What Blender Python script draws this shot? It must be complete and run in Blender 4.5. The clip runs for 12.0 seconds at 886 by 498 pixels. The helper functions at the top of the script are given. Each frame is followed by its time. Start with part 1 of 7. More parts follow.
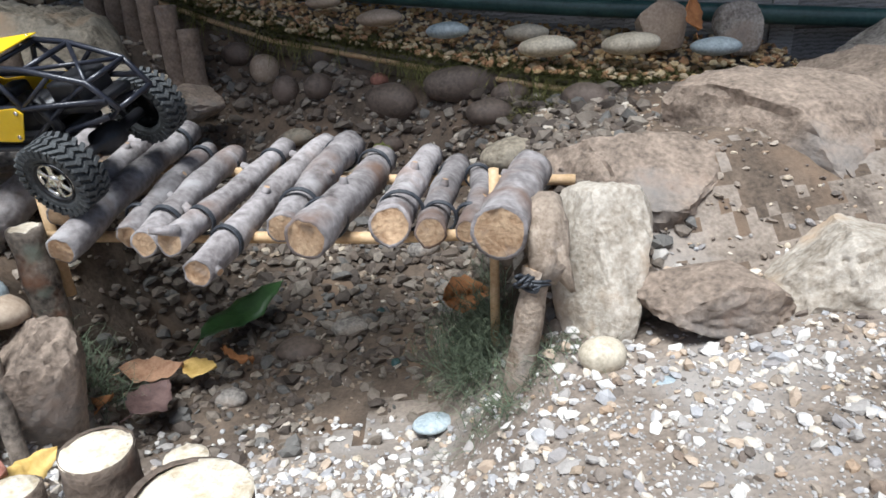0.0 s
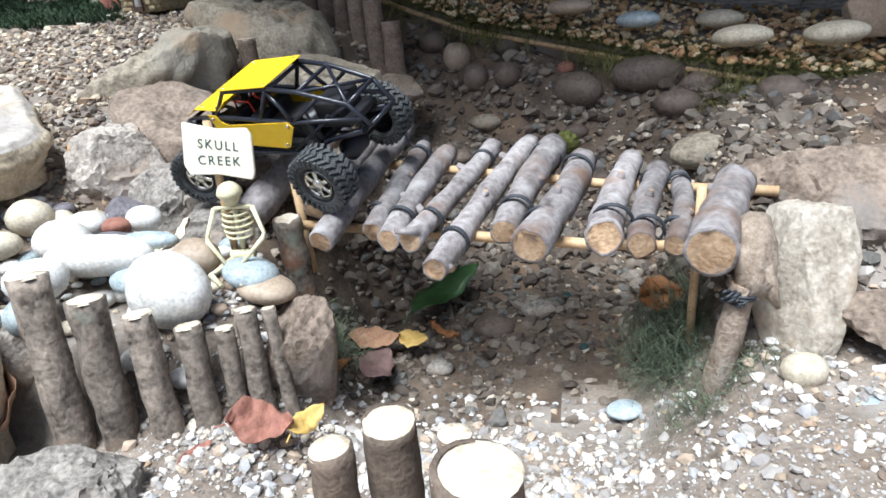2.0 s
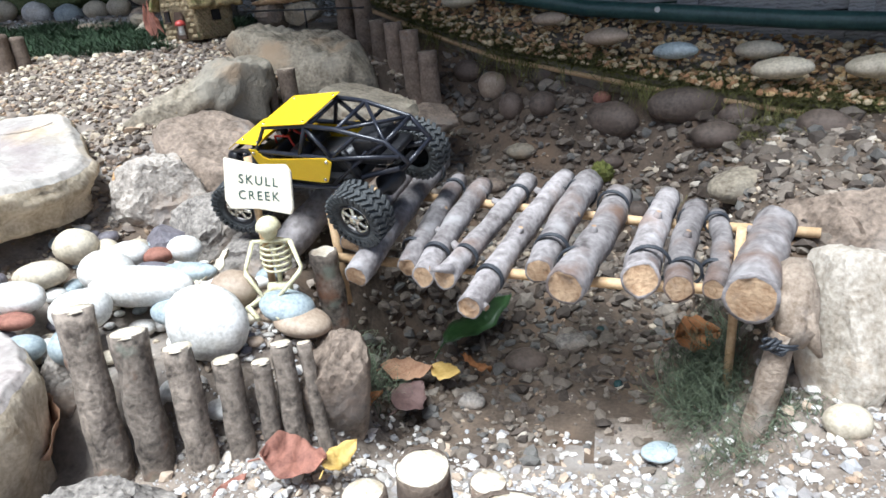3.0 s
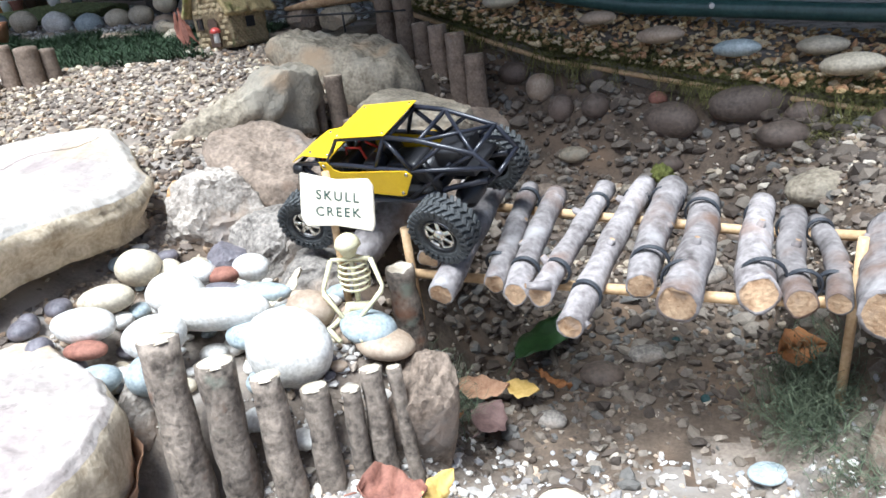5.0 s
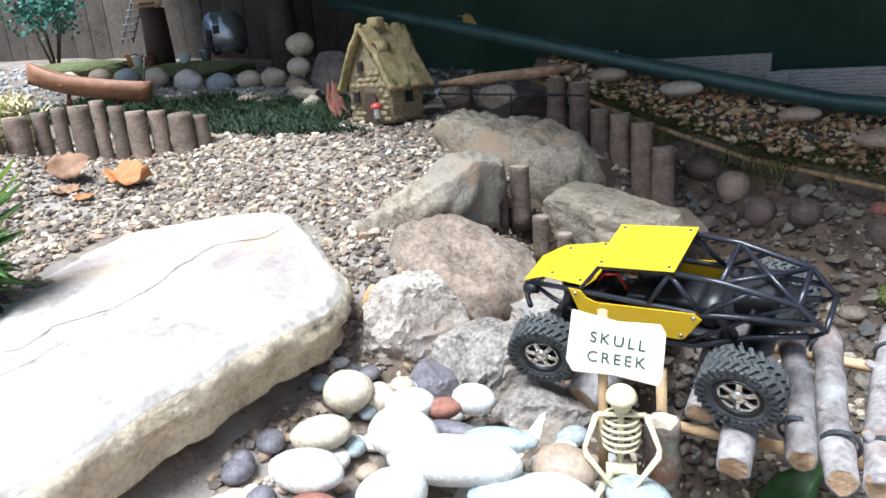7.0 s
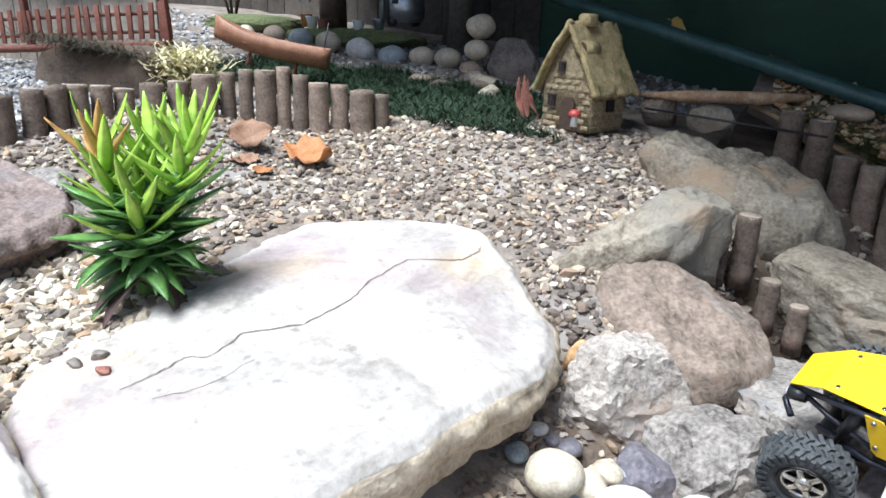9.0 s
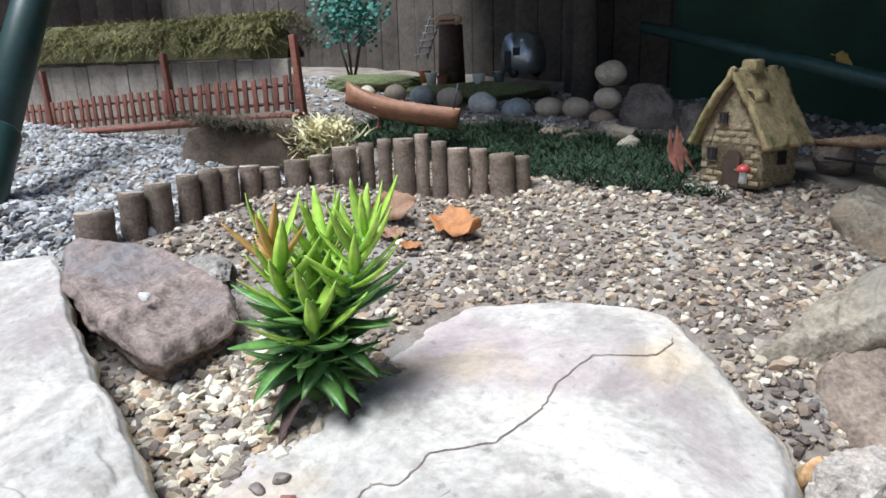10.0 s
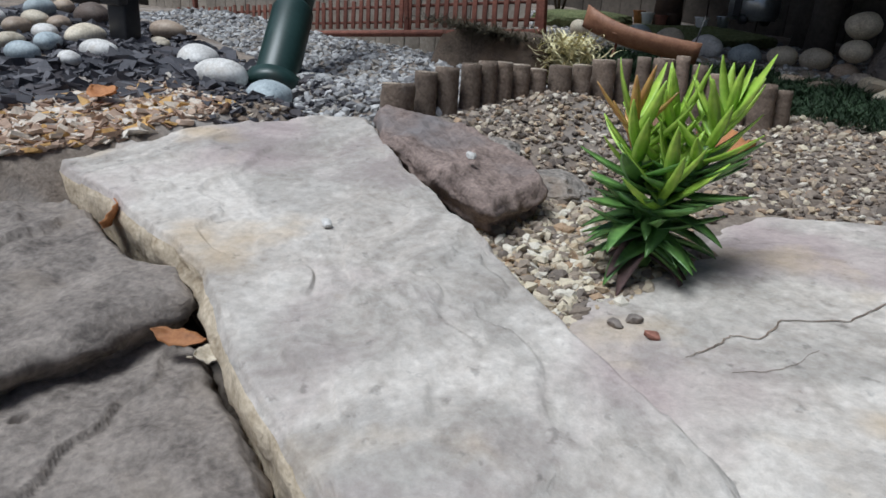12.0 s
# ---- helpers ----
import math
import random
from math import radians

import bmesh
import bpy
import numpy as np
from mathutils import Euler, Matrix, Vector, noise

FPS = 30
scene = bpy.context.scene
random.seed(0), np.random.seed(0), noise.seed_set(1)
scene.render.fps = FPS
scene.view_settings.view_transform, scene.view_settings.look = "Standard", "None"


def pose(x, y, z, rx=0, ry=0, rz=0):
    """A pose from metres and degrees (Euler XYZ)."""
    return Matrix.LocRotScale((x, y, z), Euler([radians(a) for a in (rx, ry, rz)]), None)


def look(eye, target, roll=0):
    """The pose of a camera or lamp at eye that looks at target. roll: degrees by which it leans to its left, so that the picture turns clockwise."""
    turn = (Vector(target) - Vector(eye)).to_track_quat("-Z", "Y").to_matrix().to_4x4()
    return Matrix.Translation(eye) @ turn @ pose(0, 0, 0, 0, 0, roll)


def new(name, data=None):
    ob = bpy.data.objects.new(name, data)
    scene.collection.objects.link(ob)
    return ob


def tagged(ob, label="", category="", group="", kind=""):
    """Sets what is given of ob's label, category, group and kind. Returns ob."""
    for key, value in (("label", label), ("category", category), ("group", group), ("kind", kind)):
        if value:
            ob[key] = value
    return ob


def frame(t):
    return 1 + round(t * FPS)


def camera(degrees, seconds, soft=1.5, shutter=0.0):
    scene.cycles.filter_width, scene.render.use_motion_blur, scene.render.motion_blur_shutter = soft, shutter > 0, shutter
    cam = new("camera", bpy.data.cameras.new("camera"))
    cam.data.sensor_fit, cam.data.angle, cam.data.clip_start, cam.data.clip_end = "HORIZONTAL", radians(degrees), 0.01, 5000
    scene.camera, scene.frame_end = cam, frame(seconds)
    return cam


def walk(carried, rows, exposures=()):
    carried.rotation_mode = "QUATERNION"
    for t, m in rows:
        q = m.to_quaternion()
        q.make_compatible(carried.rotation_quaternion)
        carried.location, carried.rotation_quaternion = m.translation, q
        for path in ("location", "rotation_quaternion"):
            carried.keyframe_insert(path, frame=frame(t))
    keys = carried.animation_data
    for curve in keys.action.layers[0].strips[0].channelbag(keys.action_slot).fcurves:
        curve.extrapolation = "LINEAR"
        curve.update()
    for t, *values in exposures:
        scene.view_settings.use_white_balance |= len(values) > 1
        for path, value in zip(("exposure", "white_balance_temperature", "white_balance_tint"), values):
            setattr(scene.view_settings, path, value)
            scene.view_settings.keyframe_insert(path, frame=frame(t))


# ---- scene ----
cam = camera(66.7, 12.0, soft=1.6)
PATH = [
    (0, (-0.012, 0.044, 0.553), (-0.008, 1.926, -0.123), -3.4),
    (0.5, (-0.036, 0.07, 0.569), (-0.061, 1.956, -0.096), -3.8),
    (1, (-0.064, 0.051, 0.607), (-0.128, 1.939, -0.048), -5.1),
    (1.5, (-0.087, 0.009, 0.634), (-0.292, 1.846, -0.13), -6.0),
    (2, (-0.102, -0.046, 0.671), (-0.515, 1.75, -0.106), -5.6),
    (2.5, (-0.104, -0.063, 0.68), (-0.572, 1.718, -0.098), -5.6),
    (3, (-0.108, -0.038, 0.705), (-0.608, 1.757, -0.022), -5.7),
    (3.2, (-0.119, -0.032, 0.707), (-0.639, 1.759, -0.014), -6.2),
    (5, (-0.253, -0.01, 0.722), (-0.759, 1.783, -0.005), -7.0),
    (5.5, (-0.281, -0.029, 0.732), (-0.806, 1.758, 0.003), -7.4),
    (6, (-0.293, -0.007, 0.752), (-0.872, 1.783, 0.072), -7.0),
    (6.5, (-0.425, -0.006, 0.783), (-1.157, 1.739, 0.138), -5.3),
    (6.7, (-0.506, 0.028, 0.8), (-1.143, 1.832, 0.216), -5.0),
    (8.5, (-0.819, 0.206, 0.854), (-1.625, 1.937, 0.26), 1.5),
    (9, (-0.857, 0.192, 0.874), (-1.768, 1.857, 0.244), 2.4),
    (9.5, (-0.931, 0.195, 0.904), (-1.989, 1.75, 0.225), -0.2),
    (10, (-1.034, 0.227, 0.927), (-2.206, 1.759, 0.399), -1.7),
    (10.5, (-1.123, 0.156, 0.993), (-2.399, 1.54, 0.319), -3.0),
    (11, (-1.188, 0.155, 0.991), (-2.502, 1.473, 0.26), 0.0),
    (11.5, (-1.248, 0.079, 0.814), (-2.651, 1.39, 0.254), 0.8),
    (12, (-1.218, -0.08, 0.799), (-2.607, 1.205, 0.153), 4.0),
]
EXPOSURES = [(0, 0.44, 5800, 7), (1.2, 0.58, 5750, 6), (3, 0.72, 5650, 6), (5.0, 0.94, 5600, 6), (6.0, 0.92, 5600, 6), (8.5, 0.90, 5550, 7), (9.0, 0.72, 5550, 7), (9.5, 0.28, 5600, 7), (10.0, 0.36, 5600, 7), (10.5, 0.04, 5600, 7), (11.2, 0.04, 5700, 7), (11.6, -0.16, 5700, 7), (12, -0.52, 5700, 7)]
walk(cam, [(t, look(eye, target, roll)) for t, eye, target, roll in PATH], EXPOSURES)

# ---- daylight: soft open shade, bright sky behind the camera ----
world = bpy.data.worlds.new("sky")
scene.world = world
world.use_nodes = True
wn = world.node_tree
sky = wn.nodes.new("ShaderNodeTexSky")
sky.sky_type = "NISHITA"
sky.sun_disc = False
sky.sun_elevation, sky.sun_rotation = radians(66), radians(200)
sky.air_density, sky.dust_density, sky.ozone_density = 0.75, 4.0, 0.4
wn.links.new(sky.outputs["Color"], wn.nodes["Background"].inputs["Color"])
wn.nodes["Background"].inputs["Strength"].default_value = 0.082
sun = new("sun", bpy.data.lights.new("sun", "SUN"))
sun.data.energy, sun.data.angle, sun.data.color = 4.4, radians(28), (1.0, 0.985, 0.95)
sun.matrix_world = look((-0.6, -1.7, 4.2), (0, 0, 0))


# ---- materials ----
def mat(name, dark, light, scale=30.0, rough=0.85, bump=0.3, fine=6.0, vary=0.0, metal=0.0, stain=None, wave=None, island=False, stain2=None):
    """A two-scale noise material: dark and light tones, fine grain, relief; vary: tone spread from piece to piece."""
    m = bpy.data.materials.new(name)
    m.use_nodes = True
    n, l = m.node_tree.nodes, m.node_tree.links
    b = n["Principled BSDF"]
    co = n.new("ShaderNodeTexCoord").outputs["Object"]
    big = n.new("ShaderNodeTexNoise")
    big.inputs["Scale"].default_value, big.inputs["Detail"].default_value, big.inputs["Roughness"].default_value = scale, 9, 0.68
    l.new(co, big.inputs["Vector"])
    small = n.new("ShaderNodeTexNoise")
    small.inputs["Scale"].default_value, small.inputs["Detail"].default_value = scale * fine, 6
    l.new(co, small.inputs["Vector"])
    add = n.new("ShaderNodeMath")
    add.operation = "MULTIPLY_ADD"
    add.inputs[1].default_value = 0.55
    l.new(small.outputs["Fac"], add.inputs[0])
    l.new(big.outputs["Fac"], add.inputs[2])
    height = add.outputs[0]
    if wave:
        w = n.new("ShaderNodeTexWave")
        w.bands_direction = wave[0]
        w.inputs["Scale"].default_value, w.inputs["Distortion"].default_value, w.inputs["Detail"].default_value = wave[1], wave[2], 4
        w.inputs["Detail Scale"].default_value = 2.0
        l.new(co, w.inputs["Vector"])
        mx = n.new("ShaderNodeMath")
        mx.operation = "MULTIPLY_ADD"
        mx.inputs[1].default_value = wave[3]
        l.new(w.outputs["Fac"], mx.inputs[0])
        l.new(height, mx.inputs[2])
        height = mx.outputs[0]
    ramp = n.new("ShaderNodeValToRGB")
    ramp.color_ramp.elements[0].position, ramp.color_ramp.elements[1].position = 0.52, 1.02
    ramp.color_ramp.elements[0].color, ramp.color_ramp.elements[1].color = (*dark, 1), (*light, 1)
    l.new(height, ramp.inputs["Fac"])
    colour = ramp.outputs["Color"]
    for stain in [s for s in (stain, stain2) if s]:
        sn = n.new("ShaderNodeTexNoise")
        sn.inputs["Scale"].default_value, sn.inputs["Detail"].default_value = stain[1], 5
        l.new(co, sn.inputs["Vector"])
        sr = n.new("ShaderNodeValToRGB")
        sr.color_ramp.elements[0].position, sr.color_ramp.elements[1].position = stain[2], stain[2] + 0.16
        l.new(sn.outputs["Fac"], sr.inputs["Fac"])
        mix = n.new("ShaderNodeMix")
        mix.data_type = "RGBA"
        l.new(sr.outputs["Color"], mix.inputs["Factor"])
        l.new(colour, mix.inputs["A"])
        mix.inputs["B"].default_value = (*stain[0], 1)
        colour = mix.outputs["Result"]
    if vary:
        hs = n.new("ShaderNodeHueSaturation")
        src = n.new("ShaderNodeNewGeometry").outputs["Random Per Island"] if island else n.new("ShaderNodeObjectInfo").outputs["Random"]
        mr = n.new("ShaderNodeMapRange")
        mr.inputs["To Min"].default_value, mr.inputs["To Max"].default_value = 1 - vary, 1 + vary
        l.new(src, mr.inputs["Value"])
        l.new(mr.outputs["Result"], hs.inputs["Value"])
        l.new(colour, hs.inputs["Color"])
        colour = hs.outputs["Color"]
    l.new(colour, b.inputs["Base Color"])
    if bump:
        bp = n.new("ShaderNodeBump")
        bp.inputs["Strength"].default_value, bp.inputs["Distance"].default_value = bump, 0.004
        l.new(height, bp.inputs["Height"])
        l.new(bp.outputs["Normal"], b.inputs["Normal"])
    b.inputs["Roughness"].default_value, b.inputs["Metallic"].default_value = rough, metal
    return m


def pebble_mat(name, tones, rough=0.8, spots=0.35):
    """Loose chips: each island picks one of the tones."""
    m = mat(name, (0.4, 0.4, 0.4), (1, 1, 1), 120, rough, 0.25, 5)
    n, l = m.node_tree.nodes, m.node_tree.links
    b = n["Principled BSDF"]
    old = b.inputs["Base Color"].links[0].from_socket
    r = n.new("ShaderNodeValToRGB")
    r.color_ramp.interpolation = "CONSTANT"
    e = r.color_ramp.elements
    while len(e) < len(tones):
        e.new(0.5)
    for i, c in enumerate(tones):
        e[i].position = i / len(tones)
        e[i].color = (*c, 1)
    l.new(n.new("ShaderNodeNewGeometry").outputs["Random Per Island"], r.inputs["Fac"])
    mix = n.new("ShaderNodeMix")
    mix.data_type, mix.blend_type = "RGBA", "MULTIPLY"
    mix.inputs["Factor"].default_value = spots * 2
    l.new(r.outputs["Color"], mix.inputs["A"])
    l.new(old, mix.inputs["B"])
    l.new(mix.outputs["Result"], b.inputs["Base Color"])
    return m


M_SOIL = mat("soil", (0.075, 0.057, 0.043), (0.31, 0.255, 0.205), 14, 0.95, 1.0, 11, stain=((0.30, 0.27, 0.24), 4.5, 0.50))
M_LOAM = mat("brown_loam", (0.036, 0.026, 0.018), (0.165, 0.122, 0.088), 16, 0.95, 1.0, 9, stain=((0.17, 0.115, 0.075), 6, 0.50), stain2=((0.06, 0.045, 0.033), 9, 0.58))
def riven_mat(name):
    """Riven sandstone: cream and mauve patches, ochre blooms, fine grain, dark pits and thin flaked layers."""
    m = mat(name, (0.36, 0.315, 0.27), (0.66, 0.615, 0.555), 7, 0.82, 0.0, 9, stain=((0.41, 0.34, 0.32), 3.1, 0.49), stain2=((0.53, 0.42, 0.29), 4.6, 0.57))
    n, l = m.node_tree.nodes, m.node_tree.links
    b = n["Principled BSDF"]
    colour = b.inputs["Base Color"].links[0].from_socket
    co = n.new("ShaderNodeTexCoord").outputs["Object"]

    def field(scale, detail, rough, distort=0.0):
        t = n.new("ShaderNodeTexNoise")
        t.inputs["Scale"].default_value, t.inputs["Detail"].default_value, t.inputs["Roughness"].default_value, t.inputs["Distortion"].default_value = scale, detail, rough, distort
        l.new(co, t.inputs["Vector"])
        return t.outputs["Fac"]

    def ramp(fac, p0, p1, c0, c1):
        r = n.new("ShaderNodeValToRGB")
        e = r.color_ramp.elements
        e[0].position, e[1].position, e[0].color, e[1].color = p0, p1, (c0, c0, c0, 1), (c1, c1, c1, 1)
        l.new(fac, r.inputs["Fac"])
        return r.outputs["Color"]

    def times(a, c):
        x = n.new("ShaderNodeMix")
        x.data_type, x.blend_type = "RGBA", "MULTIPLY"
        x.inputs["Factor"].default_value = 1.0
        l.new(a, x.inputs["A"])
        l.new(c, x.inputs["B"])
        return x.outputs["Result"]

    grain, pits, flakes = field(90, 6, 0.75), field(38, 3, 0.6), field(4.2, 7, 0.62, 1.2)
    layers = ramp(flakes, 0.0, 1.0, 0.0, 1.0)
    colour = times(colour, ramp(grain, 0.34, 0.66, 0.84, 1.06))
    colour = times(colour, ramp(pits, 0.29, 0.37, 0.70, 1.0))
    colour = times(colour, ramp(flakes, 0.42, 0.58, 0.78, 1.12))
    l.new(colour, b.inputs["Base Color"])
    step = n.new("ShaderNodeMath")
    step.operation = "SNAP"
    step.inputs[1].default_value = 0.085
    l.new(layers, step.inputs[0])
    total = step.outputs[0]
    for f, k in ((grain, 0.10), (pits, 0.16), (flakes, 0.5)):
        a = n.new("ShaderNodeMath")
        a.operation = "MULTIPLY_ADD"
        a.inputs[1].default_value = k
        l.new(f, a.inputs[0])
        l.new(total, a.inputs[2])
        total = a.outputs[0]
    bp = n.new("ShaderNodeBump")
    bp.inputs["Strength"].default_value, bp.inputs["Distance"].default_value = 0.8, 0.016
    l.new(total, bp.inputs["Height"])
    l.new(bp.outputs["Normal"], b.inputs["Normal"])
    return m


M_SLAB = riven_mat("pale_sandstone")
M_SLABEDGE = mat("split_sandstone", (0.30, 0.225, 0.14), (0.70, 0.60, 0.45), 22, 0.85, 0.9, 6)
M_GREYROCK = mat("grey_rock", (0.07, 0.06, 0.052), (0.40, 0.36, 0.315), 18, 0.85, 1.0, 8, stain=((0.29, 0.215, 0.155), 6, 0.53), stain2=((0.17, 0.185, 0.195), 8, 0.60))
M_BROWNROCK = mat("brown_rock", (0.085, 0.063, 0.047), (0.33, 0.255, 0.195), 16, 0.85, 0.8, 8, stain=((0.20, 0.185, 0.17), 5, 0.55), stain2=((0.27, 0.18, 0.125), 9, 0.60))
M_PALEROCK = mat("pale_rock", (0.13, 0.105, 0.085), (0.58, 0.52, 0.45), 18, 0.8, 0.9, 8, stain=((0.36, 0.26, 0.185), 8, 0.52), stain2=((0.20, 0.225, 0.245), 6, 0.60))
M_CREAMROCK = mat("cream_rock", (0.20, 0.16, 0.115), (0.54, 0.485, 0.41), 16, 0.8, 0.8, 8, stain=((0.40, 0.29, 0.19), 9, 0.56), stain2=((0.30, 0.29, 0.28), 7, 0.62))
M_OCHREROCK = mat("grey_tan_rock", (0.115, 0.092, 0.064), (0.40, 0.345, 0.26), 15, 0.85, 1.0, 8, stain=((0.26, 0.235, 0.19), 5, 0.52), stain2=((0.33, 0.24, 0.155), 8, 0.58))
M_REDROCK = mat("reddish_slate", (0.08, 0.056, 0.047), (0.36, 0.275, 0.235), 24, 0.85, 1.0, 7, stain=((0.20, 0.18, 0.175), 6, 0.55))
M_SLATE = mat("dark_slate", (0.065, 0.053, 0.046), (0.33, 0.285, 0.245), 11, 0.8, 1.0, 10, stain=((0.26, 0.215, 0.17), 5, 0.56))
M_WHITEPEB = mat("white_pebble", (0.42, 0.40, 0.36), (0.82, 0.80, 0.76), 22, 0.65, 0.3, 8, stain=((0.52, 0.45, 0.36), 14, 0.6))
M_CREAMPEB = mat("cream_pebble", (0.36, 0.30, 0.21), (0.72, 0.64, 0.50), 22, 0.65, 0.3, 8, vary=0.15)
M_BLUEPEB = mat("blue_grey_pebble", (0.20, 0.24, 0.26), (0.48, 0.54, 0.55), 22, 0.65, 0.3, 8, vary=0.15)
M_TANPEB = mat("tan_pebble", (0.28, 0.20, 0.14), (0.50, 0.40, 0.30), 18, 0.6, 0.15, 8, vary=0.15)
M_DARKPEB = mat("dark_pebble", (0.07, 0.065, 0.075), (0.22, 0.20, 0.22), 18, 0.6, 0.15, 8)
M_WETSTONE = mat("brown_cobble", (0.055, 0.040, 0.031), (0.175, 0.132, 0.105), 14, 0.7, 0.5, 8, vary=0.3, stain=((0.13, 0.095, 0.075), 12, 0.55))
M_FLINT = mat("orange_flint", (0.34, 0.16, 0.05), (0.62, 0.42, 0.22), 40, 0.5, 0.4, 4)
M_BARK = mat("grey_bark", (0.085, 0.070, 0.066), (0.42, 0.385, 0.375), 15, 0.9, 1.0, 6, vary=0.28, stain=((0.19, 0.115, 0.080), 9, 0.54), stain2=((0.45, 0.425, 0.415), 13, 0.60))
M_BARKROUGH = mat("flaky_bark", (0.018, 0.013, 0.010), (0.34, 0.28, 0.225), 24, 0.95, 1.0, 5, vary=0.25, stain=((0.22, 0.095, 0.045), 13, 0.55), stain2=((0.23, 0.26, 0.205), 17, 0.58))
M_ELBOW = mat("gnarled_wood", (0.12, 0.082, 0.052), (0.40, 0.325, 0.255), 34, 0.9, 1.0, 5, stain=((0.34, 0.30, 0.26), 20, 0.55))
M_BARKBROWN = mat("brown_stake_bark", (0.075, 0.052, 0.037), (0.27, 0.205, 0.155), 30, 0.9, 1.0, 5, vary=0.3, stain=((0.20, 0.095, 0.055), 16, 0.58), stain2=((0.24, 0.21, 0.18), 24, 0.60))
M_CUT = mat("cut_wood", (0.26, 0.145, 0.072), (0.60, 0.43, 0.27), 30, 0.85, 0.9, 5, vary=0.25, stain=((0.30, 0.22, 0.16), 40, 0.58))
M_CUTPALE = mat("pale_cut_wood", (0.46, 0.36, 0.23), (0.84, 0.77, 0.64), 40, 0.85, 0.8, 5, vary=0.08, stain=((0.36, 0.24, 0.13), 38, 0.63))
M_CUTDARK = mat("weathered_cut_wood", (0.22, 0.165, 0.12), (0.46, 0.385, 0.30), 50, 0.85, 0.6, 4, vary=0.12)
M_DOWEL = mat("dowel_wood", (0.42, 0.26, 0.12), (0.66, 0.47, 0.28), 30, 0.6, 0.2, 6)
M_CORD = mat("black_cord", (0.012, 0.014, 0.018), (0.05, 0.055, 0.065), 200, 0.5, 0.2, 4)
M_YELLOW = mat("yellow_panel", (0.78, 0.50, 0.006), (0.86, 0.58, 0.015), 30, 0.42, 0.03, 6)
M_BLACK = mat("black_plastic", (0.008, 0.008, 0.010), (0.022, 0.022, 0.025), 60, 0.42, 0.1, 6)
M_TUBE = mat("black_tube", (0.010, 0.011, 0.016), (0.028, 0.030, 0.042), 60, 0.28, 0.05, 6)
M_TYRE = mat("dusty_rubber", (0.018, 0.020, 0.022), (0.10, 0.105, 0.105), 60, 0.85, 0.4, 5)
M_CHROME = mat("chrome", (0.70, 0.66, 0.58), (0.86, 0.83, 0.76), 50, 0.22, 0.05, 5, metal=1.0)
M_RED = mat("red_wire", (0.45, 0.02, 0.015), (0.6, 0.05, 0.03), 60, 0.4, 0.0, 5)
M_LENS = mat("lamp_lens", (0.75, 0.77, 0.8), (0.9, 0.9, 0.92), 60, 0.12, 0.0, 5)
M_GREENPIPE = mat("green_painted_steel", (0.022, 0.055, 0.052), (0.06, 0.125, 0.115), 14, 0.35, 0.1, 10, stain=((0.20, 0.19, 0.15), 9, 0.68))
M_POLE = mat("dark_green_pole_paint", (0.010, 0.028, 0.024), (0.026, 0.058, 0.050), 9, 0.4, 0.1, 10, stain=((0.045, 0.033, 0.022), 6, 0.56))
M_TARP = mat("dark_green_fabric", (0.008, 0.032, 0.018), (0.022, 0.068, 0.038), 5, 0.75, 0.3, 40)
M_BOARD = mat("weathered_board", (0.12, 0.115, 0.11), (0.34, 0.33, 0.32), 7, 0.9, 0.7, 8, wave=("Z", 30, 6, 0.35), vary=0.2)
M_FENCE = mat("dark_fence_board", (0.045, 0.037, 0.030), (0.125, 0.105, 0.085), 6, 0.9, 0.6, 9, vary=0.25)
M_PLANKTAN = mat("tan_edging_board", (0.20, 0.17, 0.135), (0.42, 0.37, 0.305), 8, 0.9, 0.6, 9, vary=0.18)
M_REDWOOD = mat("red_stained_wood", (0.11, 0.035, 0.022), (0.26, 0.10, 0.065), 30, 0.8, 0.5, 5, vary=0.2)
M_BOAT = mat("brown_boat_wood", (0.20, 0.085, 0.045), (0.36, 0.18, 0.10), 25, 0.6, 0.4, 6)
M_MOSS = mat("moss", (0.055, 0.058, 0.016), (0.27, 0.25, 0.085), 60, 1.0, 1.0, 4, vary=0.45, island=True)
M_MOSSOLIVE = mat("olive_green_moss", (0.05, 0.065, 0.022), (0.20, 0.22, 0.10), 70, 1.0, 1.0, 4)
M_DEADGRASS = mat("dead_grass", (0.02, 0.017, 0.010), (0.085, 0.07, 0.04), 60, 1.0, 0.4, 4, vary=0.5, island=True)
M_MOSSBRIGHT = mat("yellow_green_moss", (0.07, 0.085, 0.018), (0.25, 0.26, 0.07), 90, 1.0, 1.0, 4)
M_GRASS = mat("dark_groundcover", (0.010, 0.024, 0.010), (0.046, 0.082, 0.036), 60, 0.9, 0.3, 4, vary=0.5, island=True)
M_TUFT = mat("wiry_moss", (0.028, 0.042, 0.022), (0.17, 0.20, 0.125), 60, 0.9, 0.2, 4, vary=0.5, island=True)
# dry straw, its colour lifted to carry a patch of direct sun
M_STRAWLIT = mat("sun_brightened_dry_straw", (0.46, 0.40, 0.18), (0.84, 0.78, 0.50), 60, 0.8, 0.2, 4, vary=0.35, island=True)
M_LEAF = mat("succulent_leaf", (0.05, 0.13, 0.032), (0.19, 0.36, 0.09), 25, 0.4, 0.1, 5, vary=0.25)
M_LEAFTOP = mat("bright_leaf", (0.20, 0.40, 0.035), (0.48, 0.66, 0.10), 25, 0.4, 0.1, 5, vary=0.2)
M_LEAFRED = mat("orange_tipped_leaf", (0.42, 0.16, 0.07), (0.55, 0.36, 0.10), 25, 0.45, 0.1, 5, vary=0.2)
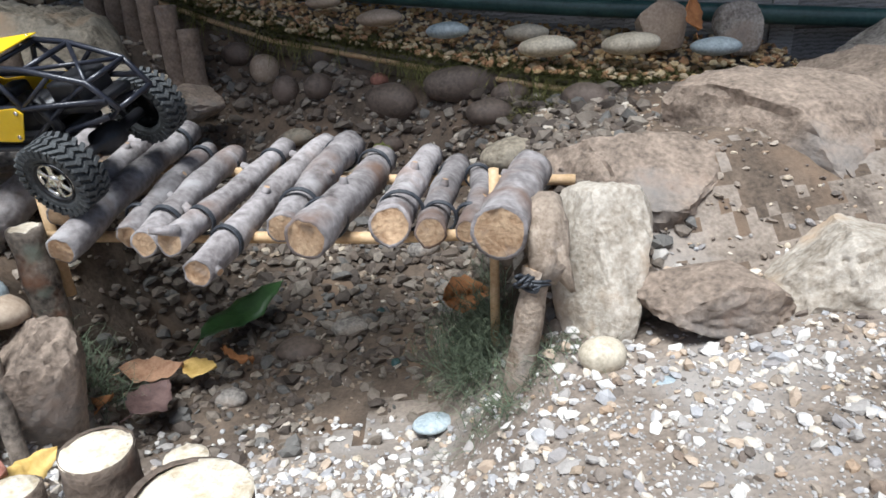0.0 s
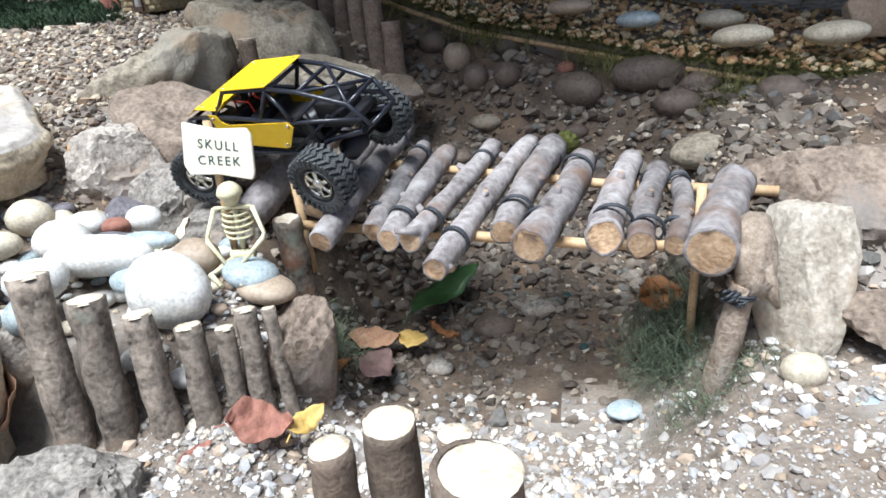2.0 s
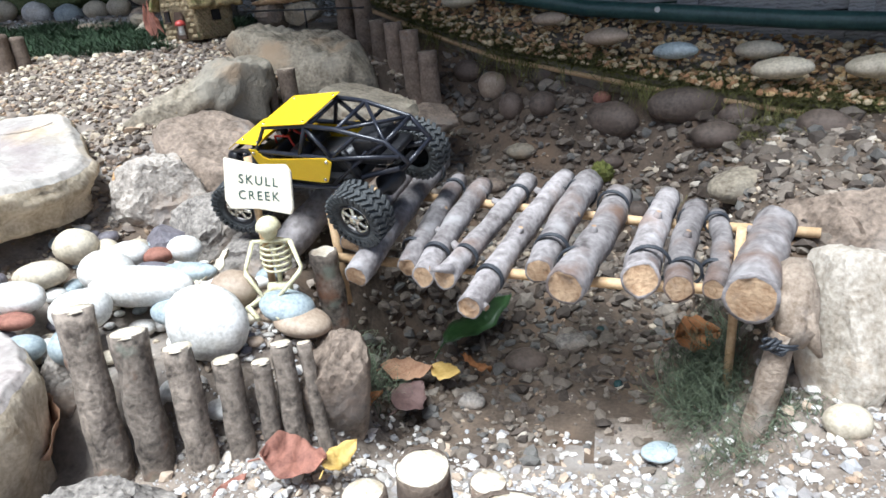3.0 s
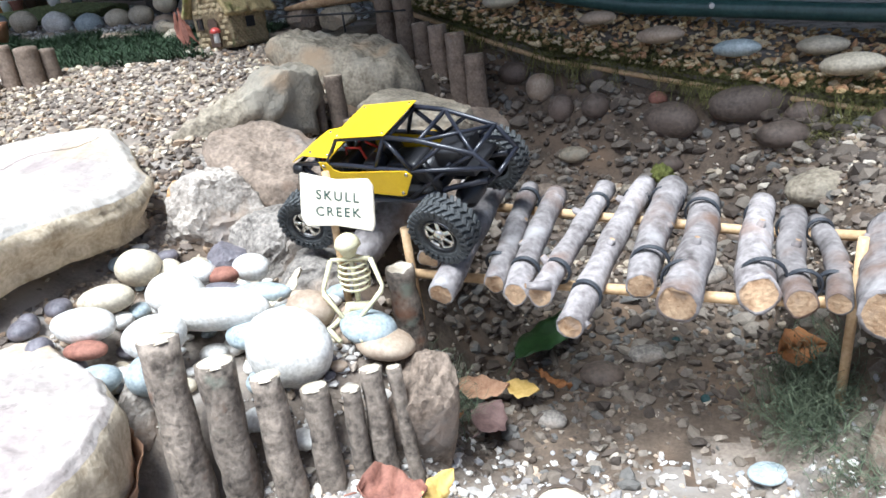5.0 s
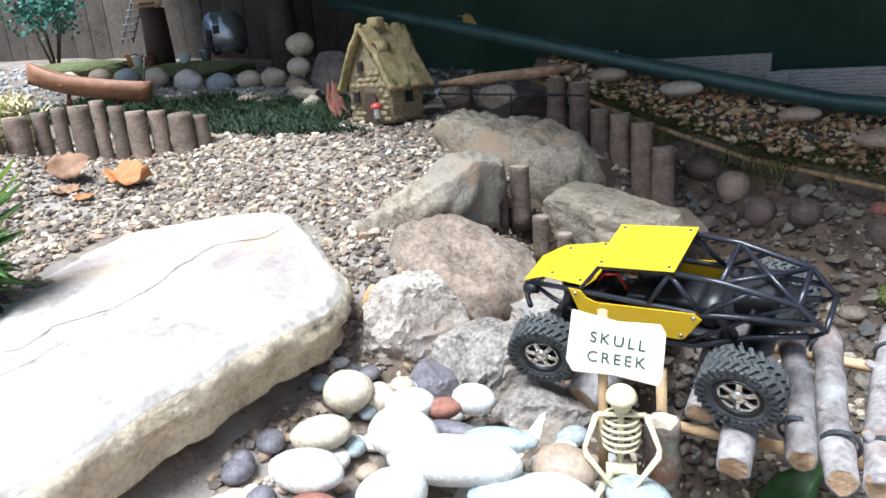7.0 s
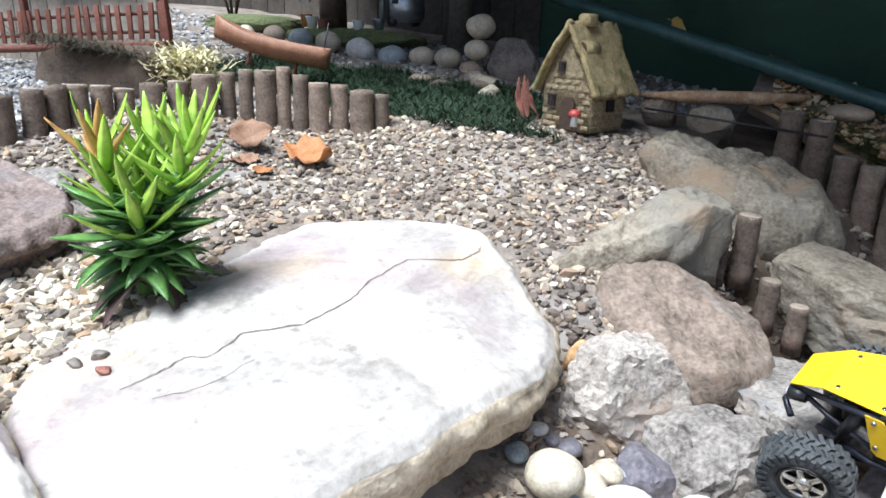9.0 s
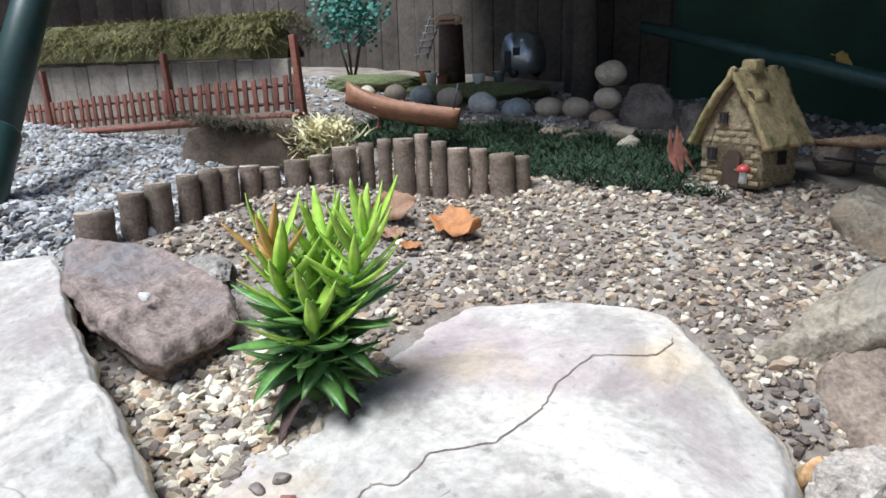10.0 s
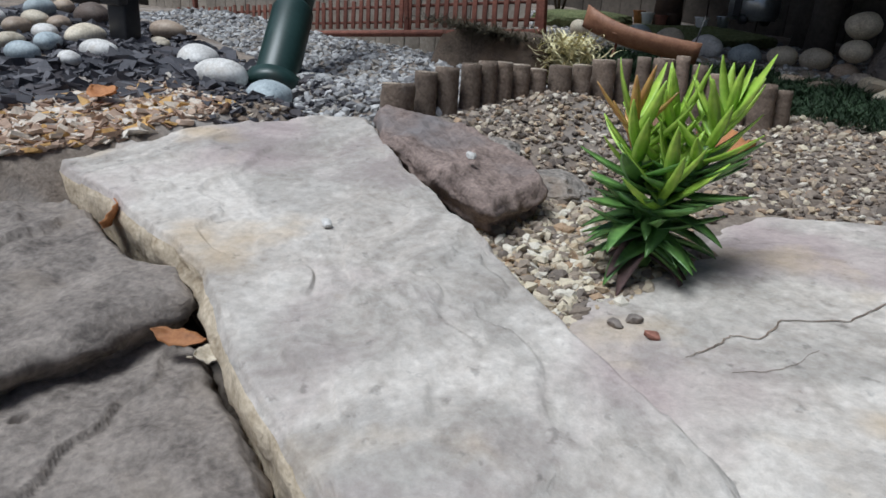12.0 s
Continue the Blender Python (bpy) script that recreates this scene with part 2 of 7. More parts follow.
M_DRYBROWN = mat("dry_brown_leaf", (0.20, 0.095, 0.05), (0.42, 0.25, 0.15), 35, 0.75, 0.4, 5, vary=0.25)
M_DRYORANGE = mat("orange_leaf", (0.25, 0.09, 0.025), (0.47, 0.21, 0.075), 35, 0.7, 0.4, 5, vary=0.2)
M_DRYYELLOW = mat("yellow_leaf", (0.52, 0.32, 0.07), (0.76, 0.53, 0.18), 35, 0.7, 0.3, 5)
M_DRYPURPLE = mat("purple_brown_leaf", (0.075, 0.042, 0.038), (0.17, 0.105, 0.092), 35, 0.7, 0.4, 5)
M_GREENLEAF = mat("dark_green_leaf", (0.022, 0.06, 0.015), (0.06, 0.13, 0.04), 20, 0.4, 0.2, 5)
M_BONE = mat("yellowed_bone_plastic", (0.48, 0.42, 0.22), (0.74, 0.70, 0.50), 60, 0.5, 0.2, 5, stain=((0.18, 0.14, 0.05), 40, 0.64))
M_SIGN = mat("painted_sign_board", (0.70, 0.62, 0.48), (0.86, 0.80, 0.66), 25, 0.7, 0.2, 5, stain=((0.55, 0.27, 0.14), 18, 0.74))
M_INK = mat("dark_ink", (0.02, 0.06, 0.05), (0.05, 0.10, 0.08), 60, 0.7, 0.0, 5)
M_HOUSE = mat("miniature_stonework", (0.13, 0.095, 0.05), (0.48, 0.38, 0.23), 60, 0.9, 1.0, 4, stain=((0.14, 0.15, 0.06), 18, 0.56))
M_THATCH = mat("miniature_thatch", (0.15, 0.11, 0.045), (0.50, 0.40, 0.21), 40, 0.95, 1.0, 5, stain=((0.13, 0.15, 0.035), 22, 0.56), stain2=((0.30, 0.17, 0.07), 30, 0.62))
M_DARKWOOD = mat("dark_stained_wood", (0.03, 0.018, 0.012), (0.10, 0.06, 0.04), 40, 0.7, 0.4, 5)
M_TOADRED = mat("red_toadstool", (0.36, 0.03, 0.025), (0.50, 0.09, 0.07), 60, 0.4, 0.1, 5)
M_WHITE = mat("white_paint", (0.70, 0.70, 0.68), (0.84, 0.84, 0.82), 40, 0.5, 0.1, 5)
M_STEEL = mat("brushed_steel", (0.38, 0.42, 0.47), (0.62, 0.66, 0.70), 30, 0.3, 0.05, 5, metal=0.8)
M_TEAL = mat("teal_foliage", (0.02, 0.10, 0.075), (0.07, 0.25, 0.19), 50, 0.7, 0.2, 5, vary=0.35, island=True)
M_TERRACOTTA = mat("terracotta", (0.15, 0.058, 0.042), (0.36, 0.165, 0.115), 40, 0.8, 0.5, 5)
M_GLASS = mat("green_glass_marble", (0.02, 0.05, 0.05), (0.06, 0.11, 0.11), 30, 0.05, 0.0, 5)

M_GRAVEL = pebble_mat("pale_gravel", [(0.62, 0.52, 0.39), (0.33, 0.27, 0.21), (0.50, 0.41, 0.30), (0.24, 0.20, 0.165), (0.70, 0.62, 0.51), (0.29, 0.235, 0.185), (0.42, 0.30, 0.20), (0.42, 0.35, 0.28), (0.36, 0.28, 0.20), (0.19, 0.15, 0.12), (0.14, 0.11, 0.09), (0.25, 0.185, 0.135), (0.17, 0.14, 0.115)])
M_GRAVELCREAM = pebble_mat("cream_chippings", [(0.70, 0.61, 0.46), (0.50, 0.42, 0.31), (0.78, 0.72, 0.60), (0.34, 0.28, 0.22), (0.54, 0.42, 0.28), (0.36, 0.29, 0.22), (0.74, 0.65, 0.48), (0.20, 0.165, 0.135), (0.26, 0.21, 0.165), (0.46, 0.32, 0.20)])
M_GRAVELWHITE = pebble_mat("white_chippings", [(0.72, 0.68, 0.62), (0.52, 0.48, 0.43), (0.80, 0.76, 0.70), (0.38, 0.35, 0.32), (0.64, 0.56, 0.46), (0.32, 0.295, 0.28), (0.66, 0.63, 0.60), (0.50, 0.39, 0.29), (0.42, 0.41, 0.41)], spots=0.25)
M_DUST = pebble_mat("pale_grit", [(0.40, 0.375, 0.35), (0.50, 0.475, 0.45), (0.33, 0.31, 0.29), (0.60, 0.57, 0.54)])
# golden stone, with tones raised in place of sun dapples on the ledge
M_GRAVELWARMLIT = pebble_mat("sun_brightened_golden_gravel", [(0.74, 0.51, 0.25), (0.54, 0.34, 0.155), (0.84, 0.66, 0.39), (0.36, 0.22, 0.10), (0.64, 0.36, 0.18), (0.78, 0.62, 0.40)])
M_GRAVELDARK = pebble_mat("creek_gravel", [(0.115, 0.088, 0.068), (0.19, 0.155, 0.122), (0.085, 0.066, 0.052), (0.27, 0.23, 0.185), (0.145, 0.112, 0.086), (0.21, 0.172, 0.135), (0.165, 0.155, 0.14)])
M_GRAVELGREY = pebble_mat("grey_gravel", [(0.34, 0.335, 0.33), (0.48, 0.475, 0.465), (0.24, 0.235, 0.235), (0.62, 0.61, 0.59), (0.38, 0.35, 0.31)])
M_SLATECHIP = pebble_mat("slate_chips", [(0.055, 0.055, 0.065), (0.10, 0.098, 0.11), (0.15, 0.145, 0.155), (0.08, 0.07, 0.075)])
M_LITTER = pebble_mat("leaf_litter", [(0.66, 0.50, 0.38), (0.46, 0.32, 0.23), (0.76, 0.66, 0.54), (0.34, 0.22, 0.15), (0.60, 0.44, 0.32), (0.80, 0.72, 0.62), (0.66, 0.40, 0.14)])


# ---- helpers for meshes ----
def mesh_ob(name, bm, material, parent=None, label="", smooth=True, m=None):
    """One mesh object out of a bmesh; under a parent where given."""
    me = bpy.data.meshes.new(name)
    bm.normal_update()
    bm.to_mesh(me)
    bm.free()
    for mt in (material if isinstance(material, (list, tuple)) else [material]):
        me.materials.append(mt)
    if smooth:
        me.polygons.foreach_set("use_smooth", [True] * len(me.polygons))
    ob = new(name, me)
    if m is not None:
        ob.matrix_basis = m
    if parent is not None:
        ob.parent = parent
    if label:
        tagged(ob, label)
    return ob


def part(name, bm, material, parent, label="", smooth=True, m=None):
    return mesh_ob(name, bm, material, parent, label, smooth, m)


def smooth01(a, b, v):
    u = np.clip((v - a) / (b - a), 0, 1)
    return u * u * (3 - 2 * u)


def empty(name, m, label, category, group=""):
    e = new(name)
    e.empty_display_size = 0.05
    e.matrix_basis = m
    return tagged(e, label, category, group)


def tube_rings(bm, pts, radii, seg=12, cap=(True, True), flatten=1.0, mats=(0, 0, 0), rough=0.0, seed=0):
    """A tapered round bar through pts; mats: body, first cap, last cap."""
    rng = random.Random(seed)
    pts = [Vector(p) for p in pts]
    rings = []
    side = None
    for i, p in enumerate(pts):
        d = (pts[min(i + 1, len(pts) - 1)] - pts[max(i - 1, 0)]).normalized()
        if side is None:
            side = d.orthogonal().normalized()
        side = (side - d * side.dot(d)).normalized()
        up = d.cross(side)
        ring = []
        for k in range(seg):
            a = 2 * math.pi * k / seg
            r = radii[i] * (1 + rough * (noise.noise(Vector((math.cos(a) * 1.3 + seed, math.sin(a) * 1.3, i * 0.35 + seed * 2.1))) + 0.4 * rng.uniform(-1, 1)))
            ring.append(bm.verts.new(p + side * math.cos(a) * r + up * math.sin(a) * r * flatten))
        rings.append(ring)
    for a, b in zip(rings, rings[1:]):
        for k in range(seg):
            f = bm.faces.new((a[k], a[(k + 1) % seg], b[(k + 1) % seg], b[k]))
            f.material_index, f.smooth = mats[0], True
    for ring, on, mi, flip in ((rings[0], cap[0], mats[1], True), (rings[-1], cap[1], mats[2], False)):
        if on:
            inner = []
            c = sum((v.co for v in ring), Vector()) / seg
            for v in ring:
                inner.append(bm.verts.new(c + (v.co - c) * 0.86))
            for k in range(seg):
                q = (ring[k], ring[(k + 1) % seg], inner[(k + 1) % seg], inner[k])
                f = bm.faces.new(q[::-1] if flip else q)
                f.material_index = mats[0]
            f = bm.faces.new(inner[::-1] if flip else inner)
            f.material_index = mi
    return bm


def tube(pts, radii, seg=12, **k):
    bm = bmesh.new()
    if not isinstance(radii, (list, tuple)):
        radii = [radii] * len(pts)
    tube_rings(bm, pts, radii, seg, **k)
    return bm


def box(sx, sy, sz, at=(0, 0, 0), bevel=0.002, rot=None):
    bm = bmesh.new()
    bmesh.ops.create_cube(bm, size=1)
    bmesh.ops.scale(bm, vec=(sx, sy, sz), verts=bm.verts)
    if bevel:
        bmesh.ops.bevel(bm, geom=bm.edges[:], offset=bevel, segments=2, affect="EDGES", profile=0.6)
    if rot is not None:
        bmesh.ops.transform(bm, matrix=rot, verts=bm.verts)
    bmesh.ops.translate(bm, vec=at, verts=bm.verts)
    return bm


def sheet(outline, thick, axis="z", bevel=0.0):
    """A plate from a flat outline [(u, v)...], centred on the plane; axis: the way it is thick."""
    bm = bmesh.new()
    put = {"z": lambda u, v, w: (u, v, w), "y": lambda u, v, w: (u, w, v), "x": lambda u, v, w: (w, u, v)}[axis]
    lo = [bm.verts.new(put(u, v, -thick / 2)) for u, v in outline]
    hi = [bm.verts.new(put(u, v, thick / 2)) for u, v in outline]
    bm.faces.new(lo[::-1])
    bm.faces.new(hi)
    n = len(outline)
    for i in range(n):
        bm.faces.new((lo[i], lo[(i + 1) % n], hi[(i + 1) % n], hi[i]))
    bmesh.ops.recalc_face_normals(bm, faces=bm.faces)
    if bevel:
        bmesh.ops.bevel(bm, geom=bm.edges[:], offset=bevel, segments=2, affect="EDGES")
    return bm


# ---- the lie of the land ----
def fbm(x, y, s):
    return (np.sin(x * 3.1 * s + 1.3) * np.cos(y * 2.7 * s + 0.4) + 0.6 * np.sin(x * 6.7 * s - y * 5.1 * s + 2.0) + 0.35 * np.sin(y * 12.9 * s + x * 10.3 * s)) / 1.95


LEDGE_F = [(-1.05, 2.30, 0.72), (-0.60, 2.03, 0.565), (-0.434, 1.94, 0.512), (-0.012, 1.80, 0.425), (0.285, 1.70, 0.372), (0.70, 1.62, 0.33), (0.92, 1.58, 0.305)]


def land(x, y):
    """Height of the ground: a gravel terrace that falls to a creek bed, with a bank on either side and a rise behind."""
    x, y = np.asarray(x, float), np.asarray(y, float)
    terrace = 0.48 + 0.13 * (np.minimum(y, 4) - 1.3) - 0.06 * (np.maximum(x, -4.5) + 1.6)
    terrace = terrace - 0.09 * (1 - smooth01(-0.2, 0.75, y)) * smooth01(-2.65, -2.3, x) + 0.10 * smooth01(-2.02, -2.36, x) * smooth01(0.74, 0.9, y) * (1 - smooth01(1.3, 1.75, y)) - 0.06 * smooth01(-1.7, -1.2, x) * (1 - smooth01(0.9, 1.4, y))
    terrace = terrace + 0.03 * np.clip(-2.8 - x, 0, 1.6) * (1 - smooth01(0.7, 1.1, y)) + 0.15 * smooth01(-2.36, -2.62, x) * (1 - smooth01(0.6, 1.0, y))
    terrace = terrace + 0.05 * np.exp(-((x + 1.4) ** 2 + (y - 2.0) ** 2) / 0.15)
    creek = -0.045 + 0.075 * (1 - smooth01(0.45, 0.95, y)) + 0.40 * smooth01(1.15, 2.25, y)
    low = 0.19 + 0.05 * smooth01(0.75, 1.3, y)
    bank = low + (terrace - low) * smooth01(-0.85, -1.3, x - 0.12 * smooth01(1.05, 1.5, y) - 0.36 * smooth01(1.62, 1.95, y))
    line = 0.625 + 0.515 * (np.clip(x, -0.86, -0.5) + 0.822) - 0.9 * smooth01(-1.0, -1.35, x)
    bank = 0.075 + (bank - 0.075) * smooth01(0.0, 0.11, y - line)
    left = smooth01(-0.47, -0.68, x + 0.05 * np.sin(y * 7))
    z = creek + (bank - creek) * left
    right = 0.13 + 0.07 * smooth01(0.1, 0.6, x) + 0.16 * smooth01(0.85, 1.12, y)
    rw = smooth01(-0.06, 0.16, x - 0.06 * smooth01(1.0, 1.5, y))
    z = z + (right - z) * rw * (1 - 0.0 * left)
    ly, lz = np.interp(x, [p[0] for p in LEDGE_F], [p[1] for p in LEDGE_F]), np.interp(x, [p[0] for p in LEDGE_F], [p[2] for p in LEDGE_F])
    under = smooth01(-0.20, 0.07, y - ly + 0.02 * np.sin(x * 19)) * smooth01(-0.95, -0.75, x) * (1 - smooth01(0.75, 1.0, x)) * (1 - smooth01(0.5, 0.8, y - ly))
    z = np.maximum(z, z + (lz - 0.035 - z) * under)
    far = smooth01(5.0, 9.0, np.hypot(x + 0.8, y - 1.0))
    z = z * (1 - far) + 0.4 * far
    return z + 0.010 * fbm(x, y, 2.2) + 0.004 * fbm(y, x, 9.0)


def axis_steps(a, b, step, reach):
    mid = list(np.arange(a, b + step / 2, step))
    lo, hi, s = [], [], step
    while (hi[-1] if hi else b) < b + reach:
        s *= 1.35
        hi.append((hi[-1] if hi else b) + s)
        lo.append((lo[-1] if lo else a) - s)
    return np.array(lo[::-1] + mid + hi)


gx, gy = axis_steps(-3.6, 1.2, 0.016, 400), axis_steps(-0.3, 2.9, 0.016, 400)
GX, GY = np.meshgrid(gx, gy)
GZ = land(GX, GY)
nx, ny = len(gx), len(gy)
idx = np.arange(nx * ny).reshape(ny, nx)
quads = np.stack([idx[:-1, :-1], idx[:-1, 1:], idx[1:, 1:], idx[1:, :-1]], -1).reshape(-1, 4)
me = bpy.data.meshes.new("ground")
me.from_pydata(np.stack([GX, GY, GZ], -1).reshape(-1, 3).tolist(), [], quads.tolist())
me.polygons.foreach_set("use_smooth", [True] * len(me.polygons))
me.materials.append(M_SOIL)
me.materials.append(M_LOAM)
qx, qy = (GX[:-1, :-1] + GX[1:, 1:]).ravel() / 2, (GY[:-1, :-1] + GY[1:, 1:]).ravel() / 2
# past this ragged line the creek and its rear bank take the darker loam
loam_edge = 0.92 + 0.10 * fbm(qx, qy, 2.4) + 0.05 * fbm(qy, qx, 9.0) + 0.12 * smooth01(0.1, 0.5, qx) + 0.03 * np.random.default_rng(4).normal(0, 1, len(qx))
me.polygons.foreach_set("material_index", ((qy > loam_edge) & (qx > -1.1) & (qx < 1.6) & (qy < 3.2)).astype(np.int32))
tagged(new("ground", me), "bare grey-brown garden soil with creek bed and banks", "ground", kind="structure")

_ICO = bmesh.new()
bmesh.ops.create_icosphere(_ICO, subdivisions=1, radius=1)
_ICO.verts.ensure_lookup_table()
ICO_V = np.array([v.co[:] for v in _ICO.verts])
ICO_F = np.array([[v.index for v in f.verts] for f in _ICO.faces])
_ICO.free()
CHIP_V = np.array([[sx, sy, sz] for sz in (-1, 1) for sy in (-1, 1) for sx in (-1, 1)], float) * 0.7
CHIP_F = np.array([[0, 2, 3], [0, 3, 1], [4, 5, 7], [4, 7, 6], [0, 1, 5], [0, 5, 4], [2, 6, 7], [2, 7, 3], [0, 4, 6], [0, 6, 2], [1, 3, 7], [1, 7, 5]])


def scatter(name, label, category, material, n, where, size, seed, flat=0.55, chip=True, zoff=0.0, spread=0.45, height=land, smooth=False):
    """Loose stones on the land: where(rng, n) gives x and y; size: smallest and largest half-length."""
    rng = np.random.default_rng(seed)
    x, y = where(rng, n)
    n = len(x)
    base_v, base_f = (CHIP_V, CHIP_F) if chip else (ICO_V, ICO_F)
    s = size[0] * (size[1] / size[0]) ** (rng.random(n) ** 1.8)
    dims = s[:, None] * np.stack([np.ones(n), rng.uniform(0.55, 0.95, n), flat * rng.uniform(0.6, 1.3, n)], -1)
    v = base_v[None] * (1 + rng.uniform(-spread, spread, (n, len(base_v), 3)) * 0.8) * dims[:, None, :]
    yaw, tilt, roll = rng.uniform(0, 2 * np.pi, n), rng.normal(0, 0.35, n), rng.normal(0, 0.35, n)
    cz, sz, ct, st, cr, sr = np.cos(yaw), np.sin(yaw), np.cos(tilt), np.sin(tilt), np.cos(roll), np.sin(roll)
    X, Y, Z = v[..., 0], v[..., 1], v[..., 2]
    Y, Z = Y * cr[:, None] - Z * sr[:, None], Y * sr[:, None] + Z * cr[:, None]
    X, Z = X * ct[:, None] + Z * st[:, None], -X * st[:, None] + Z * ct[:, None]
    X, Y = X * cz[:, None] - Y * sz[:, None], X * sz[:, None] + Y * cz[:, None]
    z0 = height(x, y) + dims[:, 2] * 0.35 + zoff
    P = np.stack([X + x[:, None], Y + y[:, None], Z + z0[:, None]], -1).reshape(-1, 3)
    F = (base_f[None] + (np.arange(n) * len(base_v))[:, None, None]).reshape(-1, 3)
    me = bpy.data.meshes.new(name)
    me.vertices.add(len(P))
    me.vertices.foreach_set("co", P.ravel())
    me.loops.add(F.size)
    me.loops.foreach_set("vertex_index", F.ravel())
    me.polygons.add(len(F))
    me.polygons.foreach_set("loop_start", np.arange(0, F.size, 3))
    me.polygons.foreach_set("loop_total", np.full(len(F), 3))
    me.update(calc_edges=True)
    me.polygons.foreach_set("use_smooth", np.full(len(F), smooth))
    me.materials.append(material)
    return tagged(new(name, me), label, category, kind="stuff")


def in_box(x0, x1, y0, y1, keep=None):
    def where(rng, n):
        x, y = rng.uniform(x0, x1, n), rng.uniform(y0, y1, n)
        if keep is not None:
            k = keep(x, y, rng.random(n))
            x, y = x[k], y[k]
        return x, y
    return where


# ---- what closes the garden: fences, hanging fabric, steel frame ----
def board_row(name, label, p0, p1, z0, z1, width, material, thick=0.018, uneven=0.006, gap=0.003, lean=0.0):
    """A row of upright boards from p0 to p1 as one thing of single boards."""
    a, b = Vector((*p0, 0)), Vector((*p1, 0))
    along = (b - a).normalized()
    n = max(1, round((b - a).length / width))
    rng = random.Random(len(label))
    yaw = math.degrees(math.atan2(along.y, along.x))
    root = tagged(new(name), label, "fence", kind="structure")
    root.matrix_basis = pose(p0[0], p0[1], z0, 0, 0, yaw)
    step = (b - a).length / n
    for i in range(n):
        h = z1 - z0 + rng.uniform(-uneven, uneven)
        bm = box(step - gap, thick, h, ((i + 0.5) * step, rng.uniform(-0.003, 0.003), h / 2), 0.0025)
        part("board", bm, material, root)
    return root


board_row("fence_back", "tall dark weathered board fence behind the garden", (-6.5, 3.6), (3.2, 3.25), 0.35, 2.3, 0.14, M_FENCE)
board_row("fence_side", "tall dark weathered board fence at the garden side", (-6.5, -0.9), (-6.5, 3.6), 0.3, 2.3, 0.14, M_FENCE)


def drape():
    """Dark green fabric hung from a frame, with slack folds, closing the rear."""
    bm = bmesh.new()
    nu, nv = 90, 24
    rows = []
    for j in range(nv + 1):
        v = j / nv
        row = []
        for i in range(nu + 1):
            u = i / nu
            x, y = -2.05 + 3.9 * u, 3.12 - 0.92 * u
            fold = 0.03 * math.sin(u * 46 + 2 * v) * (0.3 + v) + 0.05 * math.sin(u * 17)
            low = 0.60 - 0.13 * u
            row.append(bm.verts.new((x + fold * 0.3, y + fold + 0.10 * (1 - v), low + (1.75 - low) * v)))
        rows.append(row)
    for a, b in zip(rows, rows[1:]):
        for i in range(nu):
            bm.faces.new((a[i], a[i + 1], b[i + 1], b[i]))
    ob = mesh_ob("fabric_screen", bm, M_TARP)
    ob.modifiers.new("thick", "SOLIDIFY").thickness = 0.004
    return tagged(ob, "dark green fabric sheet hanging behind the ledge", "tarpaulin", kind="structure")


drape()


def canopy():
    """An added sheet overhead, out of view, that keeps the rear in shade."""
    bm = bmesh.new()
    n = 28
    # the front edge is bent to set where the added shade begins
    front = lambda x: 1.92 - 0.94 * float(smooth01(-2.1, -0.8, x)) - 0.10 * float(smooth01(0.0, 0.8, x))
    g = [[bm.verts.new((-3.4 + 5.4 * i / n, front(-3.4 + 5.4 * i / n) * (1 - j / n) + 3.4 * j / n, 1.82 - 0.05 * math.sin(math.pi * i / n) - 0.04 * math.sin(math.pi * j / n))) for i in range(n + 1)] for j in range(n + 1)]
    for j in range(n):
        for i in range(n):
            bm.faces.new((g[j][i], g[j][i + 1], g[j + 1][i + 1], g[j + 1][i]))
    ob = mesh_ob("canopy", bm, M_TARP)
    ob.modifiers.new("thick", "SOLIDIFY").thickness = 0.004
    return tagged(ob, "unseen dark green sheet added overhead to shade the rear of the garden", "canopy", kind="structure")


canopy()


def steel_rail():
    root = empty("steel_rail", pose(0, 0, 0), "dark green painted steel rail with worn paint above the ledge", "rail")
    part("pipe", tube([(-2.1, 3.0, 1.05), (-1.35, 2.55, 0.88), (-0.62, 2.26, 0.70), (-0.2, 2.16, 0.60), (0.36, 1.98, 0.535), (1.15, 1.80, 0.462), (1.9, 1.62, 0.42)], 0.024, 14), M_GREENPIPE, root)
    part("bolt", tube([(0.0, 2.04, 0.588), (0.0, 2.02, 0.587)], 0.008, 8), M_STEEL, root)
    return root


steel_rail()


def support_pole():
    root = empty("support_pole", pose(0, 0, 0), "leaning dark green steel leg with a wider sleeve at its foot", "pole")
    foot, top = Vector((-2.845, 0.785, 0.595)), Vector((-3.406, 1.348, 1.395))
    d = top - foot
    part("tube", tube([foot + d * 0.12, foot + d * 1.6], 0.050, 20), M_POLE, root)
    part("sleeve", tube([foot, foot + d * 0.02, foot + d * 0.24, foot + d * 0.25], [0.053, 0.057, 0.057, 0.052], 20), M_POLE, root, "dark green lower sleeve")
    part("collar", tube([foot - d * 0.02, foot + d * 0.02], 0.074, 20), M_POLE, root, "flared foot collar")
    return root


support_pole()


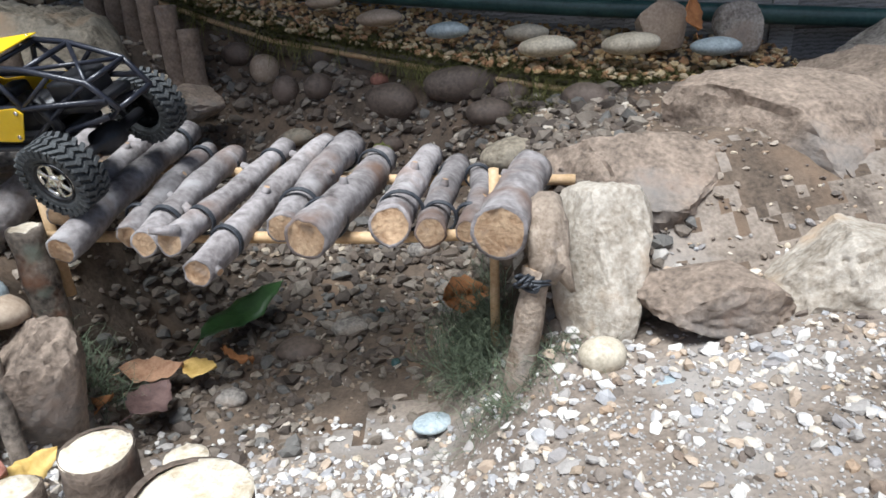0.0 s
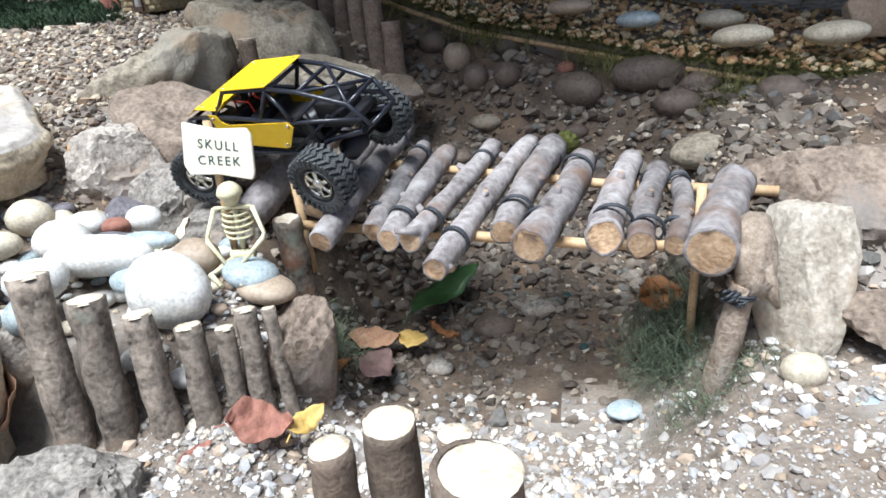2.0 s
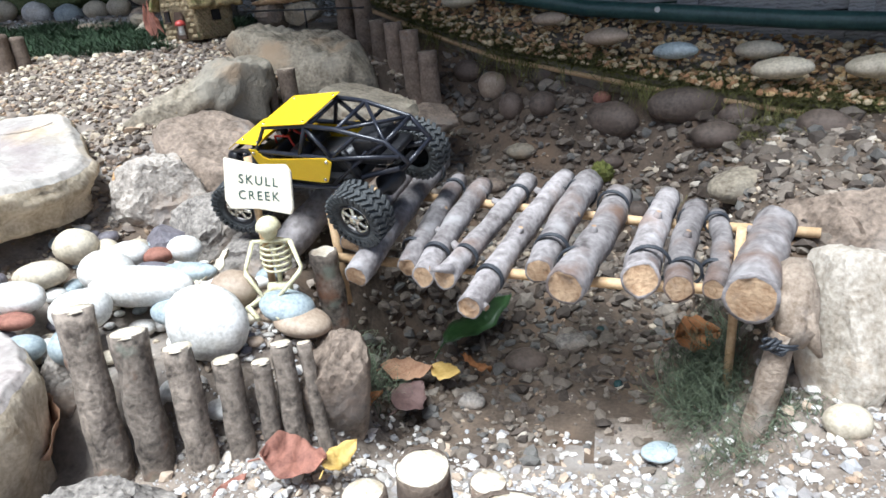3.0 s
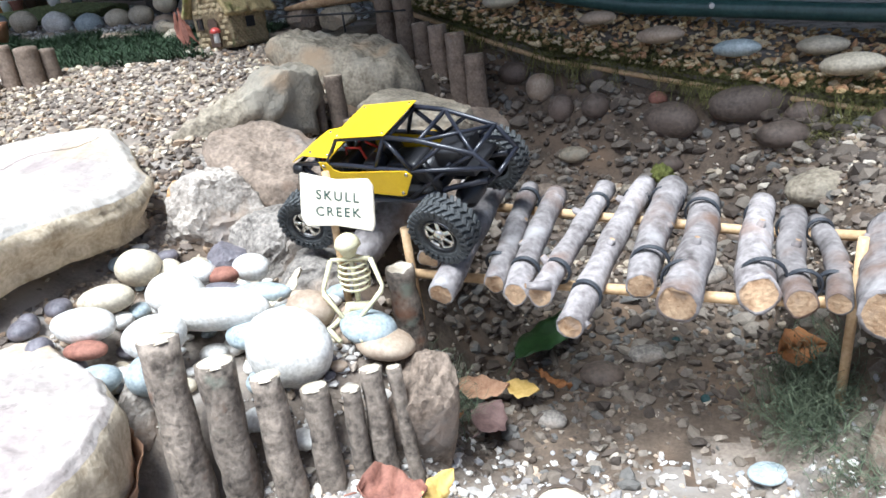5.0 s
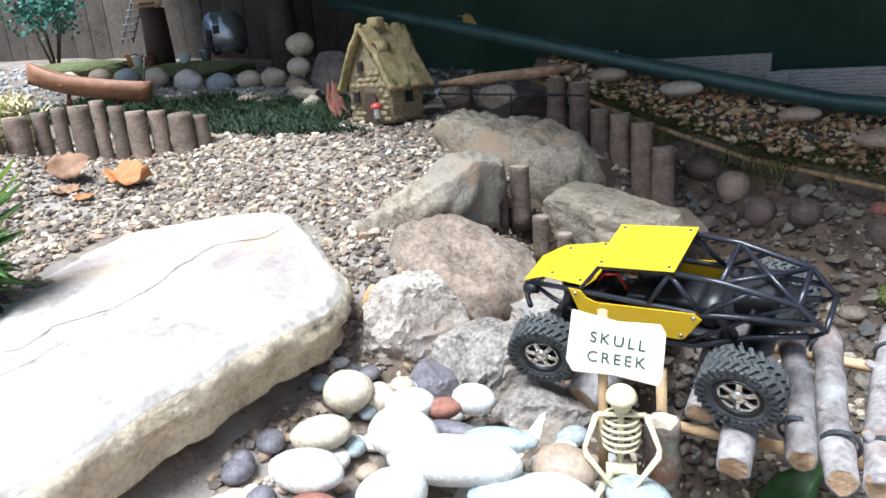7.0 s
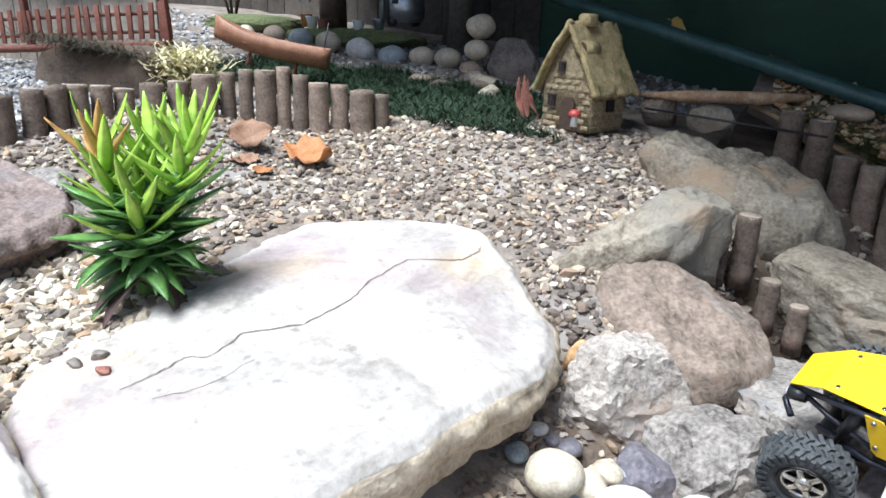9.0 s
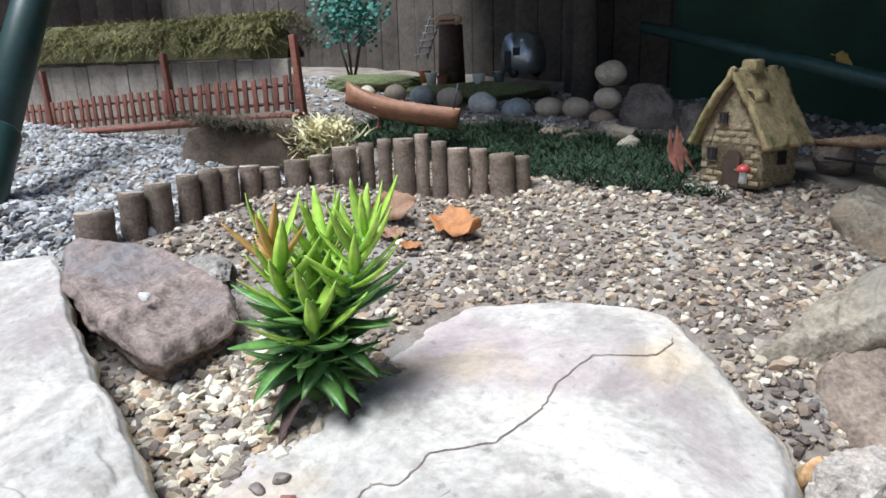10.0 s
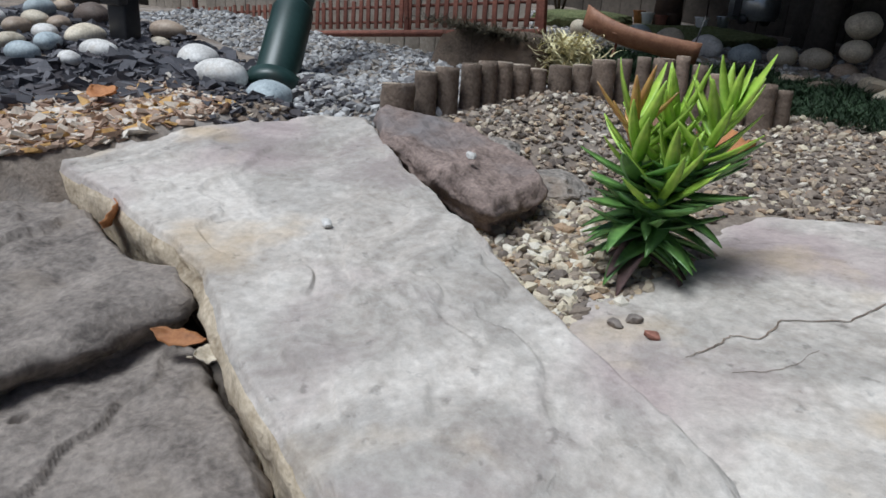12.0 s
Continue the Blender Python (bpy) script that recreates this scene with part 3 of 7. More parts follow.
# ---- rocks ----
def rock_mesh(dims, seed, cuts=9, rough=0.10, sub=4, layered=0.0):
    """A broken rock: a ball cut by flat faces, then roughened; layered: horizontal splits."""
    rng = random.Random(seed)
    bm = bmesh.new()
    bmesh.ops.create_icosphere(bm, subdivisions=sub + 1 if sub > 3 else sub, radius=1.0)
    planes = []
    for _ in range(cuts + 5):
        d = Vector((rng.gauss(0, 1), rng.gauss(0, 1), rng.gauss(0, 0.75))).normalized()
        planes.append((d, rng.uniform(0.70, 0.98)))
    off = Vector((seed * 3.7, seed * 1.9, seed * 0.7))
    for v in bm.verts:
        c = v.co
        p = c / max(0.05, (abs(c.x) ** 3.2 + abs(c.y) ** 3.2 + abs(c.z) ** 3.2) ** (1 / 3.2))
        for d, k in planes:
            t = p.dot(d) - k * (1 + 0.05 * noise.noise(p * 5 + off))
            if t > 0:
                p -= d * t * 0.97
        q = p * 1.6 + off
        ridge = 1 - 2 * abs(noise.noise(q * 3.1))
        p *= 1 + rough * (0.7 * noise.noise(q) + 0.30 * ridge + 0.34 * noise.noise(q * 5.5) + 0.20 * noise.noise(q * 12) + 0.10 * noise.noise(q * 25))
        if layered:
            s = math.sin(p.z * 11 + 1.5 * noise.noise(q))
            p.x *= 1 + layered * s
            p.y *= 1 + layered * s
        v.co = Vector((p.x * dims[0], p.y * dims[1], p.z * dims[2]))
    return bm


def rock(at, dims, yaw, seed, material, label, tilt=(0, 0), cuts=9, rough=0.10, layered=0.0, name="rock", category="rock", group="", sub=4):
    ob = mesh_ob(name, rock_mesh(dims, seed, cuts, rough, sub, layered), material, m=pose(*at, tilt[0], tilt[1], yaw))
    ob.data.set_sharp_from_angle(angle=radians(32))
    return tagged(ob, label, category, group)


def outline_points(pts, n):
    """Even points along a closed polygon with rounded corners."""
    P = [Vector((*p, 0)) for p in pts]
    for _ in range(2):
        P = [q for a, b in zip(P, P[1:] + P[:1]) for q in (a * 0.8 + b * 0.2, a * 0.2 + b * 0.8)]
    L = [0]
    for a, b in zip(P, P[1:] + P[:1]):
        L.append(L[-1] + (b - a).length)
    out = []
    for i in range(n):
        s = L[-1] * i / n
        k = max(j for j in range(len(P)) if L[j] <= s)
        a, b = P[k], P[(k + 1) % len(P)]
        out.append(a.lerp(b, (s - L[k]) / max(1e-9, L[k + 1] - L[k])))
    return out


HIGH = {}


def slab(name, pts, top, thick, seed, label, mats, relief=0.006, step=0.0, n=300, rings=80, category="stone slab", broken=0.0):
    """A riven flagstone: flat outline pts, top(x, y) its height, rough split sides."""
    edge = outline_points(pts, n)
    c = sum(edge, Vector()) / n
    bm = bmesh.new()

    def high(p):
        q = Vector((p.x * 5 + seed, p.y * 5, seed * 2.0))
        h = relief * (noise.noise(q) + 0.5 * noise.noise(q * 3.1) + 0.30 * noise.noise(q * 8) + 0.16 * noise.noise(q * 19))
        h += broken * (0.035 * noise.voronoi(Vector((p.x * 9 + seed, p.y * 9, seed * 0.3)))[0][0] - 0.010 * abs(noise.noise(q * 4.3)) + 0.006 * noise.noise(q * 11))
        s = noise.noise(Vector((p.x * 2.6 + seed * 3, p.y * 2.6 + p.x, 4.2))) + 0.3 * noise.noise(q * 2.2)
        return top(p.x, p.y) + h + step * (smooth01(0.02, 0.032, s) + smooth01(0.34, 0.352, s) - 1.0)

    HIGH[seed] = high
    rows = []
    for j in range(1, rings + 1):
        f = j / rings
        row = []
        for i, e in enumerate(edge):
            jag = 0.010 * noise.noise(Vector((e.x * 13, e.y * 13, seed))) + 0.004 * noise.noise(Vector((e.x * 50, e.y * 50, seed)))
            p = c + (e - c) * f * (1 + jag * f / max(0.15, (e - c).length))
            drop = 0.012 * smooth01(0.955, 1.0, f)
            row.append(bm.verts.new((p.x, p.y, high(p) - drop)))
        rows.append(row)
    mid = bm.verts.new((c.x, c.y, high(c)))
    for i in range(n):
        bm.faces.new((mid, rows[0][i], rows[0][(i + 1) % n]))
    for a, b in zip(rows, rows[1:]):
        for i in range(n):
            bm.faces.new((a[i], b[i], b[(i + 1) % n], a[(i + 1) % n]))
    prev = rows[-1]
    for k in range(1, 9):
        row = []
        for i, e in enumerate(edge):
            base = rows[-1][i].co
            q = Vector((e.x * 16, e.y * 16, k * 0.55 + seed))
            out = (e - c).normalized() * (0.014 * noise.noise(q) + 0.006 * noise.noise(q * 3) + 0.010 * math.sin(k * 0.75) - 0.012 * k / 8)
            row.append(bm.verts.new((base.x + out.x, base.y + out.y, base.z - thick * k / 8)))
        for i in range(n):
            f = bm.faces.new((prev[i], row[i], row[(i + 1) % n], prev[(i + 1) % n]))
            f.material_index = 1
        prev = row
    f = bm.faces.new(prev[::-1])
    f.material_index = 1
    ob = mesh_ob(name, bm, mats)
    return tagged(ob, label, category)


def slab1_top(x, y):
    z = 0.456 + 0.02 * (x + 1.455) + 0.12 * (y - 0.869)
    return float(z - 0.05 * smooth01(-1.42, -1.08, x) * smooth01(0.75, 1.1, y) - 0.02 * smooth01(-1.5, -1.9, x))


def slab2_top(x, y):
    return 0.496 - 0.10 * (x + 2.034) + 0.15 * (y - 0.438)


slab_near = slab("stone_slab", [(-1.73, 0.60), (-1.80, 0.84), (-1.83, 1.12), (-1.66, 1.28), (-1.40, 1.34), (-1.27, 1.22), (-1.13, 1.07), (-1.12, 0.96), (-1.17, 0.74), (-1.25, 0.52), (-1.32, 0.36), (-1.50, 0.47)], slab1_top, 0.085, 3,
     "broad pale cracked sandstone slab lying on the gravel terrace", [M_SLAB, M_SLABEDGE], 0.005, 0.0012)
slab("stone_slab", [(-2.68, 0.22), (-2.60, 0.43), (-2.46, 0.79), (-2.37, 0.77), (-2.15, 0.68), (-1.85, 0.595), (-1.66, 0.54), (-1.48, 0.49), (-1.36, 0.45), (-1.30, 0.22), (-1.42, 0.12), (-1.61, 0.165), (-1.72, 0.18), (-1.86, 0.197), (-2.05, 0.25), (-2.16, 0.245), (-2.34, 0.23), (-2.54, 0.20)], slab2_top, 0.10, 7,
     "long pale riven sandstone slab with a broken ochre edge", [M_SLAB, M_SLABEDGE], 0.006, 0.006)


def crack(parent, line, width):
    """A hairline break that runs over the slab's top."""
    rng = random.Random(5)
    bm = bmesh.new()
    pts = []
    for a, b in zip(line, line[1:]):
        for k in range(8):
            pts.append(Vector(a).lerp(Vector(b), k / 8) + Vector((rng.uniform(-1, 1), rng.uniform(-1, 1))) * 0.002)
    pairs = []
    for i, p in enumerate(pts):
        d = pts[min(i + 1, len(pts) - 1)] - pts[max(i - 1, 0)]
        s = Vector((-d.y, d.x)).normalized() * width * (0.6 + 0.6 * abs(noise.noise(Vector((i * 0.4, 0, 0))))) * min(1, (len(pts) - i) / 10, (i + 1) / 6)
        row = []
        for k, dz in ((-1, 0.0016), (0, 0.0010), (1, 0.0016)):
            q = p + s * k
            row.append(bm.verts.new((q.x, q.y, HIGH[3](Vector((q.x, q.y, 0))) + dz)))
        pairs.append(row)
    for a, b in zip(pairs, pairs[1:]):
        for k in range(2):
            bm.faces.new((a[k], a[k + 1], b[k + 1], b[k]))
    part("crack", bm, M_BROWNROCK, parent, "dark hairline crack")


crack(slab_near, [(-1.556, 0.645), (-1.543, 0.70), (-1.545, 0.735), (-1.512, 0.75), (-1.515, 0.815), (-1.452, 0.871), (-1.435, 0.96), (-1.448, 1.04), (-1.435, 1.122), (-1.385, 1.143), (-1.350, 1.169), (-1.345, 1.215), (-1.357, 1.25)], 0.0016)
crack(slab_near, [(-1.50, 0.65), (-1.46, 0.70), (-1.45, 0.78)], 0.0005)

# creek banks and the rock garden between bridge and terrace
slab("pale_boulder", [(-1.32, 0.38), (-1.25, 0.60), (-1.17, 0.72), (-1.08, 0.715), (-0.95, 0.655), (-0.89, 0.60), (-0.86, 0.50), (-0.90, 0.38), (-1.0, 0.30), (-1.2, 0.28)], lambda x, y: 0.285 - 0.10 * max(0, x + 1.08) ** 1.0 + 0.02 * (y - 0.5), 0.20, 11, "white sunlit block of sandstone beside the pebbles", [M_SLAB, M_SLABEDGE], 0.012)
rock((-1.055, 1.165, 0.315), (0.108, 0.088, 0.108), 20, 12, M_PALEROCK, "pale angular rock with white and rusty patches", (5, 8), 13, 0.15)
rock((-0.905, 1.145, 0.26), (0.115, 0.095, 0.085), 70, 13, M_GREYROCK, "grey angular rock at the end of the log bridge", (0, 6), 12, 0.14)
rock((-0.80, 1.06, 0.22), (0.085, 0.075, 0.06), 10, 14, M_GREYROCK, "low grey rock below the bridge end", (8, 0), 8, 0.10)
rock((-0.79, 1.30, 0.30), (0.14, 0.11, 0.075), 140, 31, M_GREYROCK, "weathered blue-grey rock under the bridge logs", (0, 0), 9, 0.12)
slab("rock", [(-1.16, 1.285), (-1.135, 1.40), (-1.03, 1.465), (-0.90, 1.475), (-0.845, 1.36), (-0.91, 1.205), (-1.03, 1.225)], lambda x, y: min(0.437 - 0.27 * (x + 1.154) + 0.33 * (y - 1.289), 0.437 - 0.62 * (x + 0.985), 0.405 + 1.6 * (y - 1.215)), 0.13, 15,
     "brown flat-faced rock on the slope", [M_BROWNROCK, M_BROWNROCK], 0.008, 0.004, 170, 40, "rock", 1.0)
slab("rock", [(-1.27, 1.305), (-1.20, 1.33), (-1.12, 1.40), (-1.03, 1.47), (-0.965, 1.56), (-0.99, 1.64), (-1.06, 1.66), (-1.13, 1.58), (-1.21, 1.44)], lambda x, y: min(0.462 + 0.42 * (y - 1.308), 0.560 - 0.16 * (x + 1.07), 0.475 + 0.75 * (x + 1.21)), 0.14, 16,
     "long grey-tan rock sloping out of the gravel terrace", [M_OCHREROCK, M_OCHREROCK], 0.012, 0.006, 170, 40, "rock", 1.0)
slab("rock", [(-1.23, 1.83), (-1.17, 1.97), (-1.02, 2.03), (-0.87, 1.96), (-0.755, 1.80), (-0.86, 1.725), (-1.0, 1.735), (-1.12, 1.765)], lambda x, y: min(0.632 - 0.235 * (x + 1.219) + 0.12 * (y - 1.833), 0.575 - 0.9 * (x + 0.87), 0.50 + 1.5 * (y - 1.73)), 0.16, 17,
     "broad grey-green boulder below the stakes", [M_OCHREROCK, M_OCHREROCK], 0.014, 0.007, 170, 40, "rock", 1.0)
rock((-0.74, 1.60, 0.40), (0.16, 0.11, 0.085), -30, 18, M_OCHREROCK, "tan rock on the creek bank", (14, 6), 9, 0.09)
rock((-1.20, 1.24, 0.36), (0.06, 0.05, 0.04), 0, 19, M_SLATE, "dark broken rock beside the slab", (0, 0), 8, 0.12)
rock((-0.98, 1.06, 0.27), (0.045, 0.04, 0.04), 0, 20, M_DARKPEB, "small dark stone among the rocks", (0, 0), 7, 0.06)
rock((-0.572, 0.842, 0.09), (0.062, 0.065, 0.118), 30, 21, M_BROWNROCK, "brown upright rock beside the stakes", (6, 10), 9, 0.09)
rock((-0.77, 0.505, 0.075), (0.105, 0.085, 0.088), 15, 22, M_GREYROCK, "rough grey rock in front of the stakes", (0, 0), 12, 0.20)
rock((-0.945, 0.695, 0.17), (0.05, 0.04, 0.07), 60, 23, M_PALEROCK, "pale rock wedged beside the stakes", (0, 8), 8, 0.08)
rock((-1.26, 1.36, 0.445), (0.06, 0.04, 0.03), 30, 37, M_SLATE, "dark slate fragment beside the slab", (0, 0), 8, 0.1)
rock((-1.17, 1.30, 0.41), (0.055, 0.04, 0.035), -20, 38, M_GREYROCK, "grey broken stone beside the slab", (0, 0), 8, 0.1)
rock((-0.66, 1.40, 0.27), (0.09, 0.07, 0.06), 15, 39, M_BROWNROCK, "brown stone on the slope by the bridge", (8, 0), 8, 0.1)
rock((-0.62, 1.72, 0.36), (0.09, 0.07, 0.05), 40, 40, M_BROWNROCK, "earthy stone below the stakes", (8, 0), 8, 0.1)
# far bank at the other end of the bridge
rock((0.200, 0.890, 0.19), (0.070, 0.085, 0.130), 28, 24, M_CREAMROCK, "tall pale cream rock propping the bridge end", (-8, 14), 8, 0.06)
rock((0.325, 0.815, 0.190), (0.095, 0.065, 0.048), -10, 25, M_BROWNROCK, "sand-coloured flat rock beside the bridge", (8, 8), 8, 0.08)
rock((0.52, 0.82, 0.19), (0.115, 0.10, 0.085), 20, 26, M_CREAMROCK, "sand-coloured blocky rock at the creek side", (0, -6), 8, 0.08)
rock((0.30, 1.09, 0.268), (0.15, 0.12, 0.08), -20, 27, M_BROWNROCK, "tan rock at the bridge approach", (4, 6), 9, 0.09)
rock((0.60, 1.15, 0.295), (0.23, 0.15, 0.11), -35, 28, M_BROWNROCK, "large sand-brown rock on the far bank", (10, 12), 9, 0.10)
rock((0.86, 1.38, 0.32), (0.20, 0.13, 0.10), -30, 35, M_BROWNROCK, "sand-brown rock high on the far bank", (12, 8), 9, 0.10)
rock((0.78, 0.98, 0.20), (0.14, 0.10, 0.09), 15, 36, M_PALEROCK, "pale rock at the edge of the far bank", (0, 0), 9, 0.09)
rock((0.45, 1.37, 0.25), (0.14, 0.09, 0.085), 10, 29, M_OCHREROCK, "ochre stone below the mossy ledge", (0, 0), 8, 0.10)
rock((1.10, 1.62, 0.33), (0.20, 0.10, 0.17), -12, 30, M_GREYROCK, "square-edged grey concrete block by the rail", (0, 0), 12, 0.03, name="stone_block", category="block")
# beside the long slab
slab("slate_rock", [(-2.43, 0.81), (-2.32, 0.745), (-2.12, 0.705), (-1.97, 0.715), (-1.975, 0.80), (-1.98, 0.875), (-2.07, 0.93), (-2.20, 0.925), (-2.36, 0.90)], lambda x, y: 0.520 - 0.19 * (x + 1.96) + 0.03 * (y - 0.8), 0.05, 41, "flat reddish-brown slate rock on the gravel", [M_REDROCK, M_REDROCK], 0.010, 0.010, 200, 50, "rock", 0.7)
rock((-2.09, 1.01, 0.475), (0.11, 0.075, 0.04), 15, 42, M_GREYROCK, "low grey rock behind the green plant", (0, 0), 9, 0.08)
rock((-2.25, 0.98, 0.525), (0.12, 0.06, 0.035), -10, 43, M_GREYROCK, "flat grey stone in front of the log edging", (0, 0), 9, 0.08)
slab("slate_boulder", [(-2.80, 0.06), (-2.62, 0.17), (-2.42, 0.215), (-2.22, 0.20), (-2.12, 0.262), (-2.035, 0.235), (-2.02, 0.15), (-1.99, 0.01), (-1.96, -0.25), (-2.5, -0.4), (-2.9, -0.2)], lambda x, y: 0.445 - 0.03 * (x + 2.2) + 0.05 * (y - 0.15), 0.055, 44, "layered dark slate boulder against the slab", [M_SLATE, M_SLATE], 0.010, 0.012, 260, 60, "rock", 0.35)
slab("slate_boulder", [(-2.25, 0.10), (-2.11, 0.17), (-2.02, 0.235), (-1.88, 0.20), (-1.70, 0.165), (-1.55, 0.14), (-1.50, -0.1), (-1.7, -0.35), (-2.2, -0.2)], lambda x, y: 0.372 - 0.02 * (x + 1.9) + 0.05 * (y - 0.1), 0.10, 45, "flat dark slate boulder under another one", [M_SLATE, M_SLATE], 0.008, 0.010, 260, 60, "rock", 0.35)
rock((-2.62, 0.18, 0.44), (0.10, 0.07, 0.05), 0, 47, M_SLATE, "small dark slate rock beside the slab", (0, 0), 8, 0.1)


# ---- rounded pebbles ----
def pebble(at, dims, yaw, material, label, tilt=(0, 0), seed=1, category="pebble", group="", name="pebble"):
    bm = bmesh.new()
    bmesh.ops.create_icosphere(bm, subdivisions=3, radius=1.0)
    off = Vector((seed * 2.3, seed, 0))
    for v in bm.verts:
        p = v.co * (1 + 0.10 * noise.noise(v.co * 0.9 + off) + 0.02 * noise.noise(v.co * 3 + off))
        v.co = Vector((p.x * dims[0], p.y * dims[1], p.z * dims[2]))
    ob = mesh_ob(name, bm, material, m=pose(*at, tilt[0], tilt[1], yaw))
    return tagged(ob, label, category, group)


G1 = "smooth pebbles behind the stakes"
pebble((-0.735, 0.785, 0.245), (0.072, 0.048, 0.062), 0, M_WHITEPEB, "large round white pebble leaning on the stakes", (-18, 0), 1, group=G1)
pebble((-0.638, 0.872, 0.232), (0.048, 0.040, 0.024), 20, M_BLUEPEB, "flat oval blue-grey pebble beside a stake", (8, 18), 2, group=G1)
pebble((-0.612, 0.862, 0.210), (0.050, 0.040, 0.022), 10, M_TANPEB, "flat tan pebble under a blue-grey one", (0, 16), 3, group=G1)
pebble((-0.88, 0.835, 0.285), (0.095, 0.034, 0.036), 8, M_WHITEPEB, "long white pebble on the pile", (0, 0), 4, group=G1)
pebble((-0.80, 0.83, 0.245), (0.06, 0.035, 0.026), 15, M_BLUEPEB, "long grey-blue pebble below a white one", (0, 0), 5, group=G1)
pebble((-0.94, 0.76, 0.275), (0.048, 0.036, 0.034), 40, M_WHITEPEB, "rounded white pebble behind the tallest stake", (0, 0), 6, group=G1)
pebble((-0.96, 0.855, 0.300), (0.058, 0.042, 0.036), -20, M_WHITEPEB, "white pebble among the stones", (0, 0), 7, group=G1)
pebble((-1.078, 0.925, 0.318), (0.040, 0.034, 0.034), 30, M_CREAMPEB, "round cream pebble beside the slab", (0, 0), 8, group=G1)
pebble((-1.04, 0.955, 0.298), (0.026, 0.022, 0.024), 0, M_CREAMPEB, "small cream pebble beside the slab", (0, 0), 9, group=G1)
pebble((-0.985, 0.945, 0.295), (0.040, 0.030, 0.026), 10, M_WHITEPEB, "white pebble near the rusty stone", (0, 0), 10, group=G1)
pebble((-0.895, 0.985, 0.290), (0.036, 0.026, 0.026), 0, M_WHITEPEB, "oval white pebble at the rock's foot", (0, 0), 11, group=G1)
pebble((-1.08, 0.835, 0.300), (0.044, 0.030, 0.026), 35, M_CREAMPEB, "cream pebble in front of the slab", (0, 0), 12, group=G1)
pebble((-1.06, 0.755, 0.295), (0.054, 0.034, 0.026), 5, M_WHITEPEB, "flat white pebble beside the slab", (0, 0), 13, group=G1)
pebble((-1.15, 0.744, 0.303), (0.017, 0.016, 0.018), 0, M_DARKPEB, "small purple-grey pebble beside the slab", (0, 0), 14, group=G1)
pebble((-0.985, 0.675, 0.250), (0.034, 0.024, 0.022), 25, M_BLUEPEB, "blue pebble by the stakes", (0, 0), 15, group=G1)
pebble((-0.83, 0.895, 0.283), (0.055, 0.022, 0.018), 2, M_BLUEPEB, "thin grey-blue pebble on the pile", (0, 0), 16, group=G1)
pebble((-0.74, 0.885, 0.255), (0.044, 0.036, 0.034), 0, M_TANPEB, "tan pebble beside the figure", (0, 0), 17, group=G1)
pebble((-0.935, 0.955, 0.288), (0.030, 0.020, 0.016), 15, M_TERRACOTTA, "rusty red stone among white pebbles", (0, 0), 18, group=G1)
pebble((-1.03, 0.715, 0.275), (0.034, 0.020, 0.014), 5, M_TERRACOTTA, "pinkish flat stone beside the slab", (0, 0), 19, group=G1)
pebble((-1.095, 0.700, 0.285), (0.020, 0.020, 0.018), 0, M_DARKPEB, "dark stone chip beside the slab", (0, 0), 20, group=G1)
pebble((-0.92, 0.70, 0.245), (0.030, 0.030, 0.030), 0, M_BLUEPEB, "pale blue pebble by the tallest stake", (0, 0), 21, group=G1)
pebble((-0.90, 0.905, 0.285), (0.045, 0.014, 0.012), -8, M_DARKPEB, "dark flat stone between white pebbles", (0, 0), 22, group=G1)
rng_f = random.Random(44)
for k in range(110):
    px, py = rng_f.uniform(-1.16, -0.66), rng_f.uniform(0.70, 1.05)
    r = rng_f.uniform(0.009, 0.026)
    pebble((px, py, float(land(px, py)) + r * 0.5), (r, r * 0.8, r * 0.6), rng_f.uniform(0, 180), rng_f.choice([M_WHITEPEB, M_CREAMPEB, M_BLUEPEB, M_TANPEB, M_DARKPEB, M_WHITEPEB]), "small smooth pebble in the pile", (0, 0), 100 + k, group="small pebbles in the pile")
rock((-1.128, 1.139, 0.385), (0.014, 0.013, 0.032), 0, 51, M_FLINT, "orange and white flint between slab and rock", (0, 20), 6, 0.08, name="flint", sub=3)

G2 = "flat pebbles along the mossy ledge"
for i, (x, y, z, a, yaw, mt) in enumerate([(-0.138, 1.918, 0.535, 0.062, -12, M_TANPEB), (0.036, 1.817, 0.497, 0.055, -14, M_BLUEPEB), (0.243, 1.88, 0.478, 0.060, -8, M_CREAMPEB), (0.271, 1.736, 0.450, 0.070, -4, M_CREAMPEB),
        (0.467, 1.71, 0.446, 0.072, -5, M_CREAMPEB), (-0.589, 2.163, 0.655, 0.060, -12, M_CREAMPEB), (-0.80, 2.26, 0.70, 0.060, -25, M_TANPEB), (-0.30, 2.05, 0.585, 0.05, -10, M_TANPEB), (0.66, 1.68, 0.43, 0.06, 5, M_BLUEPEB)]):
    pebble((x, y, z), (a, a * 0.62, a * 0.36), yaw, mt, "flat smooth oval pebble on the mossy ledge", (6, 0), 60 + i, group=G2)
tagged(rock((0.56, 1.80, 0.475), (0.07, 0.035, 0.065), 10, 63, M_TANPEB, "upright tan stone under the rail", (0, 10), 6, 0.04), "", "rock")
rock((0.76, 1.80, 0.46), (0.06, 0.035, 0.065), 0, 64, M_PALEROCK, "pale stone under the rail", (0, 0), 6, 0.05)
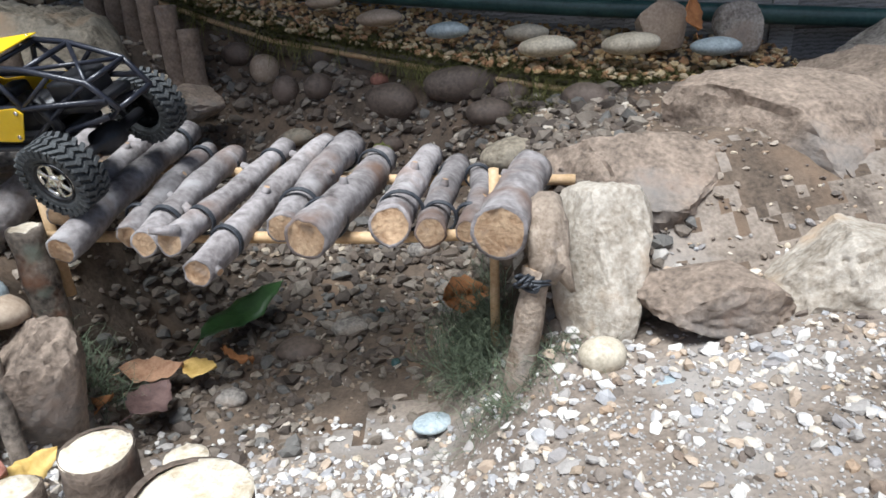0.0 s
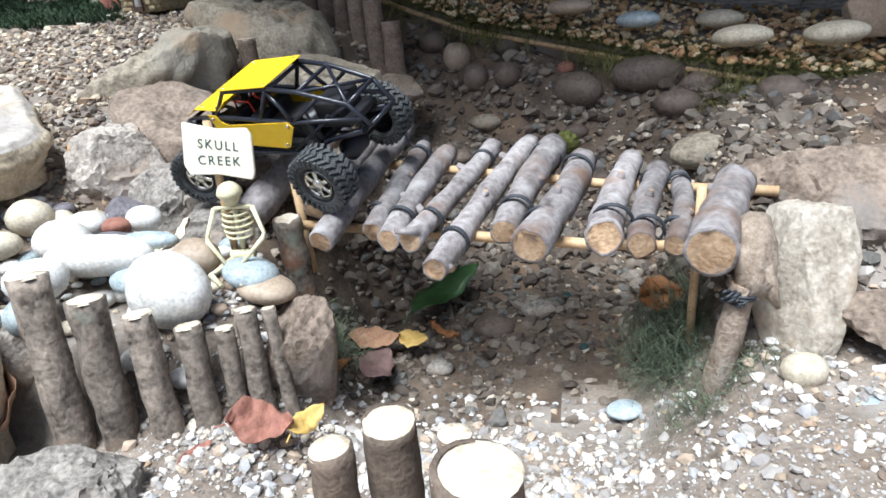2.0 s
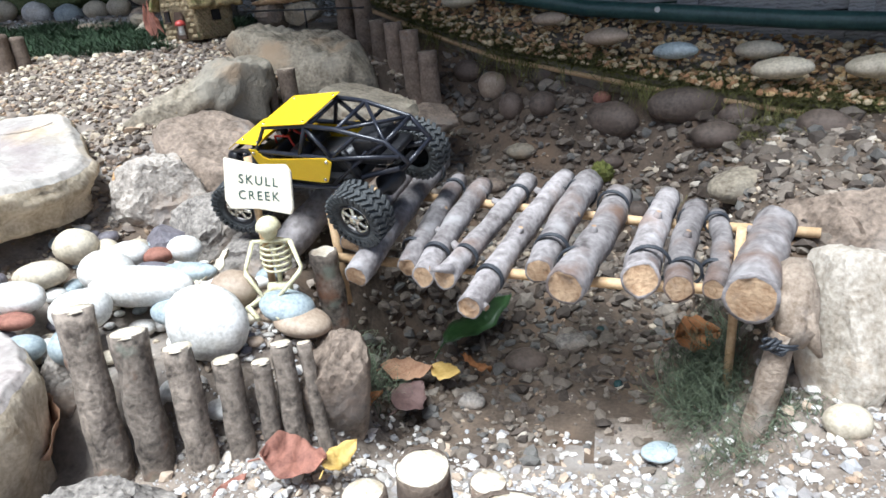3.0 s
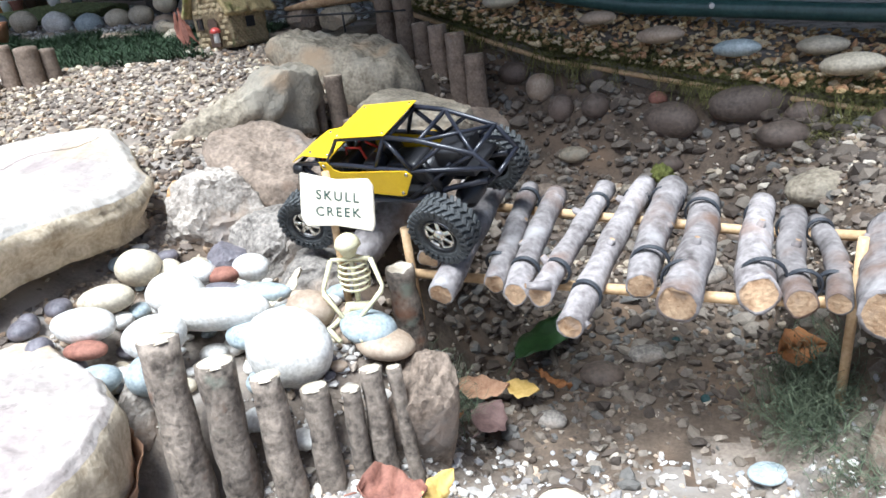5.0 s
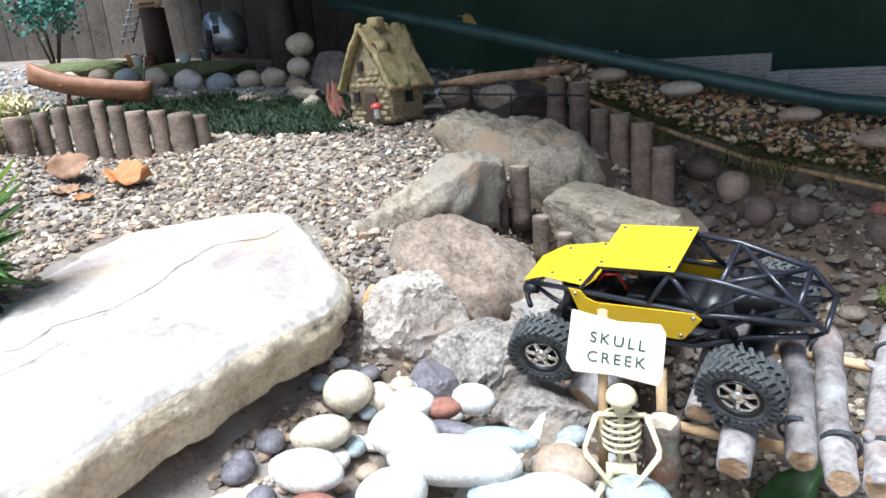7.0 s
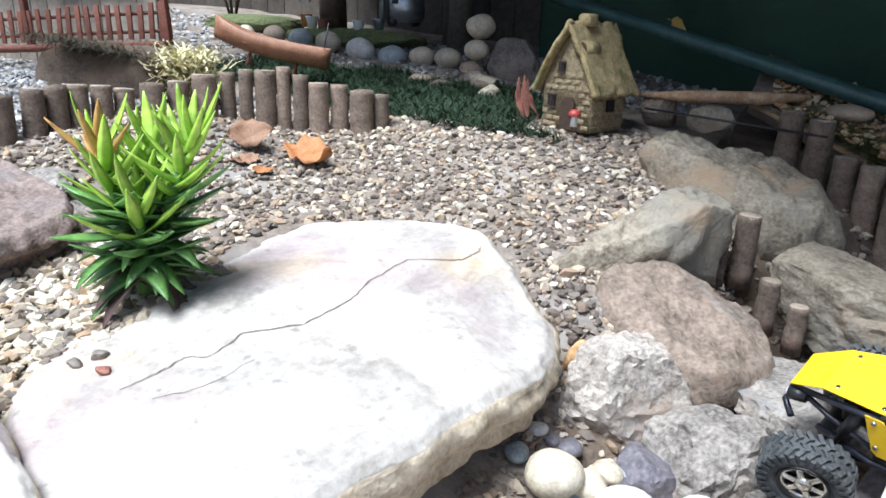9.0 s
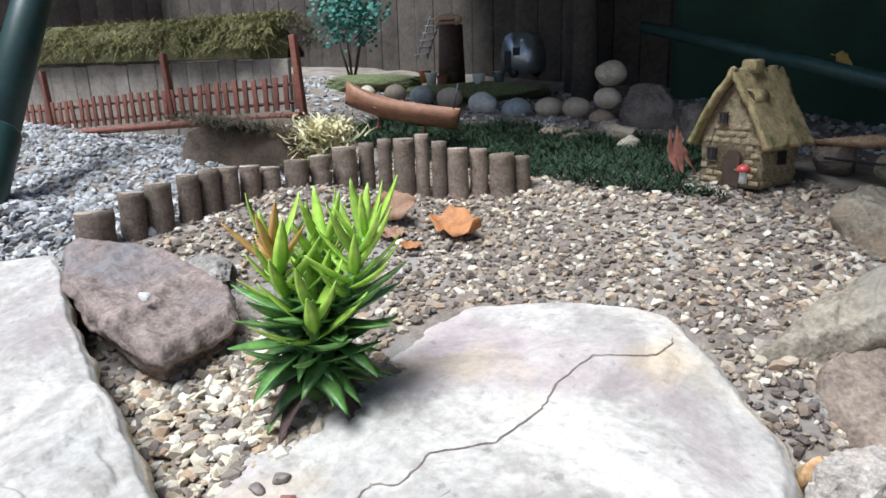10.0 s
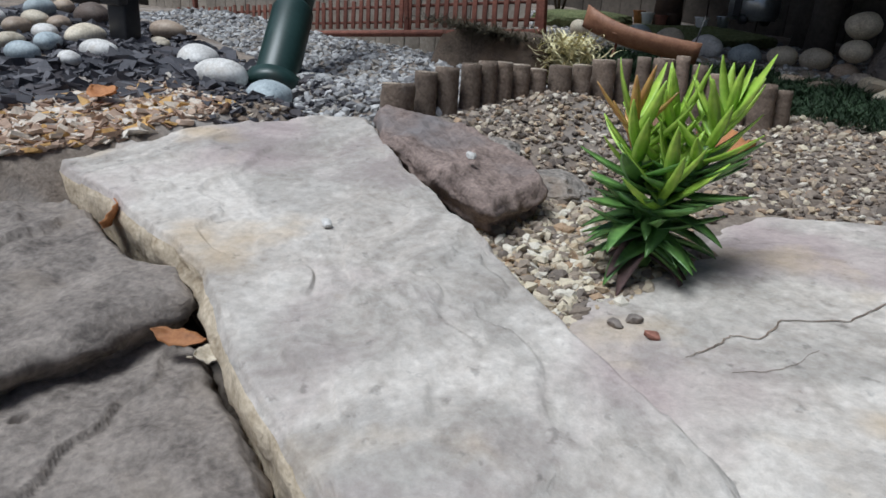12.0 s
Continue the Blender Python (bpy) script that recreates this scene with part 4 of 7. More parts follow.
COBBLES = [(-0.120, 1.800, 0.075, 0.045, 0.048, M_WETSTONE), (-0.460, 1.933, 0.042, 0.038, 0.042, M_TANPEB), (0.066, 1.765, 0.105, 0.05, 0.048, M_WETSTONE), (0.123, 1.680, 0.058, 0.042, 0.034, M_WETSTONE),
           (-0.400, 1.880, 0.036, 0.030, 0.040, M_WETSTONE), (-0.305, 1.840, 0.040, 0.034, 0.036, M_WETSTONE), (-0.300, 1.920, 0.055, 0.038, 0.035, M_WETSTONE), (-0.147, 1.845, 0.024, 0.02, 0.020, M_TERRACOTTA), (0.010, 1.770, 0.030, 0.022, 0.016, M_TERRACOTTA), (0.336, 1.60, 0.06, 0.04, 0.035, M_WETSTONE),
           (0.154, 1.455, 0.080, 0.050, 0.040, M_OCHREROCK), (-0.123, 1.735, 0.032, 0.026, 0.022, M_WETSTONE), (-0.367, 1.800, 0.042, 0.034, 0.022, M_OCHREROCK), (-0.060, 1.640, 0.034, 0.026, 0.026, M_WETSTONE), (-0.052, 1.480, 0.040, 0.03, 0.024, M_GREYROCK), (-0.29, 1.18, 0.045, 0.038, 0.022, M_WETSTONE), (-0.20, 1.25, 0.04, 0.03, 0.022, M_GREYROCK),
           (-0.38, 1.03, 0.03, 0.022, 0.016, M_GREYROCK), (-0.536, 1.968, 0.05, 0.04, 0.032, M_WETSTONE), (0.19, 1.74, 0.06, 0.035, 0.03, M_WETSTONE), (-0.44, 1.72, 0.04, 0.03, 0.022, M_BROWNROCK), (-0.34, 1.62, 0.035, 0.028, 0.02, M_GREYROCK), (-0.22, 1.70, 0.03, 0.025, 0.018, M_OCHREROCK), (0.02, 1.58, 0.03, 0.022, 0.018, M_BROWNROCK)]
for i, (x, y, a, b, c, mt) in enumerate(COBBLES):
    pebble((x, y, float(land(x, y)) + 0.22 * c), (a, b, c), (i * 47) % 60 - 30, mt, "brown rounded cobble in the shade under the ledge" if y > 1.6 else "brown rounded cobble in the creek bed", (0, 0), 80 + i, category="cobble", group="cobbles in the creek")
pebble((-0.04, 0.89, -0.022), (0.032, 0.024, 0.010), 30, M_BLUEPEB, "flat blue-grey pebble in the creek gravel", (0, 0), 95)
pebble((0.174, 0.758, 0.148), (0.030, 0.024, 0.024), 0, M_CREAMPEB, "white pebble at the foot of the bridge post", (0, 0), 96)
pebble((0.150, 0.705, 0.112), (0.017, 0.014, 0.013), 0, M_WHITEPEB, "small white pebble on the bank", (0, 0), 97)
pebble((0.235, 0.705, 0.135), (0.020, 0.015, 0.010), 0, M_BLUEPEB, "small blue-grey pebble on the bank", (0, 0), 98)


# ---- the log bridge ----
def log_bm(p, q, r0, r1, seed, bend=0.012, knots=1, rough=0.06):
    """A crooked round log from p (near end) to q with sawn ends and a knot or two."""
    rng = random.Random(seed)
    p, q = Vector(p), Vector(q)
    d = (q - p)
    side = d.cross(Vector((0, 0, 1))).normalized()
    n = 14
    ph = rng.uniform(0, 6)
    pts = [p + d * (i / n) + side * bend * math.sin(math.pi * i / n + ph * 0.2) * math.cos(ph) + Vector((0, 0, 1)) * bend * 0.5 * math.sin(i / n * 5 + ph) for i in range(n + 1)]
    rad = [(r0 + (r1 - r0) * i / n) * (1 + 0.06 * math.sin(i * 1.3 + ph)) for i in range(n + 1)]
    bm = tube(pts, rad, 18, mats=(0, 1, 1), rough=rough, seed=seed)
    dn = d.normalized()
    for v in bm.verts:
        s = (v.co - p).dot(dn)
        if s < 0.003 or s > d.length - 0.003:
            v.co += dn * 0.007 * noise.noise(v.co * 70)
    for k in range(knots):
        i = rng.randint(3, n - 3)
        a = rng.uniform(-1.2, 1.2)
        out = (side * math.sin(a) + Vector((0, 0, 1)) * math.cos(a)).normalized()
        tube_rings(bm, [pts[i] + out * rad[i] * 0.6, pts[i] + out * (rad[i] + rng.uniform(0.004, 0.012))], [0.009, 0.005], 8, mats=(0, 1, 1), rough=0.1, seed=seed)
    return bm


def cord(parent, p, q, at, r, seed):
    """A black binding round a log."""
    p, q = Vector(p), Vector(q)
    c, d = p.lerp(q, at), (q - p).normalized()
    u = d.cross(Vector((0, 0, 1))).normalized()
    w = u.cross(d)
    bm = bmesh.new()
    for k in (-1, 1):
        ring = [c + d * k * 0.0022 + (u * math.cos(a) + w * math.sin(a)) * (r + 0.001) + d * 0.003 * math.sin(a + seed) for a in [2 * math.pi * i / 20 for i in range(21)]]
        tube_rings(bm, ring, [0.0022] * 21, 6, cap=(False, False))
    part("cord", bm, M_CORD, parent, "black plastic cord binding")


bridge = empty("log_bridge", pose(0, 0, 0), "miniature footbridge of tied grey logs over a dry creek", "bridge")
LOGS = [((-0.742, 1.075, 0.262), (-0.600, 1.290, 0.385), 0.034, 0.032), ((-0.565, 0.995, 0.292), (-0.520, 1.265, 0.378), 0.020, 0.021), ((-0.533, 0.910, 0.274), (-0.462, 1.320, 0.365), 0.022, 0.022),
        ((-0.450, 0.935, 0.283), (-0.411, 1.245, 0.338), 0.019, 0.019), ((-0.402, 0.892, 0.285), (-0.369, 1.232, 0.325), 0.020, 0.021), ((-0.364, 0.882, 0.280), (-0.277, 1.226, 0.332), 0.019, 0.018),
        ((-0.321, 0.843, 0.258), (-0.205, 1.245, 0.335), 0.021, 0.021), ((-0.219, 0.905, 0.290), (-0.163, 1.205, 0.335), 0.023, 0.026), ((-0.181, 0.838, 0.289), (-0.104, 1.190, 0.315), 0.028, 0.026),
        ((-0.070, 0.857, 0.296), (-0.026, 1.148, 0.318), 0.028, 0.020), ((-0.019, 0.849, 0.287), (0.018, 1.128, 0.303), 0.021, 0.020), ((0.022, 0.862, 0.280), (0.056, 1.115, 0.303), 0.016, 0.017)]
for i, (p, q, r0, r1) in enumerate(LOGS):
    part("log", log_bm(p, q, r0, r1, 20 + i, 0.010, 2 if i in (5, 6) else 1), [M_BARK, M_CUT], bridge)
    if i not in (0,):
        cord(bridge, p, q, 0.17 + 0.02 * (i % 3), max(r0, r1) * 1.03, i)
        cord(bridge, p, q, 0.86, r1 * 1.03, i + 3)
part("log", log_bm((0.060, 0.795, 0.298), (0.125, 1.02, 0.315), 0.034, 0.030, 40, 0.006), [M_BARK, M_CUT], bridge, "thick end log with a fresh sawn face")
part("branch_stub", tube([(-0.325, 0.870, 0.262), (-0.296, 0.850, 0.250)], [0.010, 0.006], 8, mats=(0, 1, 1), rough=0.1), [M_BARK, M_CUT], bridge)
part("branch_stub", tube([(-0.352, 0.885, 0.298), (-0.385, 0.870, 0.305)], [0.009, 0.005], 8, mats=(0, 1, 1), rough=0.1), [M_BARK, M_CUT], bridge)
part("rail", tube([(-0.60, 1.015, 0.262), (-0.1, 0.915, 0.262), (0.10, 0.885, 0.268)], 0.0085, 12), M_DOWEL, bridge, "smooth round dowel under the logs")
part("rail", tube([(-0.62, 1.235, 0.322), (-0.05, 1.105, 0.292), (0.20, 1.05, 0.292)], 0.0085, 12), M_DOWEL, bridge, "smooth round dowel under the logs")
part("stake", tube([(0.058, 0.935, 0.02), (0.064, 0.930, 0.345)], 0.007, 10), M_DOWEL, bridge, "pale square-cut stake")
part("stake", tube([(0.13, 1.03, 0.10), (0.13, 1.03, 0.34)], 0.009, 10), M_DOWEL, bridge, "pale stake")
part("stake", tube([(-0.612, 1.055, 0.15), (-0.617, 1.048, 0.335)], 0.008, 10), M_DOWEL, bridge, "pale stake")
part("post", log_bm((0.066, 0.806, 0.02), (0.104, 0.814, 0.245), 0.020, 0.018, 51, 0.003, 1, 0.10), [M_ELBOW, M_CUT], bridge, "grey forked post carrying the end log")
elbow = tube([(0.124, 0.880, 0.306), (0.122, 0.850, 0.290), (0.119, 0.828, 0.268), (0.116, 0.817, 0.248), (0.109, 0.814, 0.230)], [0.022, 0.026, 0.027, 0.024, 0.019], 18, rough=0.38, seed=52)
tube_rings(elbow, [(0.124, 0.822, 0.262), (0.136, 0.812, 0.240), (0.147, 0.802, 0.214)], [0.018, 0.012, 0.003], 10, rough=0.2, seed=53)
part("crossbeam", elbow, M_ELBOW, bridge, "gnarled brown elbow of wood on the post")
cord(bridge, (0.066, 0.806, 0.02), (0.104, 0.814, 0.245), 0.93, 0.020, 2)
knot = bmesh.new()
for k in range(5):
    c = Vector((0.089, 0.796, 0.232)) + Vector((0.006 * math.cos(k * 2.4), 0.004 * math.sin(k * 3.1), 0.005 * math.sin(k * 1.7)))
    tube_rings(knot, [c + Vector((0.010 * math.cos(a + k), 0.005 * math.sin(a * 2 + k), 0.007 * math.sin(a))) for a in [2 * math.pi * i / 12 for i in range(13)]], [0.0022] * 13, 6)
part("knot", knot, M_CORD, bridge, "tangled dark cord knot")
part("post", log_bm((-0.615, 0.990, 0.10), (-0.612, 0.985, 0.285), 0.026, 0.024, 53, 0.004, 2), [M_BARKROUGH, M_CUTPALE], bridge, "splintered stub post")


# ---- stakes, stubs and edging ----
def stake(foot, top, r, seed, label, mats, group, name="wooden_stake", category="stake", rough=0.06, taper=0.95):
    foot, top = Vector(foot), Vector(top)
    d = (top - foot)
    n = 10
    bm = tube([Vector((0, 0, -0.03))] + [d * (i / n) + Vector((0.10 * r * noise.noise(Vector((i * 0.4, seed, 0))), 0.10 * r * noise.noise(Vector((i * 0.4, 0, seed))), 0)) for i in range(n + 1)],
              [r] + [r * (1 + (taper - 1) * i / n) for i in range(n + 1)], 18, mats=(0, 1, 1), rough=rough, seed=seed)
    for f in [f for f in bm.faces if f.material_index == 1]:
        bm.faces.remove(f)
    ob = mesh_ob(name, bm, mats[0], m=pose(*foot))
    face = bmesh.new()
    w = r * taper * 1.0
    shift = Vector((0.10 * r * noise.noise(Vector((n * 0.4, seed, 0))), 0.10 * r * noise.noise(Vector((n * 0.4, 0, seed))), 0))
    u = d.normalized().orthogonal().normalized()
    v2 = d.normalized().cross(u)
    ring = lambda k, h: [face.verts.new(d + shift + d.normalized() * (h + 0.0012 * noise.noise(Vector((math.cos(a) * 3, math.sin(a) * 3, seed)))) + (u * math.cos(a) + v2 * math.sin(a)) * w * k * (1 + 0.03 * noise.noise(Vector((a, seed, 0))))) for a in [2 * math.pi * i / 20 for i in range(20)]]
    rows = [ring(1.0, -0.003), ring(0.93, 0.0010), ring(0.5, 0.0005), ring(0.12, 0.0016)]
    for p0, p1 in zip(rows, rows[1:]):
        for i in range(20):
            face.faces.new((p0[i], p0[(i + 1) % 20], p1[(i + 1) % 20], p1[i]))
    face.faces.new(rows[-1])
    part("sawn_top", face, mats[1], ob, "pale sawn end grain" if mats[1] is M_CUTPALE else "weathered sawn end grain")
    return tagged(ob, label, category, group)


G = "palisade of stakes holding the pebbles"
FRONT = [((-0.822, 0.615, 0.09), (-0.847, 0.657, 0.332), 0.027), ((-0.766, 0.640, 0.07), (-0.777, 0.667, 0.292), 0.026), ((-0.705, 0.662, 0.05), (-0.725, 0.694, 0.255), 0.0225), ((-0.655, 0.690, 0.035), (-0.674, 0.727, 0.218), 0.0205),
         ((-0.615, 0.715, 0.03), (-0.628, 0.745, 0.205), 0.015), ((-0.585, 0.730, 0.03), (-0.605, 0.772, 0.222), 0.017), ((-0.550, 0.755, 0.03), (-0.575, 0.788, 0.215), 0.011)]
for i, (a, b, r) in enumerate(FRONT):
    stake(a, b, r, 60 + i, "upright rough-barked stake with a pale sawn top", [M_BARKROUGH, M_CUTPALE], G, rough=0.19)
G = "sawn log stubs in the gravel"
for i, (a, b, r) in enumerate([((-0.318, 0.530, 0.05), (-0.314, 0.530, 0.218), 0.032), ((-0.245, 0.532, 0.05), (-0.243, 0.535, 0.200), 0.021), ((-0.205, 0.445, 0.05), (-0.203, 0.445, 0.232), 0.047), ((-0.372, 0.490, 0.05), (-0.372, 0.495, 0.205), 0.026)]):
    stake(a, b, r, 70 + i, "short brown log stub with a pale sawn top", [M_BARKBROWN, M_CUTPALE], G, "log_stub", "log", 0.04)
G = "row of stakes on the far bank"
for i, (x, y, z0, z1, r) in enumerate([(-0.628, 1.875, 0.36, 0.535, 0.029), (-0.680, 1.893, 0.38, 0.595, 0.029), (-0.736, 1.925, 0.42, 0.618, 0.028), (-0.790, 1.955, 0.44, 0.628, 0.028), (-0.852, 2.005, 0.50, 0.700, 0.030), (-0.918, 2.03, 0.50, 0.712, 0.030)]):
    stake((x, y, z0), (x - 0.004, y + 0.004, z1), r, 80 + i, "brown round stake on the far bank", [M_BARKBROWN, M_CUTDARK], G, rough=0.07)
G = "stubs wedged between the rocks"
for i, (x, y, z0, z1, r) in enumerate([(-0.947, 1.623, 0.42, 0.540, 0.024), (-0.985, 1.60, 0.42, 0.500, 0.012), (-0.885, 1.545, 0.36, 0.440, 0.020), (-0.83, 1.53, 0.34, 0.405, 0.018)]):
    stake((x, y, z0), (x, y, z1), r, 90 + i, "short grey-brown stub between rocks", [M_BARKBROWN, M_CUTDARK], G, "wooden_stub", "stake", 0.05)
G = "low log edging of the gravel terrace"
EDGE = [(-2.425, 0.865, 0.655, 0.040), (-2.435, 0.955, 0.68, 0.028), (-2.43, 1.015, 0.69, 0.030), (-2.42, 1.085, 0.70, 0.026), (-2.42, 1.14, 0.705, 0.026), (-2.415, 1.19, 0.705, 0.026), (-2.41, 1.25, 0.70, 0.026), (-2.40, 1.305, 0.69, 0.026), (-2.38, 1.375, 0.70, 0.032), (-2.36, 1.44, 0.705, 0.028),
        (-2.345, 1.515, 0.72, 0.034), (-2.32, 1.575, 0.725, 0.022), (-2.275, 1.60, 0.735, 0.020), (-2.235, 1.635, 0.735, 0.030), (-2.195, 1.665, 0.745, 0.020), (-2.155, 1.69, 0.725, 0.022), (-2.115, 1.72, 0.705, 0.030), (-2.075, 1.765, 0.70, 0.026), (-2.022, 1.80, 0.685, 0.036), (-1.985, 1.845, 0.675, 0.024)]
for i, (x, y, z, r) in enumerate(EDGE):
    stake((x, y, float(land(x, y)) - 0.02), (x - 0.01, y + 0.01, z), r, 110 + i, "short round post with a weathered sawn top", [M_BARKBROWN, M_CUTDARK], G, "edging_post", "post", 0.03)


# ---- the mossy ledge ----
def ledge_line(u):
    s = u * (len(LEDGE_F) - 1)
    i = min(int(s), len(LEDGE_F) - 2)
    return Vector(LEDGE_F[i]).lerp(Vector(LEDGE_F[i + 1]), s - i)


def ledge_height(x, y):
    fx, fy, fz = np.array([p[0] for p in LEDGE_F]), np.array([p[1] for p in LEDGE_F]), np.array([p[2] for p in LEDGE_F])
    return np.interp(x, fx, fz) + 0.27 * np.clip(y - np.interp(x, fx, fy), 0, 0.4) + 0.012


def ledge():
    bm = bmesh.new()
    nu, nv = 120, 14
    rows = []
    for i in range(nu + 1):
        f = ledge_line(i / nu)
        row = [bm.verts.new((f.x, f.y + 0.22, f.z - 0.02)), bm.verts.new((f.x, f.y + 0.10, f.z - 0.06)), bm.verts.new((f.x, f.y + 0.02, f.z - 0.05 + 0.012 * noise.noise(f * 9)))]
        for j in range(nv + 1):
            y = f.y + 0.46 * j / nv
            row.append(bm.verts.new((f.x + 0.004 * noise.noise(Vector((i, j, 0)) * 0.5), y, float(ledge_height(f.x, y)) - 0.012 + 0.010 * noise.noise(Vector((f.x * 14, y * 14, 2))))))
        row.append(bm.verts.new((f.x, f.y + 0.46, f.z - 0.05)))
        rows.append(row)
    for a, b in zip(rows, rows[1:]):
        for j in range(len(a) - 1):
            bm.faces.new((a[j], a[j + 1], b[j + 1], b[j]))
    bmesh.ops.recalc_face_normals(bm, faces=bm.faces)
    tagged(mesh_ob("ledge", bm, M_SOIL), "soil ledge with moss and gravel overhanging the creek", "ledge", kind="structure")
    bm = bmesh.new()
    pts = [Vector(p) + Vector((0, -0.004, -0.018)) for p in LEDGE_F]
    tube_rings(bm, pts, [0.007] * len(pts), 8, rough=0.25, seed=3)
    tagged(mesh_ob("edging_board", bm, M_DOWEL), "weathered timber edge along the mossy ledge", "edging", kind="structure")


ledge()
back_board = tagged(new("low_wall"), "weathered grey boards under the green rail", "wall", kind="structure")
for k in range(7):
    a, b = Vector((-0.75 + 0.42 * k, 2.42 - 0.12 * k, 0)), Vector((-0.34 + 0.42 * k, 2.30 - 0.12 * k, 0))
    yaw = math.degrees(math.atan2((b - a).y, (b - a).x))
    for j in range(2):
        part("board", box(0.42, 0.02, 0.085, (0, 0, 0), 0.003), M_BOARD, back_board, m=pose(*((a + b) / 2).xy, 0.60 - 0.05 * k + 0.09 * j, 0, 0, yaw))
    part("batten", box(0.06, 0.02, 0.22, (0, 0, 0), 0.003), M_BOARD, back_board, m=pose(a.x, a.y - 0.022, 0.62 - 0.05 * k, 0, 2, yaw))


# ---- boarded edging, red picket fence, far garden ----
board_row("edging_fence", "row of tan edging boards behind the red picket fence", (-5.6, 1.45), (-3.02, 1.93), 0.60, 0.965, 0.085, M_PLANKTAN, 0.02, 0.004)


def picket_fence():
    a, b = Vector((-5.6, 1.30, 0.585)), Vector((-2.84, 1.82, 0.775))
    root = empty("picket_fence", pose(0, 0, 0), "small red-stained picket fence along the gravel track", "fence")
    n = 62
    d = b - a
    yaw = math.degrees(math.atan2(d.y, d.x))
    rng = random.Random(8)
    for i in range(n):
        p = a + d * (i + 0.5) / n
        h = 0.115 + rng.uniform(-0.005, 0.005)
        part("picket", box(0.020, 0.006, h, (0, 0, h / 2 + 0.02), 0.001), M_REDWOOD, root, m=pose(*p, rng.uniform(-2, 2), rng.uniform(-2, 2), yaw))
    for z in (0.045, 0.105):
        part("rail", tube([a + Vector((0, 0.008, z)), b + Vector((0, 0.008, z))], 0.006, 6), M_REDWOOD, root)
    for u in (0.0, 0.26, 0.52, 0.78, 1.0):
        p = a + d * u
        part("post", box(0.022, 0.022, 0.27, (0, 0, 0.13), 0.002), M_REDWOOD, root, m=pose(*p, 0, -4, yaw))
    part("base_pole", tube([a + Vector((-0.02, -0.03, 0.0)), b + Vector((0.02, -0.03, 0.0))], 0.013, 8, rough=0.05), M_REDWOOD, root)
    return root


picket_fence()


# ---- the crawler ----
def lathe(profile, seg=36):
    """A round body about the y axis from (y, r) pairs."""
    bm = bmesh.new()
    rows = [[bm.verts.new((r * math.cos(2 * math.pi * k / seg), y, r * math.sin(2 * math.pi * k / seg))) for k in range(seg)] for y, r in profile]
    for a, b in zip(rows, rows[1:]):
        for k in range(seg):
            bm.faces.new((a[k], b[k], b[(k + 1) % seg], a[(k + 1) % seg]))
    bmesh.ops.recalc_face_normals(bm, faces=bm.faces)
    return bm


def join(*bms):
    out = bmesh.new()
    for b in bms:
        me = bpy.data.meshes.new("piece")
        b.to_mesh(me)
        b.free()
        out.from_mesh(me)
        bpy.data.meshes.remove(me)
    return out


